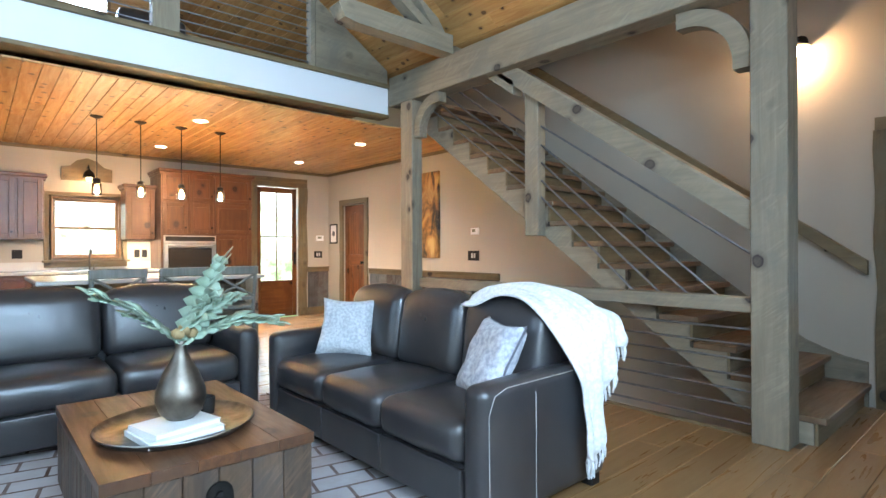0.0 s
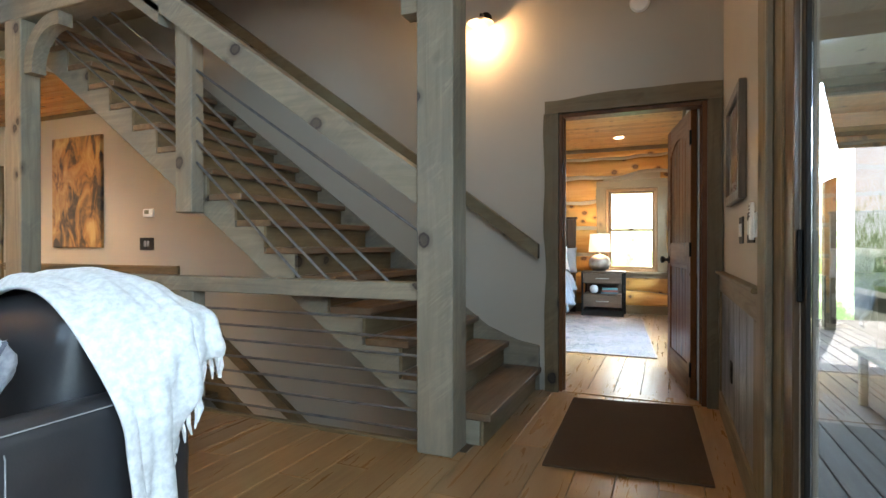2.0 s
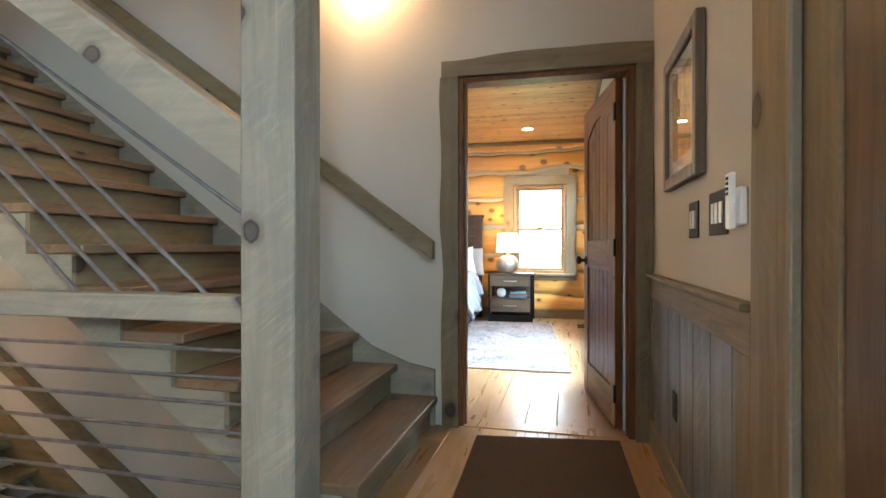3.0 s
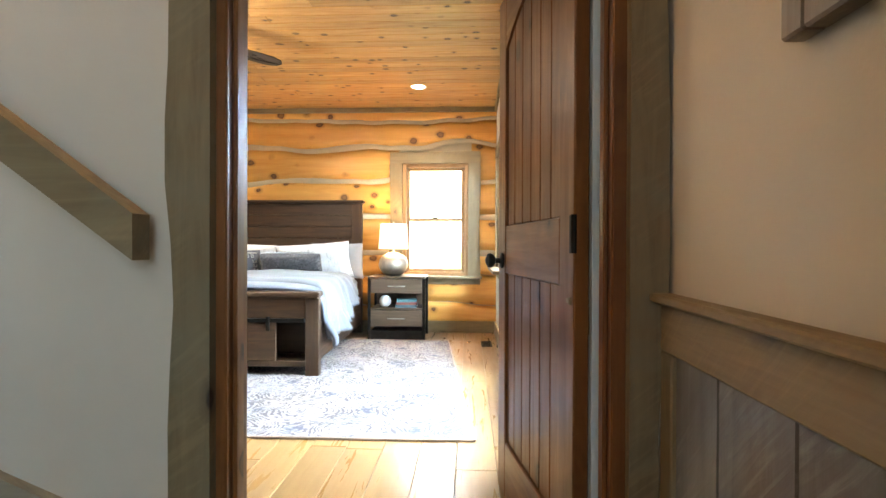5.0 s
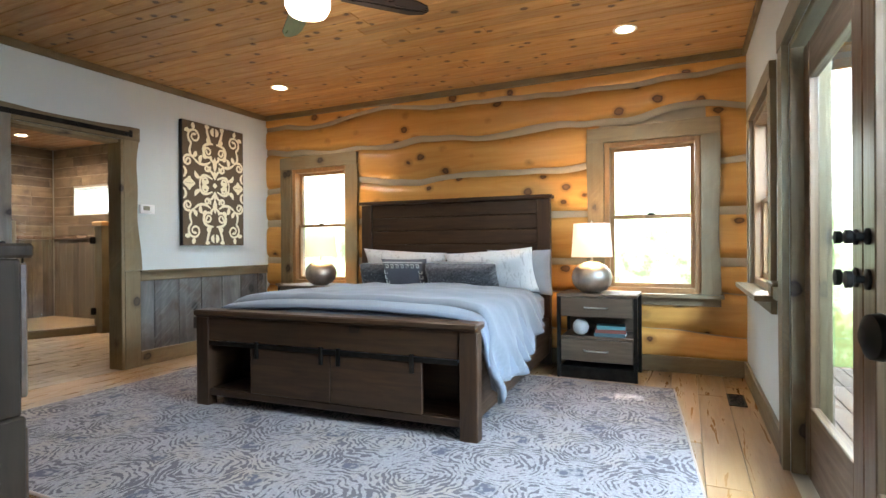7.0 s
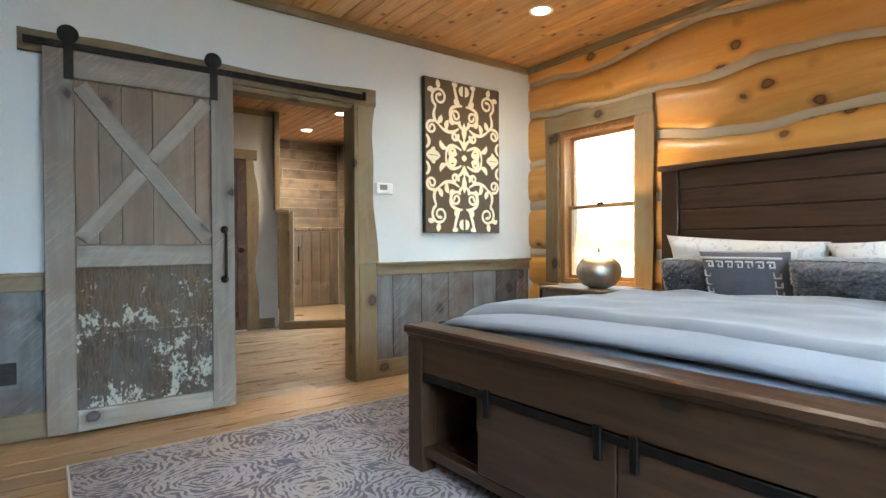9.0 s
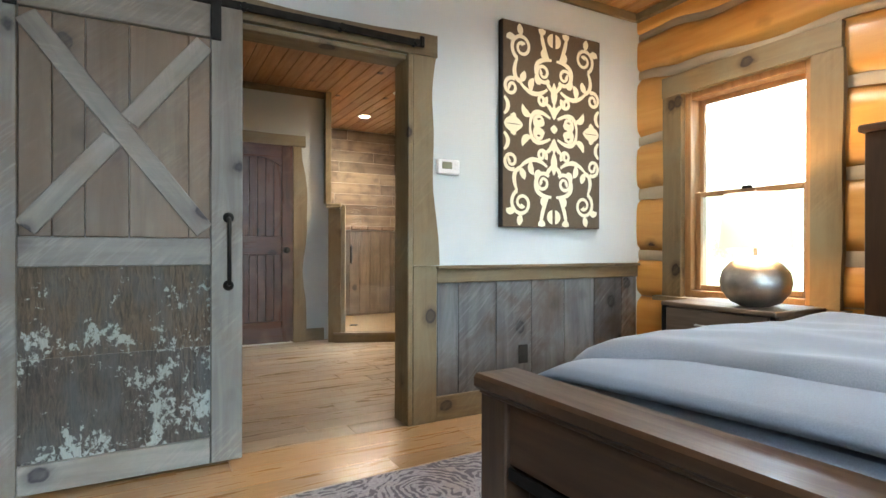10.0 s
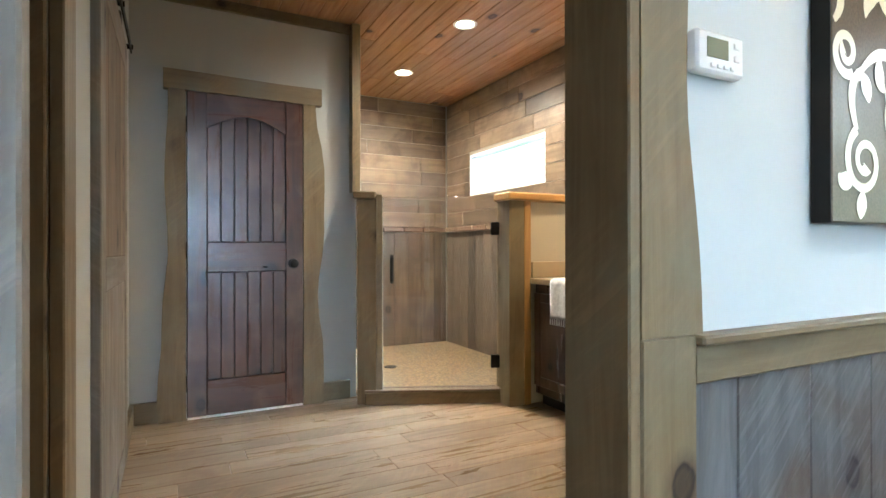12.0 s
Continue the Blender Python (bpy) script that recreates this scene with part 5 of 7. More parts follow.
for x in (0.05, 0.52):
    for y in (0.03, 1.24):
        part("foot", Bm().box(x, x + 0.04, y, y + 0.04, 0, 0.06), M["dark"], ds)

# floor vent
vent = thing("floor_vent", pose(8.5, -0.24, 0.001), "dark bronze slotted floor vent", "floor vent")
part("frame", box_frame(Bm(), 0.30, 0.11, 0, 0.006, 0.012).add([], []), M["black"], vent, "", False, pose(0, 0.055, 0, 90))
for i in range(9):
    part("slat", Bm().box(-0.135 + i * 0.03, -0.12 + i * 0.03, -0.045, 0.045, 0, 0.004, 0.001), M["black"], vent)

# ---- timber frame and stairs ----
def timber(name, bm, mat, label, smooth=False):
    return tagged(new(name, mesh_of(bm, name, mat, smooth)), label, "timber")


timber("timber_post", Bm().box(2.757, 2.955, 0.818, 1.02, 0.0, 2.779, 0.006), M["grey_z"], "grey-stained square timber post with knots")
timber("timber_post", Bm().box(2.70, 2.84, 4.27, 4.47, 0.0, 2.779, 0.006), M["grey_z"], "grey-stained square timber post by the kitchen")
timber("timber_beam", Bm().box(2.70, 2.93, -0.51, 4.69, 2.78, 3.10, 0.008), M["grey_y"], "long grey-stained timber beam above the stairs")


def brace(x0, x1, y, z, sy, r, depth, label):
    """A curved knee brace between a post at y and a beam at z."""
    arc = [(y + sy * (r - (r - depth) * math.cos(math.pi / 2 * i / 12)), z - r + (r - depth) * math.sin(math.pi / 2 * i / 12)) for i in range(13)]
    pts = [(y, z - r - 0.05)] + [(y + sy * depth, z - r - 0.05)] + arc + [(y + sy * (r + 0.05), z - depth), (y + sy * (r + 0.05), z)]
    back = [(y + sy * (r - r * math.cos(math.pi / 2 * i / 12)), z - r + r * math.sin(math.pi / 2 * i / 12)) for i in range(12, -1, -1)]
    return timber("knee_brace", Bm().slab(pts + back, x0, x1, "x"), M["grey_y"], label)


brace(2.80, 2.91, 1.021, 2.779, 1, 0.42, 0.11, "curved grey timber brace under the beam")
brace(2.72, 2.82, 4.269, 2.779, -1, 0.36, 0.10, "curved grey timber brace under the beam")
timber("hammer_beam", Bm().slab([(2.699, 3.08), (2.699, 3.26), (1.50, 3.26), (1.44, 3.20), (1.50, 3.10), (1.62, 3.08)], 3.62, 3.78, "y"), M["grey_x"], "short grey timber hammer beam with a shaped end")
timber("strut", Bm().slab([(2.62, 3.261), (2.48, 3.261), (1.75, 4.15), (1.87, 4.22)], 3.64, 3.76, "y"), M["grey_x"], "slanting grey timber strut of the roof truss")
timber("rafter", Bm().slab([(2.75, 3.101), (2.60, 3.101), (-0.55, 5.05), (-0.55, 5.2)], 3.64, 3.76, "y"), M["grey_x"], "grey timber principal rafter")

M["tread"] = wood("stair_tread", (0.25, 0.145, 0.075), (0.14, 0.078, 0.038), "x", 0.40, 0.2, (0.18, 0.125, 0.08), 0.55, 0.1, vary=0.25, coat=0.15)
RISE, RUN, Y0 = 0.178, 0.245, 0.68
stairs = thing("staircase", pose(0, 0, 0), "open timber staircase with grey stringer and rod railing", "staircase")
N = 16
for k in range(N):
    y, z = Y0 + RUN * k, RISE * (k + 1)
    part("tread", Bm().box(2.962, 4.19, y, y + 0.285, z - 0.042, z, 0.005), M["tread"], stairs)
    if k < 15:
        part("riser", Bm().box(2.975, 4.19, y + 0.045, y + 0.065, z - RISE + 0.001, z - 0.043, 0.002), M["trim_x"], stairs)
# sawtooth stringers
for x0, x1 in ((2.975, 3.035),):
    pts = [(Y0 + 0.07, 0.0)]
    for k in range(N):
        y, z = Y0 + RUN * k, RISE * (k + 1) - 0.043
        pts += [(y + 0.067, z), (y + RUN + 0.066, z)]
    last = pts[-1]
    low = lambda y: 0.878 + (y - 2.164) * 0.727
    pts += [(last[0], low(last[0])), (0.958, 0.0)]
    part("stringer", Bm().slab(pts, x0, x1, "x"), M["grey_y"], stairs, "wide grey sawtooth stringer")
sk = [(0.70, 0.0), (0.70, 0.33), (0.86, 0.36), (1.10, 0.455)] + [(1.10 + i * 0.5, 0.455 + 0.37 * i) for i in range(1, 7)] + [(4.10, 2.40), (4.1, 2.0), (0.96, 0.0)]
part("skirt_board", Bm().slab(sk, 4.191, 4.2185, "x"), M["grey_y"], stairs, "grey skirt board against the wall")
newel = part("newel", Bm().box(2.86, 2.965, 2.72, 2.87, 1.30, 2.56, 0.006), M["grey_z"], stairs)


def sloped(x0, x1, y0, z0, y1, z1, h):
    return Bm().slab([(y0, z0), (y1, z1), (y1, z1 + h), (y0, z0 + h)], x0, x1, "x")


slope = 0.70
part("handrail", sloped(2.80, 2.93, 1.022, 1.285, 3.14, 1.285 + slope * 2.118, 0.165), M["grey_y"], stairs, "heavy grey timber handrail")
part("handrail_cap", sloped(2.80, 2.93, 1.022, 1.4505, 3.14, 1.4505 + slope * 2.118, 0.018), M["grey_y"], stairs)
part("upper_handrail", sloped(2.80, 2.92, 2.95, 2.56, 4.25, 2.56 + slope * 1.3, 0.12), M["grey_y"], stairs)
for i, b in enumerate((2.224, 2.055, 1.90, 1.745, 1.60)):
    y1 = 2.72
    end = 1.022 if i == 0 else 1.022 + 0.215 * i
    sl = (b - 1.168) / (2.679 - 1.091) if i == 0 else (b - 0.905) / (2.679 - (1.30 + 0.20 * (i - 1)))
    ya = 1.022 if i == 0 else 1.30 + 0.20 * (i - 1) - 0.05
    part("rod", Bm().tube([(2.905, 2.72, b + sl * 0.04), (2.905, ya, b - sl * (2.679 - ya))], 0.009, 8), M["rod"], stairs, "steel railing rod", True)
for i, b in enumerate((2.30, 2.16, 2.02, 1.88, 1.75)):
    part("rod", Bm().tube([(2.905, 2.87, b - 0.02), (2.905, 4.26, b - 0.02 + 0.727 * 1.39)], 0.009, 8), M["rod"], stairs, "steel railing rod", True)
whr = thing("wall_handrail", pose(0, 0, 0), "brown wooden handrail on the stair wall", "handrail")
part("rail", sloped(4.10, 4.165, 0.69, 0.985, 4.3, 0.985 + 0.727 * 3.61, 0.105), M["trim_y"], whr)
for y in (0.95, 2.2, 3.4):
    z = 0.985 + 0.727 * (y - 0.69) + 0.02
    part("bracket", Bm().tube([(4.22, y, z - 0.03), (4.14, y, z - 0.03), (4.13, y, z + 0.01)], 0.008, 8), M["black"], whr)

guard = thing("guard_rail", pose(0, 0, 0), "grey timber guard rail with seven horizontal steel rods", "railing")
part("top_rail", Bm().box(2.79, 2.91, 1.0205, 4.268, 0.785, 0.88, 0.006), M["grey_y"], guard)
part("post", Bm().box(2.80, 2.90, 2.64, 2.76, 0.0, 0.784, 0.005), M["grey_z"], guard)
part("post", Bm().box(2.80, 2.90, 2.765, 2.82, 0.0, 0.784, 0.005), M["grey_z"], guard)
for z in (0.677, 0.577, 0.483, 0.38, 0.286, 0.186, 0.081):
    part("rod", Bm().tube([(2.85, 1.0205, z), (2.85, 2.64, z)], 0.008, 8), M["rod"], guard, "", True)
    part("rod", Bm().tube([(2.85, 2.82, z), (2.85, 4.269, z)], 0.008, 8), M["rod"], guard, "", True)
part("floor_trim", Bm().box(2.862, 2.90, 1.021, 4.44, -0.24, 0.012), M["trim_y"], guard)

# the stairs that go down below
down = thing("basement_staircase", pose(0, 0, 0), "wooden stairs going down to the basement", "staircase")
for k in range(13):
    y, z = 4.40 - 0.245 * k, -0.178 * (k + 1)
    part("tread", Bm().box(2.90, 4.2, y - 0.28, y, z - 0.04, z), M["trim_x"], down)
part("handrail", Bm().slab([(4.4, 0.66), (1.2, -1.62), (1.2, -1.73), (4.4, 0.55)], 4.11, 4.17, "x"), M["trim_y"], down, "brown wooden handrail on the stairwell wall")
part("skirt", Bm().slab([(4.44, 0.20), (1.3, -2.08), (1.3, -2.4), (4.44, -0.1)], 4.195, 4.2185, "x"), M["trim_y"], down)

# sconce over the stairs
sc = thing("wall_sconce", pose(4.22, 1.13, 2.78), "black wall sconce with a metal shade, switched on", "wall lamp")
part("back_plate", Bm().spin([(0.0, 0.0), (0.055, 0.0), (0.055, 0.012), (0.02, 0.022), (0.0, 0.022)], 20), M["black"], sc, "", True, pose(0, 0, 0.06, 0, -90))
part("arm", Bm().tube([(-0.02, 0, 0.06), (-0.07, 0, 0.075), (-0.11, 0, 0.06), (-0.115, 0, 0.03)], 0.009, 8), M["black"], sc, "", True)
sh = Bm().spin([(0.02, 0.03), (0.045, 0.02), (0.095, -0.005), (0.10, -0.012)], 28)
sh.f = sh.f[:-2]
part("shade", sh, M["silver"], sc, "spun metal shade", True, pose(-0.115, 0, 0.0))
part("bulb", Bm().spin([(0.0, -0.085), (0.022, -0.075), (0.032, -0.05), (0.026, -0.02), (0.014, 0.0), (0.0, 0.0)], 16), M["lit_bulb"], sc, "", "all", pose(-0.115, 0, 0.0))
sd = thing("smoke_detector", pose(4.22, 0.0, 2.768, 0, -90), "round white smoke detector on the wall", "smoke detector")
part("body", Bm().spin([(0.0, 0.0), (0.065, 0.0), (0.068, 0.012), (0.058, 0.03), (0.03, 0.036), (0.0, 0.036)], 26), M["white"], sd, "", True)

# hall things
mat = thing("door_mat", pose(0, 0, 0), "plain dark brown doormat lying in the hall", "mat")
M["mat"] = cloth("brown_mat", (0.08, 0.042, 0.02), (0.05, 0.026, 0.012), 180, 0.95, 0.0, 0.8)
part("mat", Bm().slab([(2.84, 0.38), (2.90, -0.378), (4.15, -0.338), (4.06, 0.424)], 0.003, 0.014, "z"), M["mat"], mat)
pic = thing("framed_picture", pose(3.40, -0.52, 1.58, 0, 0, 180), "brown-framed abstract print with a pale mat", "picture")
M["frame_wood"] = wood("picture_frame_wood", (0.16, 0.115, 0.075), (0.10, 0.07, 0.045), "z", 0.45, 0, vary=0.1)
part("frame", box_frame(Bm(), 0.62, 0.56, -0.035, -0.001, 0.05, 0, -0.28), M["frame_wood"], pic)
part("mat_board", Bm().box(-0.26, 0.26, -0.016, -0.006, -0.23, 0.23, 0.001), M["marble"], pic)
M["print"] = material("abstract_print", 0.4, 0, (0.3, 0.2, 0.1))
n_ = Net(M["print"])
f_ = n_.noise(n_.coords((5, 5, 2.4)), 1.6, 5, 0.6, 0.8)
n_.colour(n_.ramp(f_, (0.30, (0.03, 0.022, 0.018)), (0.45, (0.16, 0.11, 0.06)), (0.55, (0.55, 0.36, 0.08)), (0.68, (0.50, 0.42, 0.30))))
part("print", Bm().box(-0.17, 0.17, -0.018, -0.0165, -0.17, 0.17, 0.0005), M["print"], pic)
part("glazing", Bm().box(-0.26, 0.26, -0.023, -0.020, -0.23, 0.23, 0.0005), M["glass"], pic).visible_shadow = False
outlet(pose(3.255, -0.52, 1.153, 0, 0, 180), "black switch plate with two steel rockers", 0.14, 0.13, 0, 2)
outlet(pose(2.93, -0.52, 1.157, 0, 0, 180), "black switch plate with three steel rockers", 0.20, 0.135, 0, 3)
rc = thing("remote_holder", pose(2.70, -0.52, 1.16, 0, 0, 180), "white fan remote in a wall holder", "remote")
part("cradle", Bm().box(-0.05, 0.04, -0.02, 0, -0.05, 0.05, 0.006), M["white"], rc)
part("remote", Bm().box(-0.035, 0.01, -0.036, -0.021, -0.06, 0.09, 0.006), M["white"], rc)
for i in range(4):
    part("button", Bm().box(-0.02, -0.006, -0.039, -0.035, 0.03 + i * 0.014, 0.038 + i * 0.014, 0.001), M["dark"], rc)
outlet(pose(3.535, -0.505, 0.39, 0, 0, 180))

# patio doors: casing boards and dark sliding frames
pat = thing("door_5", pose(0, -0.52, 0), "dark-framed sliding glass patio door with stained casing", "door", "", "structure")
part("casing_board", Bm().slab(wavy((2.30, 0), (2.30, 2.2), 0.235, 51, amp=0.02, side=-1), 0.001, 0.032, "y"), M["trim_z"], pat)
part("casing_step", Bm().box(2.14, 2.30, 0.001, 0.022, 0, 2.2), M["trim_z"], pat)
part("casing_strip", Bm().box(2.275, 2.30, 0.0225, 0.045, 0, 2.2), M["grey_z"], pat)
part("jamb", Bm().box(2.021, 2.14, -0.052, 0.016, 0, 2.12), M["door_brown_z"], pat)
part("head_casing", Bm().box(-2.1, 2.30, 0.001, 0.03, 2.2, 2.36), M["trim_x"], pat)
part("head_jamb", Bm().box(-1.9, 2.02, -0.056, -0.001, 2.06, 2.12), M["door_brown_x"], pat)
for x0, x1, y in ((1.05, 2.02, -0.016), (0.08, 1.07, -0.045), (-0.9, 0.10, -0.016), (-1.9, -0.88, -0.045)):
    f = part("sliding_frame", box_frame(Bm(), x1 - x0, 2.03, y - 0.013, y + 0.013, 0.05, (x0 + x1) / 2, 0.02), M["dark"], pat)
    part("pane", Bm().box(x0 + 0.07, x1 - 0.07, y - 0.004, y + 0.004, 0.09, 1.98, 0.001), M["glass"], f).visible_shadow = False
part("handle", Bm().box(1.99, 2.005, -0.0025, 0.012, 0.92, 1.12, 0.004), M["black"], pat)

# ---- living room furniture ----
M["leather"] = material("dark_leather", 0.24, 0, (0.03, 0.026, 0.025), 0.8)
n_ = Net(M["leather"])
f_ = n_.noise(n_.coords((1, 1, 1)), 160, 3)
g_ = n_.noise(n_.coords((1, 1, 1)), 4, 4)
n_.colour(n_.mix(n_.ramp(g_, (0.35, 0.0), (0.7, 1.0)), (0.024, 0.024, 0.027), (0.042, 0.037, 0.036)))
n_.link(n_.ramp(g_, (0.3, 0.27), (0.7, 0.38)), n_.b.inputs["Roughness"])
n_.bump(f_, 0.18, 0.002)
M["thread"] = material("seam_thread", 0.8, 0, (0.30, 0.29, 0.28))


def puffy(w, d, h, seed, crown=0.03, n=14, rad=0.06):
    """An upholstered block, rounded and slightly domed: x across, y deep, z up from 0."""
    bm = bmesh.new()
    bmesh.ops.create_cube(bm, size=1.0)
    bmesh.ops.scale(bm, vec=(w, d, h), verts=bm.verts)
    bmesh.ops.bevel(bm, geom=bm.edges[:], offset=min(rad, h * 0.45, d * 0.45), segments=4, affect="EDGES", profile=0.5)
    bmesh.ops.subdivide_edges(bm, edges=[e for e in bm.edges if e.calc_length() > 0.12], cuts=4, use_grid_fill=True)
    out = Bm()
    bm.verts.ensure_lookup_table()
    for v in bm.verts:
        a, b, c = 2 * v.co.x / w, 2 * v.co.y / d, 2 * v.co.z / h
        p = v.co.copy()
        p.z += crown * max(0, 1 - a * a) * max(0, 1 - b * b) * (1 if c > 0 else 0)
        p.y += crown * 0.7 * max(0, 1 - a * a) * max(0, 1 - c * c) * (-1 if b < 0 else 1) * 0.6
        p += Vector((1, 1, 1)) * 0.005 * noise.noise(p * 6 + Vector((seed, 0, 0)))
        out.v.append((p.x, p.y, p.z + h / 2))
    out.f = [tuple(v.index for v in f.verts) for f in bm.faces]
    bm.free()
    return out


def couch(name, m, seats, width, label):
    """A leather sofa: x along its length, its front towards -y, its middle at 0."""
    c = thing(name, m, label, "sofa")
    hw, d, arm = width / 2, 0.90, 0.135
    part("base", Bm().box(-hw + arm, hw - arm, -d / 2 + 0.04, d / 2 - 0.02, 0.06, 0.27, 0.02), M["leather"], c)
    for s in (-1, 1):
        a = part("arm", puffy(arm, d - 0.02, 0.57, s, 0.01, rad=0.045), M["leather"], c, "", "all", pose(s * (hw - arm / 2), 0, 0.055))
        part("seam", Bm().tube([(s * (arm / 2 + 0.004), -0.12, 0.03), (s * (arm / 2 + 0.004), -0.12, 0.50), (s * (arm / 2 - 0.03), -0.12, 0.566)], 0.0022, 5), M["thread"], a)
        part("seam", Bm().tube([(s * (arm / 2 + 0.003), -0.41, 0.03), (s * (arm / 2 + 0.003), -0.415, 0.46), (s * (arm / 2 + 0.002), -0.38, 0.535), (s * (arm / 2 - 0.004), -0.30, 0.556), (s * (arm / 2 - 0.004), 0.4, 0.558)], 0.0022, 5), M["thread"], a)
        for y in (-d / 2 + 0.06, d / 2 - 0.06):
            part("foot", Bm().box(s * (hw - 0.06) - 0.035, s * (hw - 0.06) + 0.035, y - 0.035, y + 0.035, 0, 0.06, 0.006), M["dark"], c)
    part("back_frame", puffy(width - 2 * arm + 0.02, 0.20, 0.62, 3, 0.0), M["leather"], c, "", "all", pose(0, d / 2 - 0.11, 0.20))
    w = (width - 2 * arm) / seats
    for i in range(seats):
        x = -hw + arm + w * (i + 0.5)
        part("seat_cushion", puffy(w - 0.006, 0.64, 0.19, i, 0.03), M["leather"], c, "", "all", pose(x, -d / 2 + 0.32, 0.272))
        part("back_cushion", puffy(w - 0.008, 0.22, 0.46, i + 7, 0.05, rad=0.08), M["leather"], c, "", "all", pose(x, d / 2 - 0.27, 0.44, -9))
        part("front_panel", puffy(w - 0.006, 0.03, 0.19, i + 4, 0.0, rad=0.01), M["leather"], c, "", "all", pose(x, -d / 2 + 0.03, 0.075))
    return c


couch("sofa", pose(1.16, 2.33, 0, 0, 0, -90), 3, 2.06, "three-seat dark brown leather sofa with pale stitching")
couch("loveseat", pose(-0.12, 4.0, 0, 0, 0, 0), 2, 1.74, "two-seat dark leather loveseat with pale stitching")

M["pale_cloth"] = cloth("pale_patterned_cloth", (0.56, 0.57, 0.58), (0.36, 0.38, 0.40), 55, 0.9, 0.2, 0.3)
M["dot_cloth"] = cloth("grey_spotted_cloth", (0.50, 0.50, 0.52), (0.28, 0.28, 0.31), 38, 0.9, 0.2, 0.3)
cu = thing("throw_pillow", pose(1.13, 3.00, 0.655, -24, 0, -52), "pale grey square throw pillow on the sofa", "pillow")
part("cover", pillow_mesh(0.41, 0.42, 0.15, 5, pinch=0.14), M["pale_cloth"], cu, "", "all")
cu = thing("throw_pillow", pose(1.09, 1.62, 0.645, -26, 0, -112), "grey dotted throw pillow with dark piping on the sofa", "pillow")
part("cover", pillow_mesh(0.42, 0.42, 0.15, 6, pinch=0.14), M["dot_cloth"], cu, "", "all")
part("piping", Bm().tube([(0.21 * a, 0, 0.20 * b) for a, b in ((-1, -1), (-0.88, 0), (-1, 1), (0, 0.88), (1, 1), (0.88, 0), (1, -1), (0, -0.88), (-1, -1))], 0.006, 6), M["slate_cloth"], cu)

# the throw: over the back cushion, across the back corner, down the arm's outer side
M["throw"] = cloth("white_knit", (0.76, 0.75, 0.73), (0.58, 0.57, 0.55), 45, 0.95, 0.5, 0.7)
thr = thing("throw_blanket", pose(0, 0, 0), "white knitted throw with tassels draped over the sofa corner", "throw")


def throw_at(u, v):
    # v runs from the seat side over the back and along to the arm, u across the cloth
    w = noise.noise(Vector((u * 3.2, v * 5, 2))) * 0.030 + noise.noise(Vector((u * 9, v * 7, 6))) * 0.016
    crest = 0.925 + 0.03 * math.sin(min(1.0, u * 2.2) * math.pi / 2) - 0.10 * max(0, u - 0.72) * 3
    if v < 0.55:
        t = v / 0.55
        x = 1.26 + 0.04 * t * t + (0.39 - 0.05 * t * t) * u
        y = 2.00 - 0.70 * t
        z = crest + 0.035 * math.sin(t * math.pi) - 0.06 * (1 - t) ** 2 * (1 - u) - 0.34 * t ** 4 * max(0.0, 0.8 - u * 0.75)
        return (x, y, z + w)
    t = (v - 0.55) / 0.45
    x = 1.30 + 0.34 * u + 0.03 * t * (1 - u)
    z0 = crest - 0.34 * max(0.0, 0.8 - u * 0.75)
    ln = 0.14 + 0.40 * math.exp(-((u - 0.22) / 0.40) ** 2)
    fold = 0.018 * math.sin(u * 19 + 1.5) * t + 0.010 * math.sin(u * 41) * t
    return (x + 0.015 * math.sin(u * 22) * t, 1.30 - 0.055 * math.sin(min(1, t * 3) * math.pi / 2) + w * 0.6 - fold, max(0.10, z0 - ln * t) + w * (1 - t))


g = Bm().grid(44, 44, throw_at)
o = part("cloth", g, M["throw"], thr, "", "all")
mod = o.modifiers.new("thickness", "SOLIDIFY")
mod.thickness = 0.014
tas = Bm()
for i in range(44):
    u = i / 43
    p = Vector(throw_at(u, 1.0))
    tas.tube([p, p + Vector((0.006 * math.sin(i * 2.1), -0.006, -0.035)), p + Vector((0.012 * math.sin(i * 1.3), -0.004, -0.075))], [0.006, 0.007, 0.003], 5)
part("tassel_fringe", tas, M["throw"], thr, "knotted white tassels")

# coffee table
M["crate_x"] = wood("reclaimed_wood_x", (0.128, 0.063, 0.028), (0.045, 0.021, 0.011), "x", 0.42, 0.2, (0.098, 0.059, 0.036), 0.5, 0.5, vary=0.5, coat=0.15)
M["crate_y"] = wood("reclaimed_wood_y", (0.116, 0.046, 0.017), (0.038, 0.015, 0.007), "y", 0.36, 0.2, (0.075, 0.038, 0.021), 0.52, 0.25, vary=0.3, coat=0.2)
M["crate_z"] = wood("reclaimed_wood_z", (0.150, 0.087, 0.046), (0.053, 0.030, 0.017), "z", 0.5, 0.2, (0.075, 0.059, 0.050), 0.5, 0.8, vary=0.55)
ct = thing("coffee_table", pose(-0.10, 2.47, 0), "chunky reclaimed wood coffee table with iron pulls", "table")
for i in range(5):
    x = -0.385 + i * 0.154
    part("top_plank", Bm().box(x + 0.0004, x + 0.1536, -0.60, 0.60, 0.375, 0.42, 0.0012), M["crate_y"], ct)
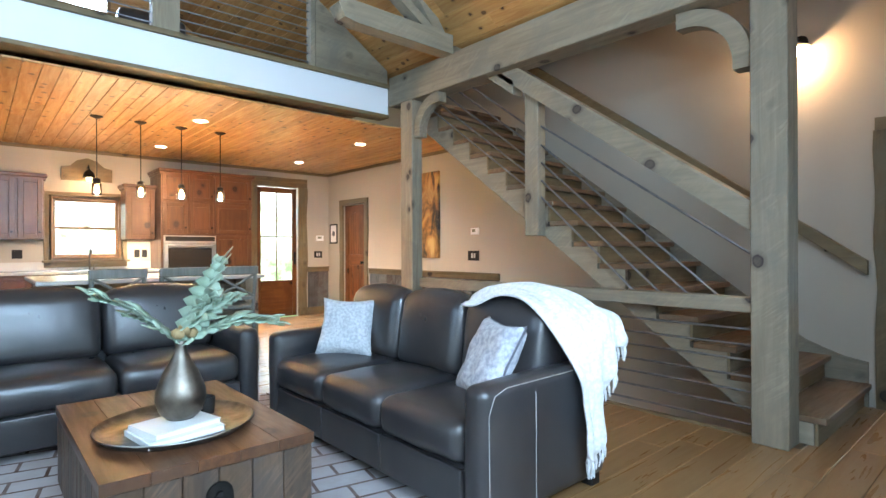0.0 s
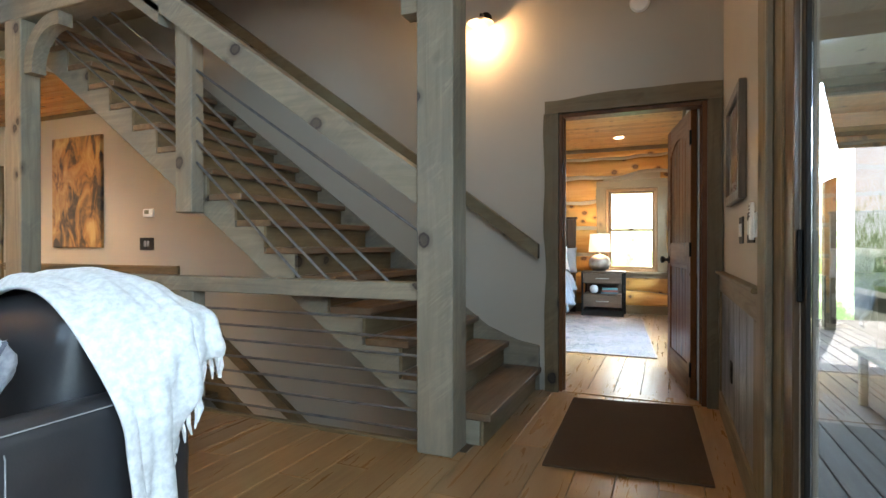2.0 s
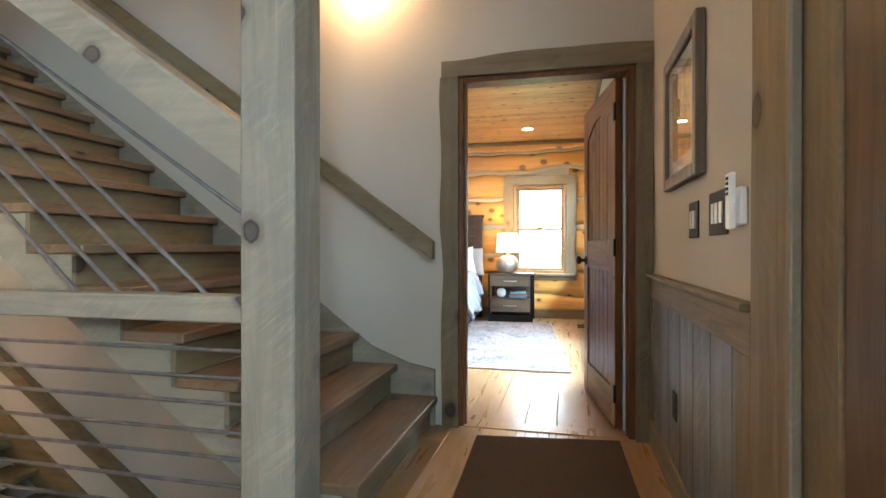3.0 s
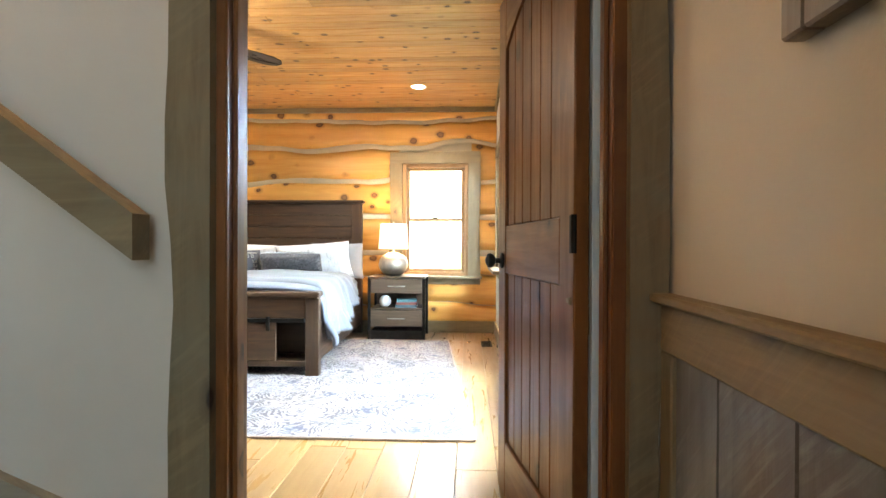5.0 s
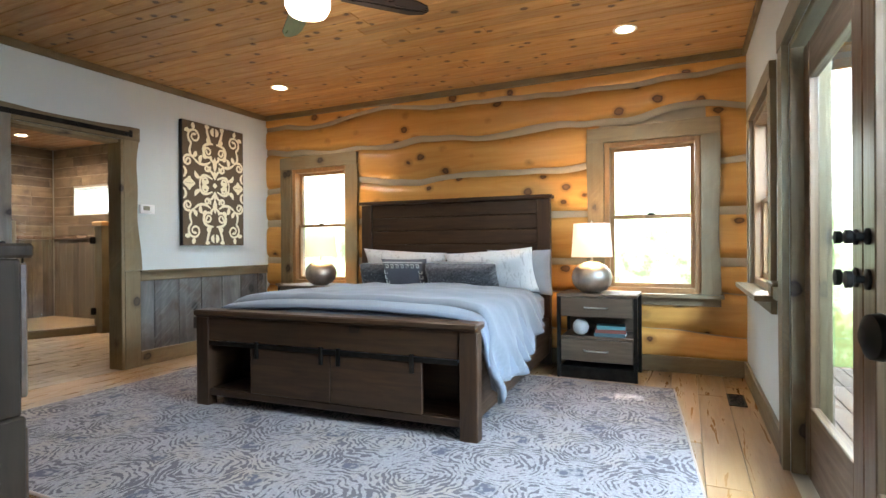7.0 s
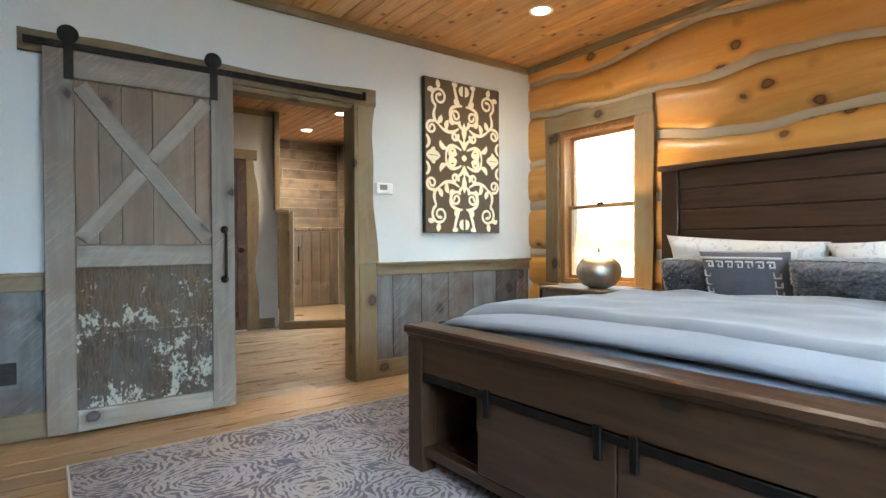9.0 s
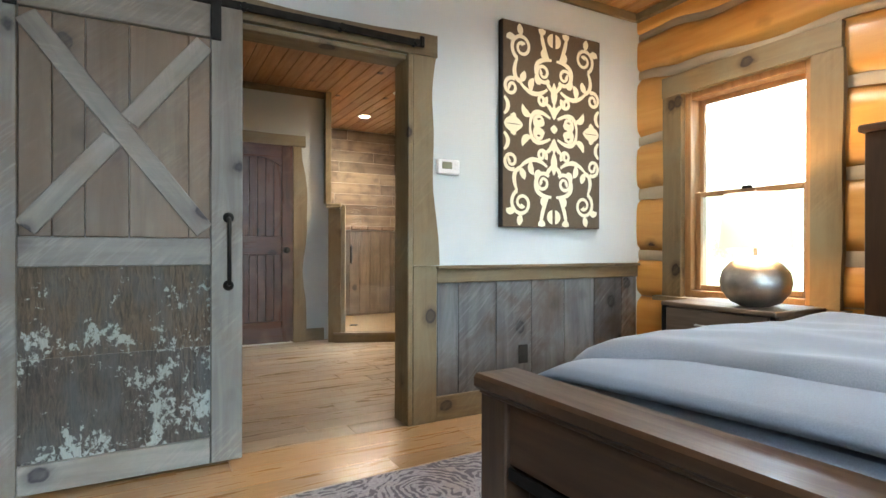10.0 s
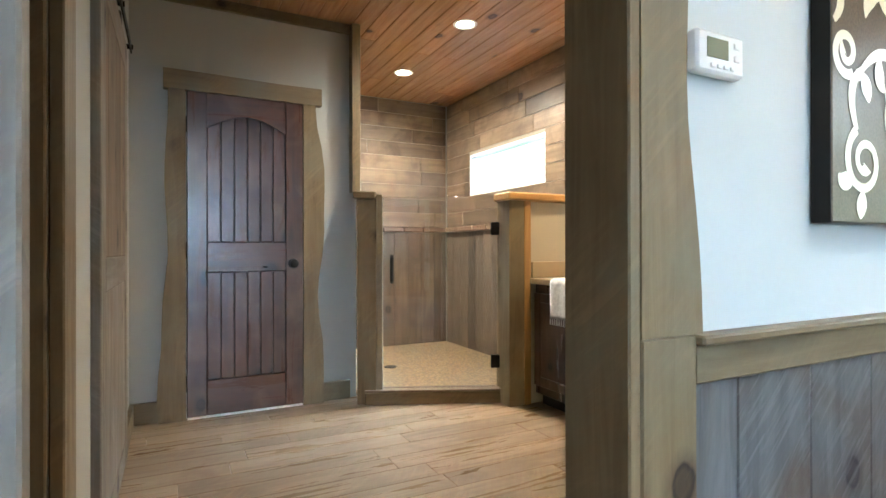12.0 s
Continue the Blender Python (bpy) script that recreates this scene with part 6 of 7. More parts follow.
for s in (-1, 1):
    for i in range(6):
        x = -0.38 + i * 0.1267
        part("end_plank", Bm().box(x + 0.001, x + 0.1257, s * 0.57 - 0.02, s * 0.57 + 0.02, 0.05, 0.374, 0.004), M["crate_z"], ct)
    for i in range(9):
        y = -0.548 + i * 0.1218
        part("side_plank", Bm().box(s * 0.36 - 0.02, s * 0.36 + 0.02, y + 0.001, y + 0.1208, 0.05, 0.374, 0.004), M["crate_z"], ct)
part("base", Bm().box(-0.33, 0.33, -0.54, 0.54, 0.0, 0.05), M["dark"], ct)
for s in (-1, 1):
    pl = part("iron_pull", Bm().slab([(0.05 * math.cos(a) + 0.0, 0.27 + 0.05 * math.sin(a)) for a in [math.pi * i / 10 for i in range(11)]] + [(-0.06, 0.08), (0.06, 0.08)], s * 0.592 - 0.006, s * 0.592 + 0.006, "y"), M["black"], ct, "blackened iron trunk handle")
    part("bolt", Bm().spin([(0.0, -0.012), (0.016, -0.010), (0.016, 0.010), (0.0, 0.012)], 14, m=pose(0, s * 0.598, 0.27, 90)), M["black"], pl)
    part("grip", Bm().box(-0.022, 0.022, s * 0.605 - 0.006, s * 0.605 + 0.006, 0.06, 0.20, 0.005), M["steel"], pl)
tr = thing("serving_tray", pose(-0.13, 2.32, 0.421), "round pewter tray on the coffee table", "tray")
M["pewter"] = metal("pewter", (0.30, 0.29, 0.27), 0.3, 0.5)
part("tray", Bm().spin([(0.0, 0.0), (0.285, 0.0), (0.305, 0.028), (0.312, 0.03), (0.314, 0.026), (0.295, -0.0005), (0.0, -0.0005)][:5] + [(0.30, 0.02), (0.282, 0.006), (0.0, 0.006)], 44), M["pewter"], tr, "", True)
for i, (w, l, a) in enumerate(((0.30, 0.25, 8), (0.27, 0.22, 14))):
    b = thing("book", pose(-0.16, 2.22, 0.4275 + 0.0245 * i, 0, 0, a), "white large-format book lying on the tray", "book", "books on the tray")
    part("cover", Bm().box(-w / 2, w / 2, -l / 2, l / 2, 0, 0.004, 0.001).box(-w / 2, w / 2, -l / 2, l / 2, 0.020, 0.024, 0.001).box(-w / 2 - 0.003, -w / 2, -l / 2, l / 2, 0, 0.024, 0.001), M["marble"], b)
    part("page_block", Bm().box(-w / 2 + 0.002, w / 2 - 0.004, -l / 2 + 0.004, l / 2 - 0.004, 0.0045, 0.0195, 0.001), M["white"], b)
cup = thing("candle_cup", pose(0.02, 2.42, 0.428), "small dark cup standing on the tray", "cup")
part("cup", Bm().spin([(0.0, 0), (0.038, 0), (0.042, 0.075), (0.038, 0.075), (0.034, 0.01), (0.0, 0.01)], 20), M["dark"], cup, "", True)
vs = thing("vase", pose(-0.13, 2.26, 0.4765), "teardrop brown metal vase holding staghorn fern leaves", "vase")
M["vase"] = metal("bronze_glaze", (0.22, 0.19, 0.155), 0.38, 0.35)
part("body", Bm().spin([(0.0, 0), (0.055, 0), (0.085, 0.03), (0.10, 0.08), (0.097, 0.12), (0.075, 0.18), (0.045, 0.235), (0.026, 0.275), (0.022, 0.31), (0.027, 0.325), (0.022, 0.325), (0.015, 0.30), (0.0, 0.30)], 32), M["vase"], vs, "", "all")
M["fern"] = material("fern_leaf", 0.55, 0, (0.14, 0.20, 0.13))
n_ = Net(M["fern"])
n_.colour(n_.mix(n_.noise(n_.coords((1, 1, 1)), 8, 3), (0.12, 0.20, 0.11), (0.36, 0.42, 0.34)))
n_.b.inputs["Subsurface Weight"].default_value = 0.0


def frond(base, tip, sag, width, seed):
    """A forked fern leaf: a midrib blade with pointed lobes towards its end."""
    rnd = random.Random(seed)
    a, b = Vector(base), Vector(tip)
    side = (b - a).cross(Vector((0, 0, 1))).normalized()
    bm = Bm()

    def mid(t):
        return a.lerp(b, t) + Vector((0, 0, sag * math.sin(math.pi * t)))

    def blade(p, q, w, bend):
        d = (q - p).normalized()
        s = d.cross(Vector((0.2, -0.3, 0.93))).normalized()
        pts = [(0.0, w * 0.5), (0.35, w), (0.7, w * 0.7), (1.0, 0.002)]
        k = len(bm.v)
        for t, h in pts:
            c = p.lerp(q, t) + Vector((0, 0, bend * math.sin(math.pi * t)))
            bm.v += [tuple(c + s * h), tuple(c + Vector((0, 0, 0.004))), tuple(c - s * h)]
        for i in range(len(pts) - 1):
            j = k + 3 * i
            bm.f += [(j, j + 1, j + 4, j + 3), (j + 1, j + 2, j + 5, j + 4)]
    for i in range(9):
        t0, t1 = i / 9, (i + 1.4) / 9
        blade(mid(t0), mid(min(1, t1)), width * (0.55 + 0.6 * math.sin(math.pi * min(1, i / 8 + 0.1))), 0)
    for i in range(12):
        t = 0.22 + 0.75 * i / 12
        ln = (b - a).length * rnd.uniform(0.20, 0.34) * (1.25 - t * 0.6)
        way = (b - a).normalized() * 0.75 + side * (1 if i % 2 else -1) * rnd.uniform(0.35, 0.7) + Vector((0, 0, rnd.uniform(-0.25, 0.2)))
        p = mid(t)
        blade(p, p + way.normalized() * ln, width * 0.42, rnd.uniform(-0.01, 0.02))
    return bm


for i, (tip, sag, w) in enumerate((((0.42, -0.10, 0.36), 0.06, 0.055), ((0.20, 0.05, 0.68), 0.02, 0.06), ((-0.33, 0.0, 0.52), 0.05, 0.04), ((-0.20, 0.10, 0.44), 0.03, 0.036), ((0.10, -0.16, 0.52), 0.04, 0.05), ((0.30, 0.12, 0.48), 0.05, 0.05))):
    o = part("fern_leaf", frond((0, 0, 0.31), tip, sag, w, i), M["fern"], vs, "forked grey-green fern leaf", "all")
    mod = o.modifiers.new("thickness", "SOLIDIFY")
    mod.thickness = 0.0025
for i in range(3):
    part("dried_pod", Bm().spin([(0.0, -0.02), (0.022, -0.012), (0.03, 0.004), (0.02, 0.02), (0.0, 0.026)], 10), wood("dried_pod", (0.40, 0.30, 0.14), (0.28, 0.18, 0.08), "z", 0.7, 0), vs, "pale brown dried seed pod", "all", pose(-0.02 + 0.03 * i, -0.03 + 0.012 * i, 0.355 + 0.014 * (i % 2), 20 * i, 30))

# living room rug: pale with a thin brown lattice
M["rug2"] = material("lattice_rug", 0.95, 0, (0.5, 0.5, 0.5), 0.1)
n_ = Net(M["rug2"])
v_ = n_.coords((1, 1, 1), None, (0, 0, 12))
bk = n_.node("ShaderNodeTexBrick")
n_.link(v_, bk.inputs["Vector"])
bk.inputs["Scale"].default_value = 1.7
bk.inputs["Mortar Size"].default_value = 0.016
bk.inputs["Color1"].default_value = bk.inputs["Color2"].default_value = (0.46, 0.44, 0.44, 1)
bk.inputs["Mortar"].default_value = (0.10, 0.06, 0.045, 1)
n_.colour(n_.mix(n_.ramp(n_.noise(v_, 3, 5, 0.7), (0.4, 0.0), (0.65, 0.6)), bk.outputs[0], (0.36, 0.29, 0.27)))
n_.bump(n_.noise(v_, 300, 2), 0.5, 0.004)
rg = thing("living_room_rug", pose(0, 0, 0), "pale grey rug with a thin brown lattice", "rug")
part("field", Bm().box(-1.6, 1.10, 0.75, 4.05, 0.003, 0.013, 0.003), M["rug2"], rg)

# ---- kitchen and loft ----
M["cab_z"] = wood("cherry_cabinet", (0.155, 0.066, 0.025), (0.074, 0.029, 0.012), "z", 0.35, 0.35, (0.089, 0.036, 0.017), 0.56, vary=0.2, coat=0.25)
M["stone"] = plaster("granite_top", (0.62, 0.60, 0.56), 0.3, 0.2)


def cabinet(name, x0, x1, y, z0, z1, doors, label, depth=0.6, crown=False, rows=None):
    """A cabinet with raised-panel doors whose front is at y."""
    c = thing(name, pose(x0, y, z0), label, "cabinet", "kitchen cabinets")
    w, h = x1 - x0, z1 - z0
    part("body", Bm().box(0, w, 0, depth, 0, h), M["cab_z"], c)
    if crown:
        part("crown", Bm().box(-0.04, w + 0.04, -0.04, depth, h, h + 0.05, 0.015).box(-0.02, w + 0.02, -0.02, depth, h - 0.03, h), M["cab_z"], c)
    for a, b, lo, hi in rows or [(i / doors, (i + 1) / doors, 0, 1) for i in range(doors)]:
        ax, bx, az, bz = a * w + 0.015, b * w - 0.015, lo * h + 0.015, hi * h - 0.015
        d = part("door", box_frame(Bm(), bx - ax, bz - az, -0.022, -0.001, 0.055, (ax + bx) / 2, az), M["cab_z"], c)
        part("raised_panel", Bm().box(ax + 0.056, bx - 0.056, -0.018, -0.001, az + 0.056, bz - 0.056, 0.012), M["cab_z"], d)
        part("knob", Bm().spin([(0.0, 0), (0.008, 0), (0.014, 0.018), (0.0, 0.024)], 10), M["black"], d, "", True, pose(bx - 0.03, -0.022, az + 0.08, 90))
    return c


cabinet("wall_cabinet", -0.96, -0.10, 8.42, 1.33, 2.13, 3, "knotty cherry wall cabinet with raised panels", 0.33, True)
cabinet("wall_cabinet", 0.82, 1.20, 8.42, 1.34, 2.08, 1, "narrow knotty cherry wall cabinet beside the window", 0.33, True)
cabinet("tall_cabinet", 1.21, 2.52, 8.15, 0.0, 2.31, 3, "tall knotty cherry cabinet housing the oven", 0.6, True,
        [(0.0, 0.28, 0.82, 1), (0.28, 0.56, 0.82, 1), (0.56, 1, 0.82, 1), (0.0, 0.28, 0.615, 0.82), (0.28, 0.56, 0.615, 0.82), (0.56, 1, 0.615, 0.82), (0.56, 1, 0.0, 0.615), (0.0, 0.56, 0.0, 0.34)])
ov = thing("wall_oven", pose(1.60, 8.149, 0.82), "stainless steel wall oven with black glass", "oven")
part("panel", Bm().box(-0.36, 0.36, -0.03, 0, 0.46, 0.58), M["steel"], ov)
part("display", Bm().box(-0.34, 0.34, -0.034, -0.03, 0.50, 0.565), M["dark"], ov)
od = part("door", box_frame(Bm(), 0.72, 0.455, -0.03, 0, 0.06, 0, 0), M["steel"], ov)
part("glass", Bm().box(-0.30, 0.30, -0.024, -0.001, 0.061, 0.394), M["dark"], od)
part("handle", Bm().tube([(-0.30, -0.03, 0.42), (-0.30, -0.065, 0.42), (0.30, -0.065, 0.42), (0.30, -0.03, 0.42)], 0.010, 8), M["steel"], od, "", True)
for i, x in enumerate((-0.95, -0.22, 0.50)):
    cabinet("base_cabinet", x, x + 0.71, 8.16, 0.0, 0.88, 2, "knotty cherry base cabinet under the counter", 0.58)
ctop = tagged(new("counter", mesh_of(Bm().box(-1.0, 1.209, 8.13, 8.745, 0.881, 0.92, 0.006), "counter", M["stone"])), "pale stone counter along the kitchen wall", "counter")
bs = tagged(new("backsplash", mesh_of(Bm().box(-1.0, 1.209, 8.735, 8.748, 0.921, 1.03, 0.002), "backsplash", M["stone"])), "pale stone backsplash", "backsplash", "", "structure")
fc = thing("faucet", pose(0.42, 8.60, 0.92), "bronze gooseneck kitchen faucet", "faucet")
part("spout", Bm().tube([(0, 0, 0), (0, 0, 0.22), (0, -0.03, 0.28), (0, -0.09, 0.30), (0, -0.14, 0.27), (0, -0.15, 0.22)], 0.011, 8), M["vase"], fc, "", True)
part("lever", Bm().tube([(0.05, 0, 0), (0.05, 0, 0.06), (0.09, 0, 0.08)], 0.008, 8), M["vase"], fc, "", True)
sash_window("window_4", pose(0.41, 8.75, 0), 0.78, 1.10, 1.90, "double-hung kitchen window with stained casing", 0.10, 15)
for x in (-0.36, 1.03, 1.13):
    outlet(pose(x, 8.749, 1.14), "dark outlet on the kitchen wall", 0.11 if x < 0 else 0.07)

isl = thing("kitchen_island", pose(0, 0, 0), "grey wooden kitchen island with a pale stone top", "island")
part("worktop", Bm().box(-0.40, 1.58, 5.42, 6.75, 0.885, 0.925, 0.008), M["stone"], isl)
part("body", Bm().box(-0.32, 1.42, 5.85, 6.68, 0.0, 0.884), M["grey_x"], isl)
part("corner_post", Bm().box(1.38, 1.52, 5.46, 5.60, 0, 0.884), M["grey_z"], isl)
part("corner_post", Bm().box(-0.36, -0.22, 5.46, 5.60, 0, 0.884), M["grey_z"], isl)
part("end_panel", Bm().box(1.43, 1.46, 5.61, 6.68, 0.02, 0.884), M["grey_z"], isl)
M["stool"] = wood("grey_green_stool", (0.20, 0.20, 0.17), (0.13, 0.13, 0.11), "z", 0.45, 0, vary=0.1)


def stool():
    s = thing("counter_stool", pose(0.12, 5.15, 0), "grey-painted counter stool with an X back", "stool", "stools at the island")
    part("seat", Bm().box(-0.20, 0.20, -0.17, 0.20, 0.61, 0.645, 0.012), M["stool"], s)
    for x in (-0.18, 0.18):
        part("leg", Bm().tube([(x * 1.1, 0.20, 0), (x * 0.95, 0.17, 0.61)], 0.019, 8), M["stool"], s)
        part("back_post", Bm().tube([(x * 1.1, -0.22, 0), (x, -0.17, 0.62), (x * 1.08, -0.20, 1.0)], 0.019, 8), M["stool"], s)
    part("top_rail", Bm().box(-0.215, 0.215, -0.222, -0.192, 0.95, 1.03, 0.01), M["stool"], s)
    part("lower_rail", Bm().box(-0.19, 0.19, -0.20, -0.175, 0.70, 0.735, 0.006), M["stool"], s)
    part("slat", Bm().tube([(-0.18, -0.19, 0.735), (0, -0.185, 0.84), (0.18, -0.205, 0.95)], 0.013, 6), M["stool"], s)
    part("slat", Bm().tube([(0.18, -0.19, 0.735), (0, -0.195, 0.84), (-0.18, -0.205, 0.95)], 0.013, 6), M["stool"], s)
    part("foot_rest", Bm().box(-0.20, 0.20, 0.17, 0.195, 0.22, 0.25, 0.005).box(-0.20, 0.20, -0.205, -0.18, 0.22, 0.25, 0.005), M["stool"], s)
    return s


st = stool()
copy_thing(st, pose(0.63, 5.17, 0, 0, 0, 3))
copy_thing(st, pose(1.11, 5.18, 0, 0, 0, -4))


def pendant():
    p = thing("pendant_lamp", pose(0.184, 6.42, 2.60), "mason jar pendant lamp on a black rod, switched on", "pendant lamp", "pendants over the island")
    part("canopy", Bm().spin([(0.0, -0.03), (0.02, -0.028), (0.062, -0.008), (0.062, 0.0), (0.0, 0.0)], 20), M["black"], p, "", True)
    part("rod", Bm().tube([(0, 0, -0.02), (0, 0, -0.66)], 0.005, 8), M["black"], p)
    part("cap", Bm().spin([(0.0, -0.70), (0.035, -0.70), (0.036, -0.665), (0.015, -0.65), (0.0, -0.65)], 18), M["black"], p, "", True)
    part("jar", Bm().spin([(0.034, -0.70), (0.046, -0.715), (0.048, -0.82), (0.040, -0.835), (0.0, -0.837)], 20), M["glass"], p, "clear glass jar", "all").visible_shadow = False
    part("bulb", Bm().spin([(0.0, -0.80), (0.026, -0.785), (0.03, -0.755), (0.014, -0.715), (0.0, -0.71)], 14), M["lit_bulb"], p, "", "all")
    return p


pd = pendant()
for x in (0.595, 1.011, 1.447):
    copy_thing(pd, pose(x, 6.42, 2.60))
for x, y in ((1.077, 5.94), (1.128, 7.80), (3.10, 5.90), (3.15, 7.80)):
    downlight(x, y, 2.598)
sg = thing("window_lamp", pose(0.41, 8.748, 2.14), "shaped wooden board with a black lamp over the window", "wall lamp")
part("board", Bm().slab([(-0.30, 0.02), (0.30, 0.02), (0.30, 0.20), (0.20, 0.22), (0.12, 0.30), (0.0, 0.34), (-0.12, 0.30), (-0.20, 0.22), (-0.30, 0.20)], -0.04, -0.002, "y"), M["trim_x"], sg)
part("arm", Bm().tube([(0, -0.04, 0.20), (0, -0.14, 0.22), (0, -0.18, 0.16)], 0.010, 8), M["black"], sg, "", True)
part("shade", Bm().spin([(0.07, -0.01), (0.075, 0.0), (0.06, 0.06), (0.02, 0.10), (0.0, 0.10)], 20), M["black"], sg, "", True, pose(0, -0.18, 0.06))
part("bulb", Bm().spin([(0.0, -0.05), (0.028, -0.035), (0.03, -0.01), (0.0, 0.02)], 12), M["lit_bulb"], sg, "", "all", pose(0, -0.18, 0.06))

# kitchen outer door with a glazed upper part
kd = thing("door_6", pose(2.86, 8.76, 0.01), "alder kitchen door with divided glass panes", "door", "", "structure")
part("stile", Bm().box(0, 0.06, 0, 0.045, 0, 2.27), M["alder_z"], kd)
part("stile", Bm().box(0.64, 0.72, 0, 0.045, 0, 2.27), M["alder_z"], kd)
part("top_rail", Bm().box(0.061, 0.639, 0.001, 0.044, 2.18, 2.27), M["alder_x"], kd)
part("lower_panel", Bm().box(0.061, 0.639, 0.001, 0.044, 0, 0.64), M["alder_x"], kd)
part("glazing_bar", Bm().box(0.34, 0.36, 0.008, 0.036, 0.641, 2.179).box(0.061, 0.339, 0.008, 0.036, 1.40, 1.42).box(0.361, 0.639, 0.008, 0.036, 1.40, 1.42), M["alder_z"], kd)
for x0, x1 in ((0.061, 0.339), (0.361, 0.639)):
    for z0, z1 in ((0.641, 1.399), (1.421, 2.179)):
        part("pane", Bm().box(x0, x1, 0.018, 0.024, z0, z1, 0.001), M["glass"], kd).visible_shadow = False
part("door_handle", Bm().tube([(0.68, 0, 1.0), (0.68, -0.05, 1.0), (0.60, -0.055, 1.0)], 0.009, 8).box(0.66, 0.70, -0.008, -0.001, 0.92, 1.14), M["black"], kd, "", True)
kf = thing("door_frame_4", pose(3.22, 8.75, 0), "stained casing round the kitchen door", "door frame", "", "structure")
live_casing(kf, 0.76, 0, 2.30, 0.17, 61)
plank_door("door_7", pose(4.245, 8.195, 0.012, 0, 0, -90), 0.69, 1.96, "closed alder plank door by the kitchen")
df = thing("door_frame_5", pose(4.22, 7.85, 0, 0, 0, -90), "stained casing round the side door", "door frame", "", "structure")
live_casing(df, 0.70, 0, 1.98, 0.10, 66)

# dining wall: abstract canvas, small frame, switch, thermostat
ab = thing("wall_art", pose(4.218, 5.97, 1.06, 0, 0, -90), "large abstract canvas in black, gold and ochre", "wall art")
M["abstract"] = material("abstract_paint", 0.35, 0, (0.4, 0.25, 0.1))
n_ = Net(M["abstract"])
f_ = n_.noise(n_.coords((3.4, 3.4, 1.7)), 1.5, 4, 0.55, 0.9)
g_ = n_.noise(n_.coords((2.0, 2.0, 3.0)), 2.5, 5, 0.6)
c_ = n_.ramp(f_, (0.32, (0.012, 0.010, 0.009)), (0.43, (0.05, 0.028, 0.012)), (0.52, (0.34, 0.16, 0.035)), (0.66, (0.52, 0.34, 0.12)))
n_.colour(n_.mix(n_.ramp(g_, (0.5, 0.0), (0.7, 0.6)), c_, (0.28, 0.15, 0.045)))
part("canvas", Bm().box(-0.42, 0.42, -0.04, -0.001, 0, 1.25), M["abstract"], ab)
outlet(pose(4.22, 4.88, 1.10, 0, 0, -90), "black two-gang switch plate", 0.21, 0.13, 0, 2)
th2 = thermostat(pose(4.22, 4.84, 1.425, 0, 0, -90), "small white thermostat beside the stairs")
sp = thing("framed_picture", pose(4.219, 8.54, 1.48, 0, 0, -90), "small black-framed print with a white mat", "picture")
part("frame", box_frame(Bm(), 0.26, 0.36, -0.02, -0.001, 0.025, 0, -0.18), M["dark"], sp)
part("mat_board", Bm().box(-0.105, 0.105, -0.012, -0.002, -0.155, 0.155, 0.001), M["white"], sp)
part("print", Bm().spin([(0.0, -0.001), (0.05, -0.001), (0.05, 0.0), (0.0, 0.0)], 16), M["slate_cloth"], sp, "", False, pose(0, -0.0125, 0, 90))
outlet(pose(4.0, 8.749, 1.10), "black two-gang switch plate", 0.16, 0.12, 0, 2)
kp = thing("alarm_keypad", pose(4.03, 8.749, 1.40), "white alarm keypad on the kitchen wall", "keypad")
part("case", Bm().box(-0.075, 0.075, -0.025, 0, -0.05, 0.05, 0.01), M["white"], kp)
part("screen", Bm().box(-0.05, 0.03, -0.027, -0.0245, -0.005, 0.03, 0.001), M["lcd"], kp)
wainscot("wainscot_kitchen", pose(0, 8.75, 0), 3.78, 4.215, [3.79, 3.99, 4.21], "weathered grey barnwood wainscot by the kitchen door", 0.875)
structure("trim_kitchen_ceiling", Bm().box(-3.99, 4.19, 8.725, 8.748, 2.55, 2.598).box(4.195, 4.218, 4.87, 8.748, 2.55, 2.598), M["trim_x"], "dark crown board round the kitchen", "trim")

# loft: floor edge, fascia, guard and back
structure("loft_fascia", Bm().box(-4.0, 2.70, 4.70, 4.86, 2.69, 2.985), M["fascia"], "white painted loft edge board", "fascia")
structure("trim_loft", Bm().box(-4.0, 2.70, 4.68, 4.87, 2.655, 2.689).box(-4.0, 2.75, 4.67, 4.92, 2.986, 3.03), M["trim_x"], "stained boards along the loft edge", "trim")
structure("floor_loft", Bm().box(-4.0, 2.70, 4.87, 8.75, 2.80, 2.985), M["pine_x"], "loft floor", "floor")
bm = Bm()
for k in range(19):
    z = 2.99 + k * 0.125
    for x0, x1, z0, z1 in holed(-3.99, 2.9, z + 0.001, z + 0.124, [(-0.45, 0.46, 4.02, 4.62)] if 4.02 < z + 0.06 < 4.62 else []):
        if not (z0 > 4.0 and z1 < 4.64 and x0 >= -0.46 and x1 <= 0.47):
            bm.box(x0, x1, 7.3, 7.4, z0, z1, 0.005)
structure("wall_loft", bm, M["pine_x"], "pine boarded loft wall", "wall")
lw = thing("window_6", pose(0.005, 7.3, 0), "small fixed loft window with a stained frame", "window", "", "structure")
part("window_frame", box_frame(Bm(), 0.91, 0.62, -0.015, 0.10, 0.04, 0, 4.01), M["sash"], lw)
part("pane", Bm().box(-0.42, 0.42, 0.05, 0.056, 4.04, 4.60, 0.001), M["glass"], lw).visible_shadow = False
structure("wall_loft_gable", Bm().slab([(1.83, 3.031), (2.72, 3.031), (2.72, 3.2), (1.83, 3.76)], 4.74, 4.80, "y"), M["grey_x"], "grey boarded gable end beside the loft guard", "wall")
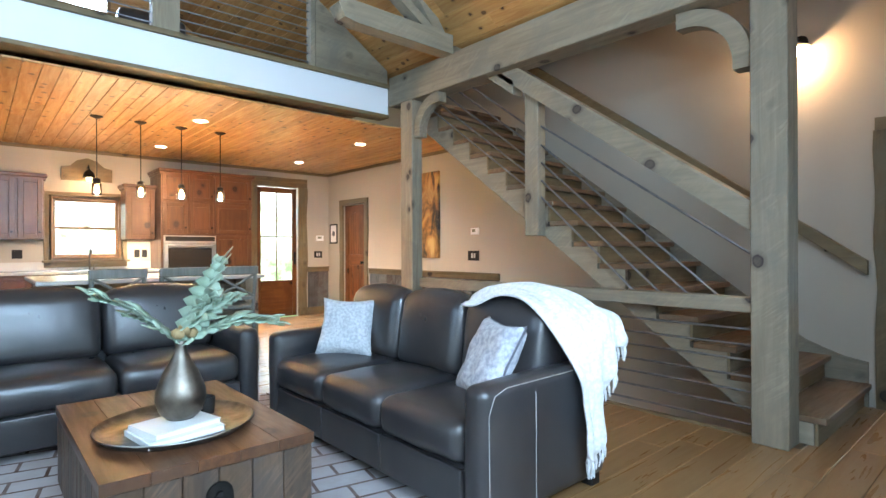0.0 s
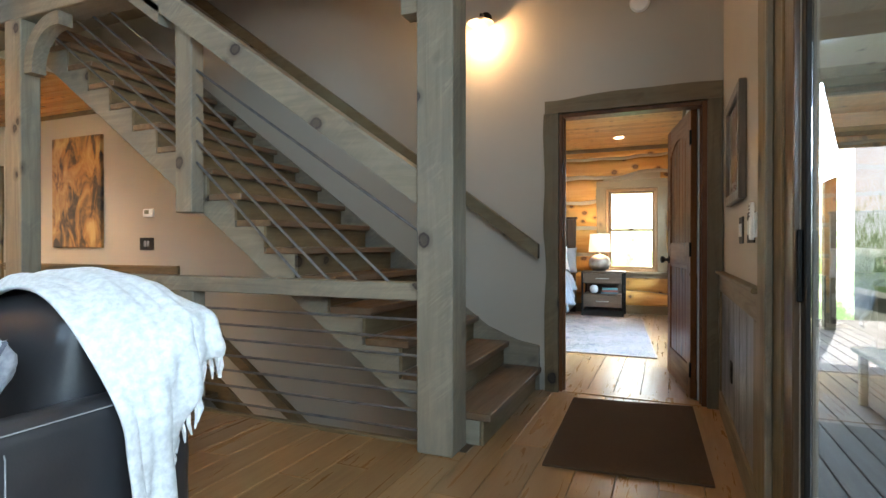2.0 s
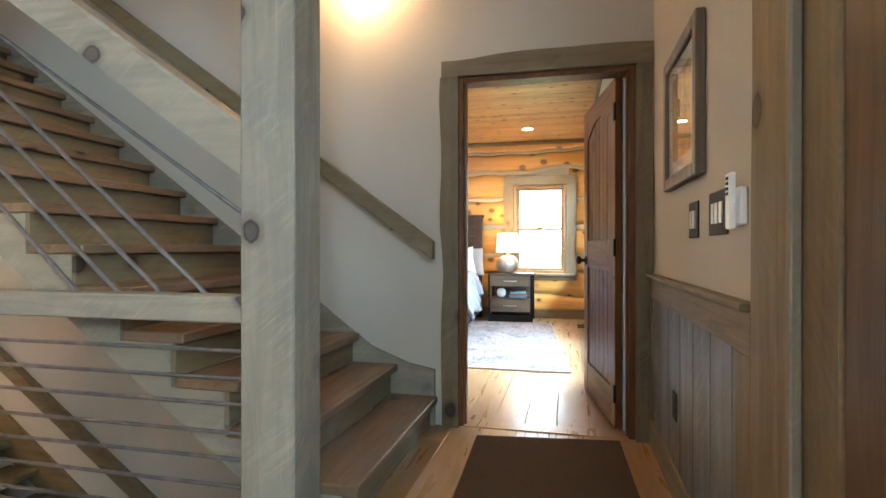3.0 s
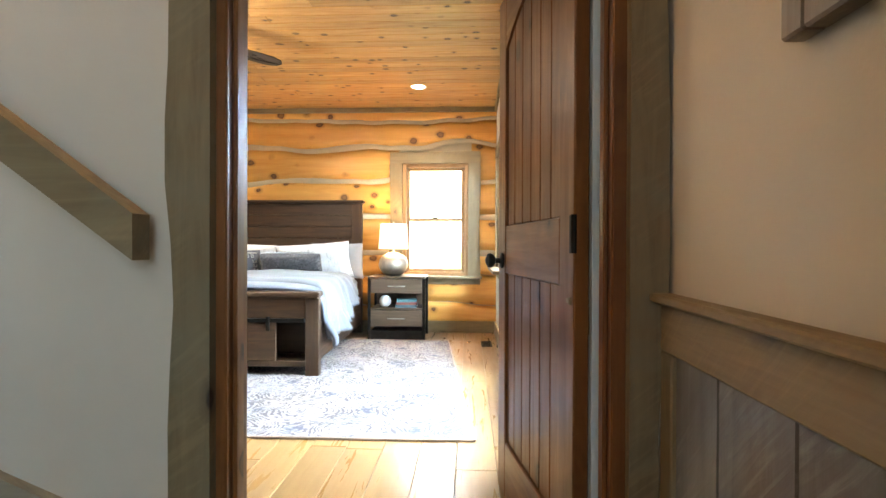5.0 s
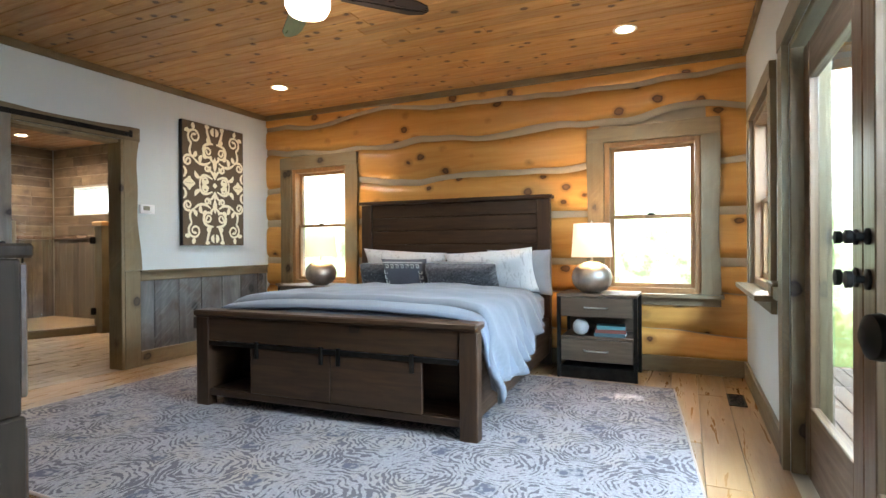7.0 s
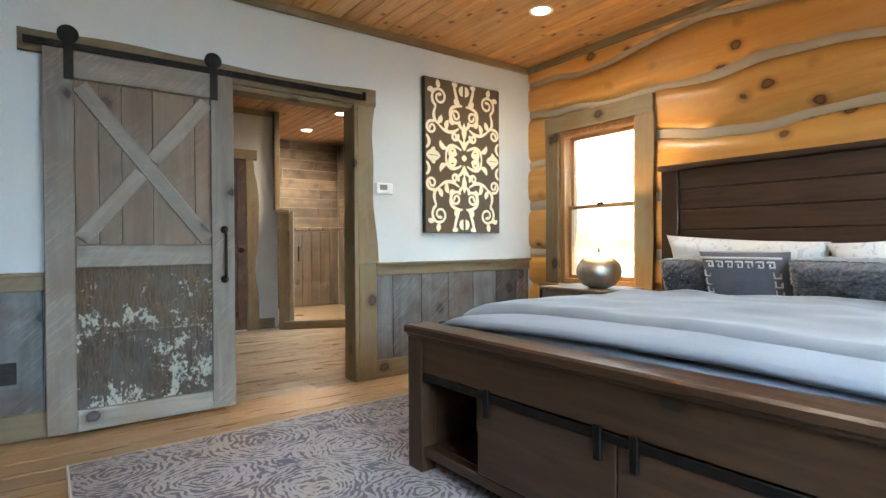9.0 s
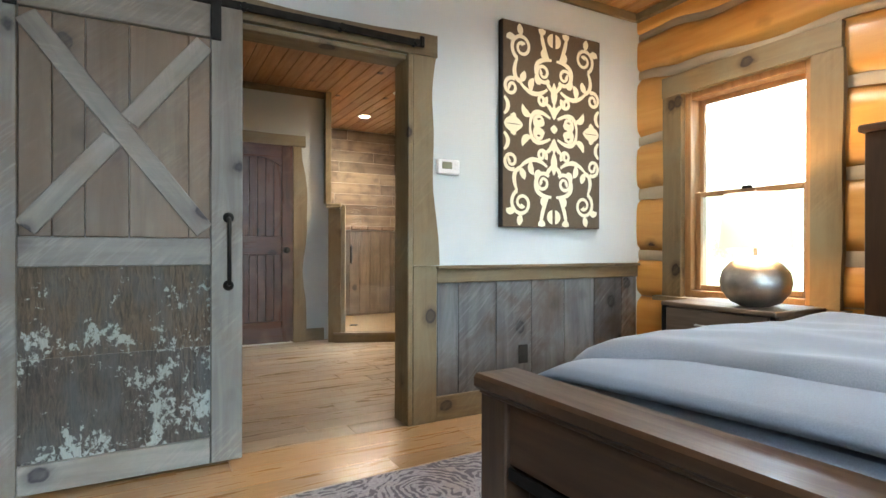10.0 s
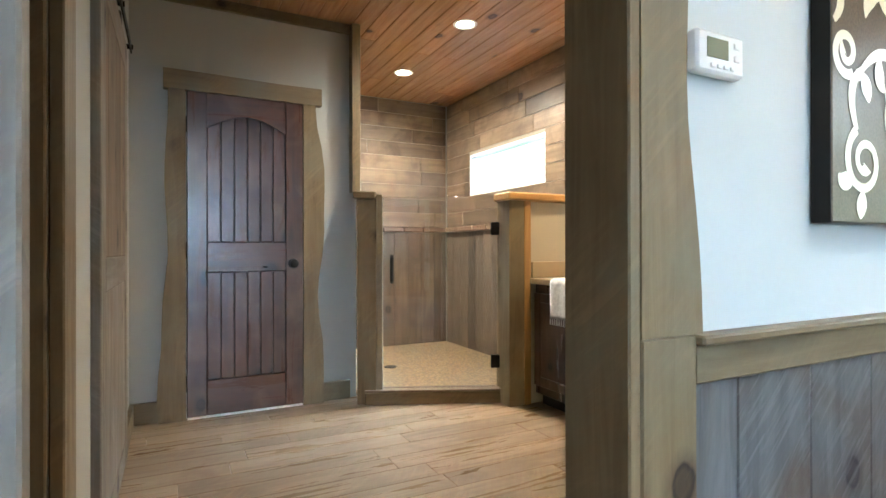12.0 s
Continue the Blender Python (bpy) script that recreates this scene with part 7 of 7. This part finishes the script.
lg = thing("loft_guard", pose(0, 0, 0), "loft guard with grey posts and steel rods", "railing")
for x0, x1 in ((0.33, 0.545), (1.775, 1.825), (-1.6, -1.4)):
    part("post", Bm().box(x0, x1, 4.74, 4.84, 3.031, 3.95), M["grey_z"], lg)
for k in range(9):
    z = 3.10 + k * 0.085
    for x0, x1 in ((-1.4, 0.33), (0.545, 1.775)):
        part("rod", Bm().tube([(x0, 4.79, z), (x1, 4.79, z)], 0.007, 8), M["rod"], lg)
timber("knee_brace", Bm().slab([(1.35, 3.0), (1.50, 3.0), (1.30, 3.5), (0.95, 3.9), (0.75, 3.95), (1.10, 3.55)], 6.6, 6.72, "y"), M["trim_x"], "curved dark timber brace in the loft")
ch = thing("loft_armchair", pose(0.75, 6.3, 2.986), "dark leather armchair up in the loft", "armchair")
part("seat", puffy(0.7, 0.7, 0.4, 2), M["leather"], ch, "", "all")
part("back", puffy(0.7, 0.2, 0.5, 3), M["leather"], ch, "", "all", pose(0, 0.3, 0.38))

# ---- bathroom ----
M["alder_dark_z"] = wood("dark_alder", (0.094, 0.036, 0.021), (0.031, 0.012, 0.007), "z", 0.30, 0.45, (0.125, 0.070, 0.052), 0.60, vary=0.3, coat=1.0, grain=0.6)
M["alder_dark_x"] = wood("dark_alder_x", (0.094, 0.036, 0.021), (0.031, 0.012, 0.007), "x", 0.30, 0.45, (0.125, 0.070, 0.052), 0.60, vary=0.3, coat=1.0, grain=0.6)
plank_door("door_4", pose(6.752, 7.572, 0.014), 0.712, 2.03, "closed dark alder plank door with an arched panel", mats=("alder_dark_z", "alder_dark_x"))
bf = thing("door_frame_6", pose(7.107, 7.62, 0), "stained live-edge casing of the bathroom door", "door frame", "", "structure")
live_casing(bf, 0.72, 0, 2.045, 0.125, 72, 0.05, amp=0.06)
# white strip drawn for the light that shows under the door
part("sweep", Bm().box(-0.352, 0.352, -0.052, -0.008, 0.001, 0.013, 0.002), M["white"], bf, "white strip in place of the light under the door")
structure("baseboard_bath", Bm().box(6.442, 6.632, 7.595, 7.619, 0, 0.13).box(7.585, 7.80, 7.595, 7.619, 0, 0.13).box(6.441, 6.465, 5.9, 7.594, 0, 0.13), M["trim_x"], "stained bathroom baseboard", "baseboard")
structure("trim_bath_corner", Bm().box(7.80, 7.865, 7.55, 7.619, 1.46, 2.655), M["trim_z"], "stained corner board", "trim")
structure("trim_bath_crown", Bm().box(6.442, 7.799, 7.59, 7.619, 2.59, 2.657).box(6.441, 6.47, 4.81, 7.589, 2.59, 2.657), M["trim_x"], "dark crown board round the bathroom", "trim")

# shower
M["tile"] = wood("wood_look_tile", (0.33, 0.23, 0.145), (0.15, 0.095, 0.055), "x", 0.38, 0.1, (0.105, 0.068, 0.042), 0.57, 0.1, vary=0.55, grain=0.45)
M["tile_z"] = wood("wood_look_tile_z", (0.215, 0.155, 0.105), (0.10, 0.068, 0.042), "z", 0.42, 0.1, (0.085, 0.061, 0.042), 0.54, 0.1, vary=0.55, grain=0.45)
M["grout"] = plaster("grout", (0.42, 0.35, 0.27), 0.2)


def tiled(name, m, length, label, hole=None):
    """Wood-look tiles on a wall from x = 0 to length facing -y: level above a stone ledge, upright below."""
    w = thing(name, m, label, "wall", "", "structure")
    part("bed", Bm().box(0, length, 0.012, 0.014, 0, 1.24).box(0, length, 0.012, 0.014, 1.30, 2.655) if not hole else Bm().box(0, length, 0.012, 0.014, 0, 1.24).box(0, hole[0], 0.012, 0.014, 1.30, 2.655).box(hole[1], length, 0.012, 0.014, 1.30, 2.655).box(hole[0], hole[1], 0.012, 0.014, 1.30, hole[2]).box(hole[0], hole[1], 0.012, 0.014, hole[3], 2.655), M["grout"], w)
    rnd = random.Random(name)
    z, row = 1.302, 0
    while z < 2.64:
        x = -rnd.uniform(0.1, 0.7)
        while x < length:
            e = x + 0.88
            spans = [(max(0, x), min(length, e))]
            hi = min(2.655, z + 0.151)
            if hole and hi > hole[2] + 0.01 and z < hole[3] - 0.01:
                spans = [s for a, b in spans for s in ((a, min(b, hole[0])), (max(a, hole[1]), b))]
            for a, b in spans:
                if b - a > 0.02:
                    part("tile", Bm().box(a + 0.0025, b - 0.0025, 0.003, 0.0115, z + 0.0025, hi - 0.0025, 0.001), M["tile"], w)
            x = e
        z += 0.151
        row += 1
    n = round(length / 0.152)
    for i in range(n):
        part("tile", Bm().box(i * length / n + 0.0015, (i + 1) * length / n - 0.0015, 0.0, 0.0115, 0.03, 1.239, 0.002), M["tile_z"], w)
    x = 0
    while x < length:
        e = min(length, x + rnd.uniform(0.22, 0.34))
        part("ledge_stone", Bm().box(x + 0.002, e - 0.002, -0.03 - rnd.uniform(0, 0.012), 0.0115, 1.242, 1.30, 0.012), M["ledge"], w, "", True)
        x = e
    return w


M["ledge"] = plaster("ledge_stone", (0.22, 0.13, 0.08), 0.4, 0.5)
tiled("wall_tiles_north", pose(7.851, 9.205, 0), 1.549, "brown wood-look tile shower wall with a stone ledge")
tiled("wall_tiles_east", pose(9.405, 9.20, 0, 0, 0, -90), 2.20, "brown wood-look tile shower wall with a high window", (0.50, 1.76, 1.61, 2.03))
tiled("wall_tiles_west", pose(7.851, 7.75, 0, 0, 0, 90), 1.44, "brown wood-look tile shower wall")
sw = thing("window_5", pose(9.42, 8.07, 0, 0, 0, -90), "narrow high shower window", "window", "", "structure")
part("window_frame", box_frame(Bm(), 1.26, 0.42, 0.0, 0.12, 0.03, 0, 1.61), M["white"], sw)
part("pane", Bm().box(-0.60, 0.60, 0.06, 0.066, 1.64, 2.00, 0.001), M["glass"], sw).visible_shadow = False
M["pebble"] = plaster("tan_pebble", (0.46, 0.33, 0.18), 0.3, 0.5)
n_ = Net(M["pebble"])
pv = n_.node("ShaderNodeTexVoronoi")
pv.inputs["Scale"].default_value = 38
n_.link(n_.coords((1, 1, 1)), pv.inputs["Vector"])
n_.colour(n_.mix(n_.ramp(pv.outputs["Distance"], (0.35, 0.0), (0.6, 1.0)), n_.mix(n_.noise(n_.coords((1, 1, 1)), 20, 3), (0.48, 0.35, 0.19), (0.38, 0.27, 0.145)), (0.29, 0.21, 0.13)))
n_.bump(n_.ramp(pv.outputs["Distance"], (0.2, 1.0), (0.6, 0.0)), 0.6, 0.008)
structure("floor_shower", Bm().slab([(7.865, 7.75), (7.865, 7.45), (8.72, 7.08), (9.40, 7.0), (9.40, 9.20), (7.865, 9.20)], -0.012, 0.035, "z"), M["pebble"], "tan pebble shower floor", "floor")
dn = thing("shower_drain", pose(8.36, 8.25, 0.036), "round dark metal shower drain", "drain")
part("cover", Bm().spin([(0.0, 0.0), (0.055, 0.0), (0.055, 0.004), (0.0, 0.005)], 24), M["black"], dn)
cv = Vector((8.70 - 7.87, 7.045 - 7.405, 0))
ang = math.degrees(math.atan2(cv.y, cv.x))
cl = cv.length
shw = thing("shower_enclosure", pose(7.87, 7.405, 0, 0, 0, ang), "glass shower door between wooden half posts", "shower")
part("curb", Bm().box(-0.02, cl, -0.05, 0.06, 0.0, 0.085, 0.006), M["trim_x"], shw, "wooden curb")
part("curb_top", Bm().box(-0.02, cl, -0.055, 0.065, 0.086, 0.10, 0.004), M["tile"], shw)
gd = part("glass_door", Bm().box(0.10, cl - 0.01, -0.004, 0.005, 0.105, 1.42, 0.001), M["glass"], shw, "clear frameless glass door")
gd.visible_shadow = False
part("handle", Bm().tube([(0.16, -0.004, 0.83), (0.16, -0.04, 0.84), (0.16, -0.04, 1.0), (0.16, -0.004, 1.01)], 0.010, 8).tube([(0.16, 0.005, 0.83), (0.16, 0.035, 0.84), (0.16, 0.035, 1.0), (0.16, 0.005, 1.01)], 0.010, 8), M["black"], gd, "dark bronze pull", True)
for z in (0.28, 1.20):
    part("hinge", Bm().box(cl - 0.06, cl + 0.0, -0.016, 0.016, z - 0.045, z + 0.045, 0.003), M["black"], gd)
part("half_post", Bm().box(-0.075, 0.055, -0.03, 0.17, 0.0, 1.40, 0.006), M["trim_z"], shw)
part("post_edge", Bm().box(0.056, 0.099, -0.028, 0.03, 0.101, 1.43, 0.004), M["grey_z"], shw, "pale weathered edge board")
part("post_cap", Bm().box(-0.10, 0.0555, -0.05, 0.19, 1.401, 1.45, 0.008), M["trim_x"], shw)
pw = structure("wall_pony", Bm().box(8.80, 9.41, 6.90, 7.02, 0, 1.38, 0.001), M["paint"], "half-height painted wall beside the shower", "wall")
pp = thing("pony_trim", pose(0, 0, 0), "honey wood post and cap of the half wall", "trim", "", "structure")
M["honey_z"] = wood("honey_trim", (0.48, 0.27, 0.09), (0.32, 0.16, 0.05), "z", 0.45, 0.2, vary=0.15)
M["honey_x"] = wood("honey_trim_x", (0.48, 0.27, 0.09), (0.32, 0.16, 0.05), "x", 0.45, 0.2, vary=0.15)
part("post", Bm().slab([(8.68, 6.89), (8.80, 6.88), (8.80, 7.04), (8.70, 7.08)], 0, 1.385, "z"), M["trim_z"], pp)
part("cap", Bm().box(8.66, 9.41, 6.86, 7.06, 1.386, 1.44, 0.01), M["honey_x"], pp)
part("end_board", Bm().box(8.795, 8.85, 6.876, 6.899, 0.0, 1.385), M["honey_z"], pp)

# vanity
M["tan_stone"] = plaster("tan_stone", (0.44, 0.35, 0.24), 0.35, 0.3)
vn = thing("vanity", pose(8.86, 5.50, 0), "dark wood vanity with a tan stone counter", "vanity")
part("body", Bm().box(0.02, 0.55, 0.02, 1.37, 0.08, 0.82), M["alder_dark_z"], vn)
part("plinth", Bm().box(0.07, 0.55, 0.03, 1.36, 0.0, 0.08), M["dark"], vn)
part("counter", Bm().box(-0.02, 0.555, 0.0, 1.395, 0.821, 0.86, 0.006), M["tan_stone"], vn, "tan stone counter")
part("side_splash", Bm().box(0.0, 0.55, 1.375, 1.396, 0.8605, 0.97, 0.003), M["tan_stone"], vn)
for i in range(3):
    d = part("door", box_frame(Bm(), 0.42, 0.62, -0.02, -0.001, 0.06, 0, 0), M["alder_dark_z"], vn, "", False, pose(0.019, 0.24 + i * 0.455, 0.14, 0, 0, -90))
    part("panel", Bm().box(-0.149, 0.149, -0.012, -0.001, 0.061, 0.559, 0.004), M["alder_dark_z"], d)
    part("knob", Bm().spin([(0.0, 0), (0.008, 0), (0.015, 0.018), (0.0, 0.024)], 10), M["black"], d, "", True, pose(0.17, -0.02, 0.55, 90))
tw = thing("hand_towel", pose(8.855, 6.55, 0), "white hand towel with a fringe hanging over the vanity edge", "towel")
part("cloth", Bm().grid(10, 16, lambda u, v: ((0.10 - 0.13 * min(1, v * 3)) if v < 0.34 else -0.032 - 0.006 * math.sin(u * 9), -0.09 + 0.18 * u, 0.868 if v < 0.3 else 0.868 - (v - 0.3) * 0.36)), M["throw"], tw, "", "all").modifiers.new("thickness", "SOLIDIFY").thickness = 0.008
fr_ = Bm()
for i in range(9):
    fr_.tube([(-0.034, -0.085 + i * 0.0213, 0.618), (-0.034, -0.085 + i * 0.0213, 0.575)], 0.005, 5)
part("fringe", fr_, M["throw"], tw)

# closet side: a second sliding door along the wall, casing boards, shelves
barn_door("barn_door", pose(6.475, 7.05, 0.012, 0, 0, -90) @ pose(0, -0.045, 0), 1.10, 2.07, "brown sliding barn door along the closet wall")
trk2 = thing("barn_door_track", pose(6.44, 0, 0), "black iron track above the closet opening", "track", "", "structure")
part("bar", Bm().box(0.035, 0.043, 4.95, 7.2, 2.10, 2.14, 0.002), M["black"], trk2)
for y in (5.1, 5.9, 6.6, 7.15):
    part("stand_off", Bm().tube([(0.0, y, 2.12), (0.05, y, 2.12)], 0.013), M["black"], trk2)
cc = thing("door_frame_7", pose(6.44, 0, 0), "stained casing of the closet opening", "door frame", "", "structure")
part("casing_board", Bm().box(0.001, 0.03, 5.30, 5.45, 0, 2.1), M["trim_z"], cc)
part("jamb", Bm().box(-0.14, 0.001, 5.275, 5.299, 0, 2.1), M["trim_z"], cc)
part("casing_board", Bm().box(0.001, 0.025, 4.81, 4.86, 0, 2.1), M["trim_z"], cc)
shf = thing("closet_shelf_unit", pose(5.11, 5.2, 0), "brown wooden closet shelves holding folded things", "shelf")
for z in (0.3, 0.75, 1.2, 1.65, 2.1):
    part("shelf", Bm().box(0, 0.40, 0, 0.89, z, z + 0.025), M["trim_x"], shf)
part("side", Bm().box(0, 0.40, -0.025, -0.001, 0, 2.2), M["trim_z"], shf)
part("side", Bm().box(0, 0.40, 0.891, 0.895, 0, 2.2), M["trim_z"], shf)
# the first fitting is unseen, added to go with that warm light
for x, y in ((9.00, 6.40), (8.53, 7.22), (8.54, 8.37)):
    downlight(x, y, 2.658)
cvn = thing("ceiling_vent", pose(7.86, 6.25, 2.659), "dark slotted ceiling vent", "ceiling vent")
part("frame", box_frame(Bm(), 0.42, 0.18, 0, 0.012, 0.02), M["black"], cvn, "", False, pose(0, 0.09, -0.012, 90))
for i in range(6):
    part("slat", Bm().box(-0.19, 0.19, -0.066 + i * 0.023, -0.054 + i * 0.023, -0.010, -0.004, 0.001), M["black"], cvn)

cf = thing("door_frame_4", pose(6.30, 4.80, 0), "brown stained casing of the closet opening", "door frame", "", "structure")
part("casing_board", Bm().box(-0.006, 0.149, -0.012, 0.067, 0, 2.1), M["alder_dark_z"], cf)

# ---- outside: porch, deck, backdrop ----
M["deck"] = wood("deck_board", (0.085, 0.078, 0.07), (0.05, 0.045, 0.04), "x", 0.7, 0.2, vary=0.3, island=True)
M["grass"] = plaster("ground_grass", (0.045, 0.062, 0.028), 0.4, 0.95)
g = Bm().grid(30, 30, lambda u, v: ((u - 0.5) * 900, (v - 0.5) * 900, -2.9 - 0.02 * math.hypot((u - 0.5) * 900, (v - 0.5) * 900) ** 1.02))
structure("ground", g, M["grass"], "grassy ground falling away from the house", "ground")
deck = structure("deck", Bm().box(-4.0, 10.5, -3.4, -0.68, -0.14, -0.12), M["deck"], "weathered plank deck", "deck")
for i in range(19):
    y = -3.38 + i * 0.142
    part("deck_board", Bm().box(-4.0, 10.5, y, y + 0.136, -0.119, -0.09, 0.004), M["deck"], deck)
structure("porch_roof", Bm().box(-4.0, 10.0, -3.6, -0.67, 2.62, 2.72), M["grey_x"], "timber porch roof", "roof")
# unseen eave, added to narrow the sun patch on the bedroom rug
structure("porch_roof_east", Bm().box(9.75, 11.5, -0.66, 10.0, 2.66, 2.74), M["grey_x"], "unseen timber eave added to cut the sun through the outer windows", "roof")
for i in range(9):
    x = -3.4 + i * 1.6
    timber("porch_joist", Bm().box(x - 0.04, x + 0.04, -3.58, -0.68, 2.46, 2.619), M["grey_y"], "grey timber porch joist")
pr = thing("porch_railing", pose(0, 0, 0), "grey timber porch railing with steel rods", "railing")
part("top_rail", Bm().box(-4.0, 10.4, -3.36, -3.24, 0.80, 0.86), M["grey_x"], pr)
for i in range(9):
    x = -3.9 + i * 1.76
    part("post", Bm().box(x - 0.05, x + 0.05, -3.35, -3.25, -0.09, 0.80), M["grey_z"], pr)
for z in (0.10, 0.24, 0.38, 0.52, 0.66):
    part("rod", Bm().tube([(-3.9, -3.30, z), (10.1, -3.30, z)], 0.008, 6), M["rod"], pr)
for x in (-1.0, 4.1, 9.2):
    timber("porch_post", Bm().box(x - 0.07, x + 0.07, -2.34, -2.20, -0.089, 2.459), M["grey_z"], "grey timber porch post")
M["outdoor"] = cloth("blue_outdoor_cloth", (0.085, 0.125, 0.145), (0.06, 0.09, 0.105), 200)
os_ = thing("outdoor_sofa", pose(5.3, -2.5, -0.089, 0, 0, 0), "blue-grey cushioned outdoor sofa on the deck", "sofa")
part("base", Bm().box(-0.95, 0.95, -0.38, 0.38, 0.05, 0.28, 0.02), M["grey_x"], os_)
for i in (-1, 0, 1):
    part("seat_cushion", puffy(0.60, 0.60, 0.16, i), M["outdoor"], os_, "", "all", pose(i * 0.61, 0.06, 0.281))
    part("back_cushion", puffy(0.60, 0.18, 0.42, i + 4), M["outdoor"], os_, "", "all", pose(i * 0.61, -0.26, 0.40, 8))
for x in (-0.9, 0.9):
    for y in (-0.33, 0.33):
        part("foot", Bm().box(x - 0.03, x + 0.03, y - 0.03, y + 0.03, 0, 0.05), M["dark"], os_)
ot = thing("outdoor_table", pose(4.6, -1.75, -0.089), "low pale outdoor table on the deck", "table")
part("top", Bm().box(-0.5, 0.5, -0.3, 0.3, 0.38, 0.42, 0.01), M["grey_x"], ot)
for x in (-0.44, 0.44):
    for y in (-0.24, 0.24):
        part("leg", Bm().box(x - 0.025, x + 0.025, y - 0.025, y + 0.025, 0, 0.38), M["grey_z"], ot)


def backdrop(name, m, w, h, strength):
    # glowing card: haze, bright sky and sunlight on the trees are in its colour
    mt = material("far_trees_glow", 1.0, 0, (0, 0, 0), 0.0)
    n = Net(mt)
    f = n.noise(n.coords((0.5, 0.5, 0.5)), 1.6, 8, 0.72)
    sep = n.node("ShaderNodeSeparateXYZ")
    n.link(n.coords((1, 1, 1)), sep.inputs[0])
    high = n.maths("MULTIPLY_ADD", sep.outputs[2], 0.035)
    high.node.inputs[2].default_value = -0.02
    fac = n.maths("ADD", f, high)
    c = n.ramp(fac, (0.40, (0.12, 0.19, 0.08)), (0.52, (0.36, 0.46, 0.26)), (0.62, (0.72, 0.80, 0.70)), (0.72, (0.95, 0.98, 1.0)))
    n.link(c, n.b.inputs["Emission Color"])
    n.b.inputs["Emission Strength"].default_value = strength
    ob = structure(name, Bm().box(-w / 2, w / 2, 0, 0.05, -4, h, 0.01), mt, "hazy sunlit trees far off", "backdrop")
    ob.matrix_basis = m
    return ob


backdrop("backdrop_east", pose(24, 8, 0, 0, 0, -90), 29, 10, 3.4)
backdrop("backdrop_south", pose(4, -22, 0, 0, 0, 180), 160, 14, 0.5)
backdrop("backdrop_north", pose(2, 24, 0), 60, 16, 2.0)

# ---- floor boards, piece by piece ----
def plank_floor(parent, x0, x1, y0, y1, width, mat, seed, skip=None, z=0.0, lengths=(1.6, 3.2), gap=0.0012):
    """Planks along x; the ends are staggered."""
    rnd = random.Random(seed)
    n = round((y1 - y0) / width)
    w = (y1 - y0) / n
    cache = {}
    for i in range(n):
        x = x0 - rnd.uniform(0, 1.2)
        while x < x1:
            e = x + rnd.choice([lengths[0] + (lengths[1] - lengths[0]) * k / 5 for k in range(6)])
            a, b = max(x, x0), min(e, x1)
            x = e
            if b - a < 0.05:
                continue
            yc = y0 + (i + 0.5) * w
            for a, b in (skip(a, b, yc) if skip else [(a, b)]):
                ln = round(b - a, 2)
                if ln < 0.04:
                    continue
                if ln not in cache:
                    cache[ln] = mesh_of(Bm().box(-(b - a) / 2 + gap, (b - a) / 2 - gap, -w / 2 + gap, w / 2 - gap, -0.018, 0.0, 0.0025), "plank", mat)
                piece("plank", cache[ln], parent, pose((a + b) / 2, yc, z))


def well(a, b, y):
    if 0.84 < y < 4.42:
        return [(a, min(b, 2.86))]
    return [(a, b)]


plank_floor(floor_live, -4.0, 4.22, -0.52, 8.75, 0.185, M["floor"], 3, well)
plank_floor(floor_bed, 4.346, 9.25, -0.375, 4.66, 0.185, M["floor"], 4)
M["bathtile"] = wood("plank_floor_tile", (0.36, 0.262, 0.170), (0.215, 0.148, 0.092), "x", 0.30, 0.0, (0.191, 0.121, 0.074), 0.56, 0.2, vary=0.3, grain=0.6)


def bath_cut(a, b, y):
    if y > 7.62:
        return []
    if y > 7.05:
        edge = 7.87 + (7.405 - y) * 2.3 if y < 7.405 else 7.87
        return [(a, min(b, edge))]
    if y < 4.8:
        return [(max(a, 6.15), min(b, 7.44))]
    return [(max(a, 5.12) if y < 6.1 else max(a, 6.44), min(b, 9.42))]


plank_floor(floor_bath, 5.12, 9.42, 4.662, 7.65, 0.152, M["bathtile"], 5, bath_cut, lengths=(0.91, 0.92))
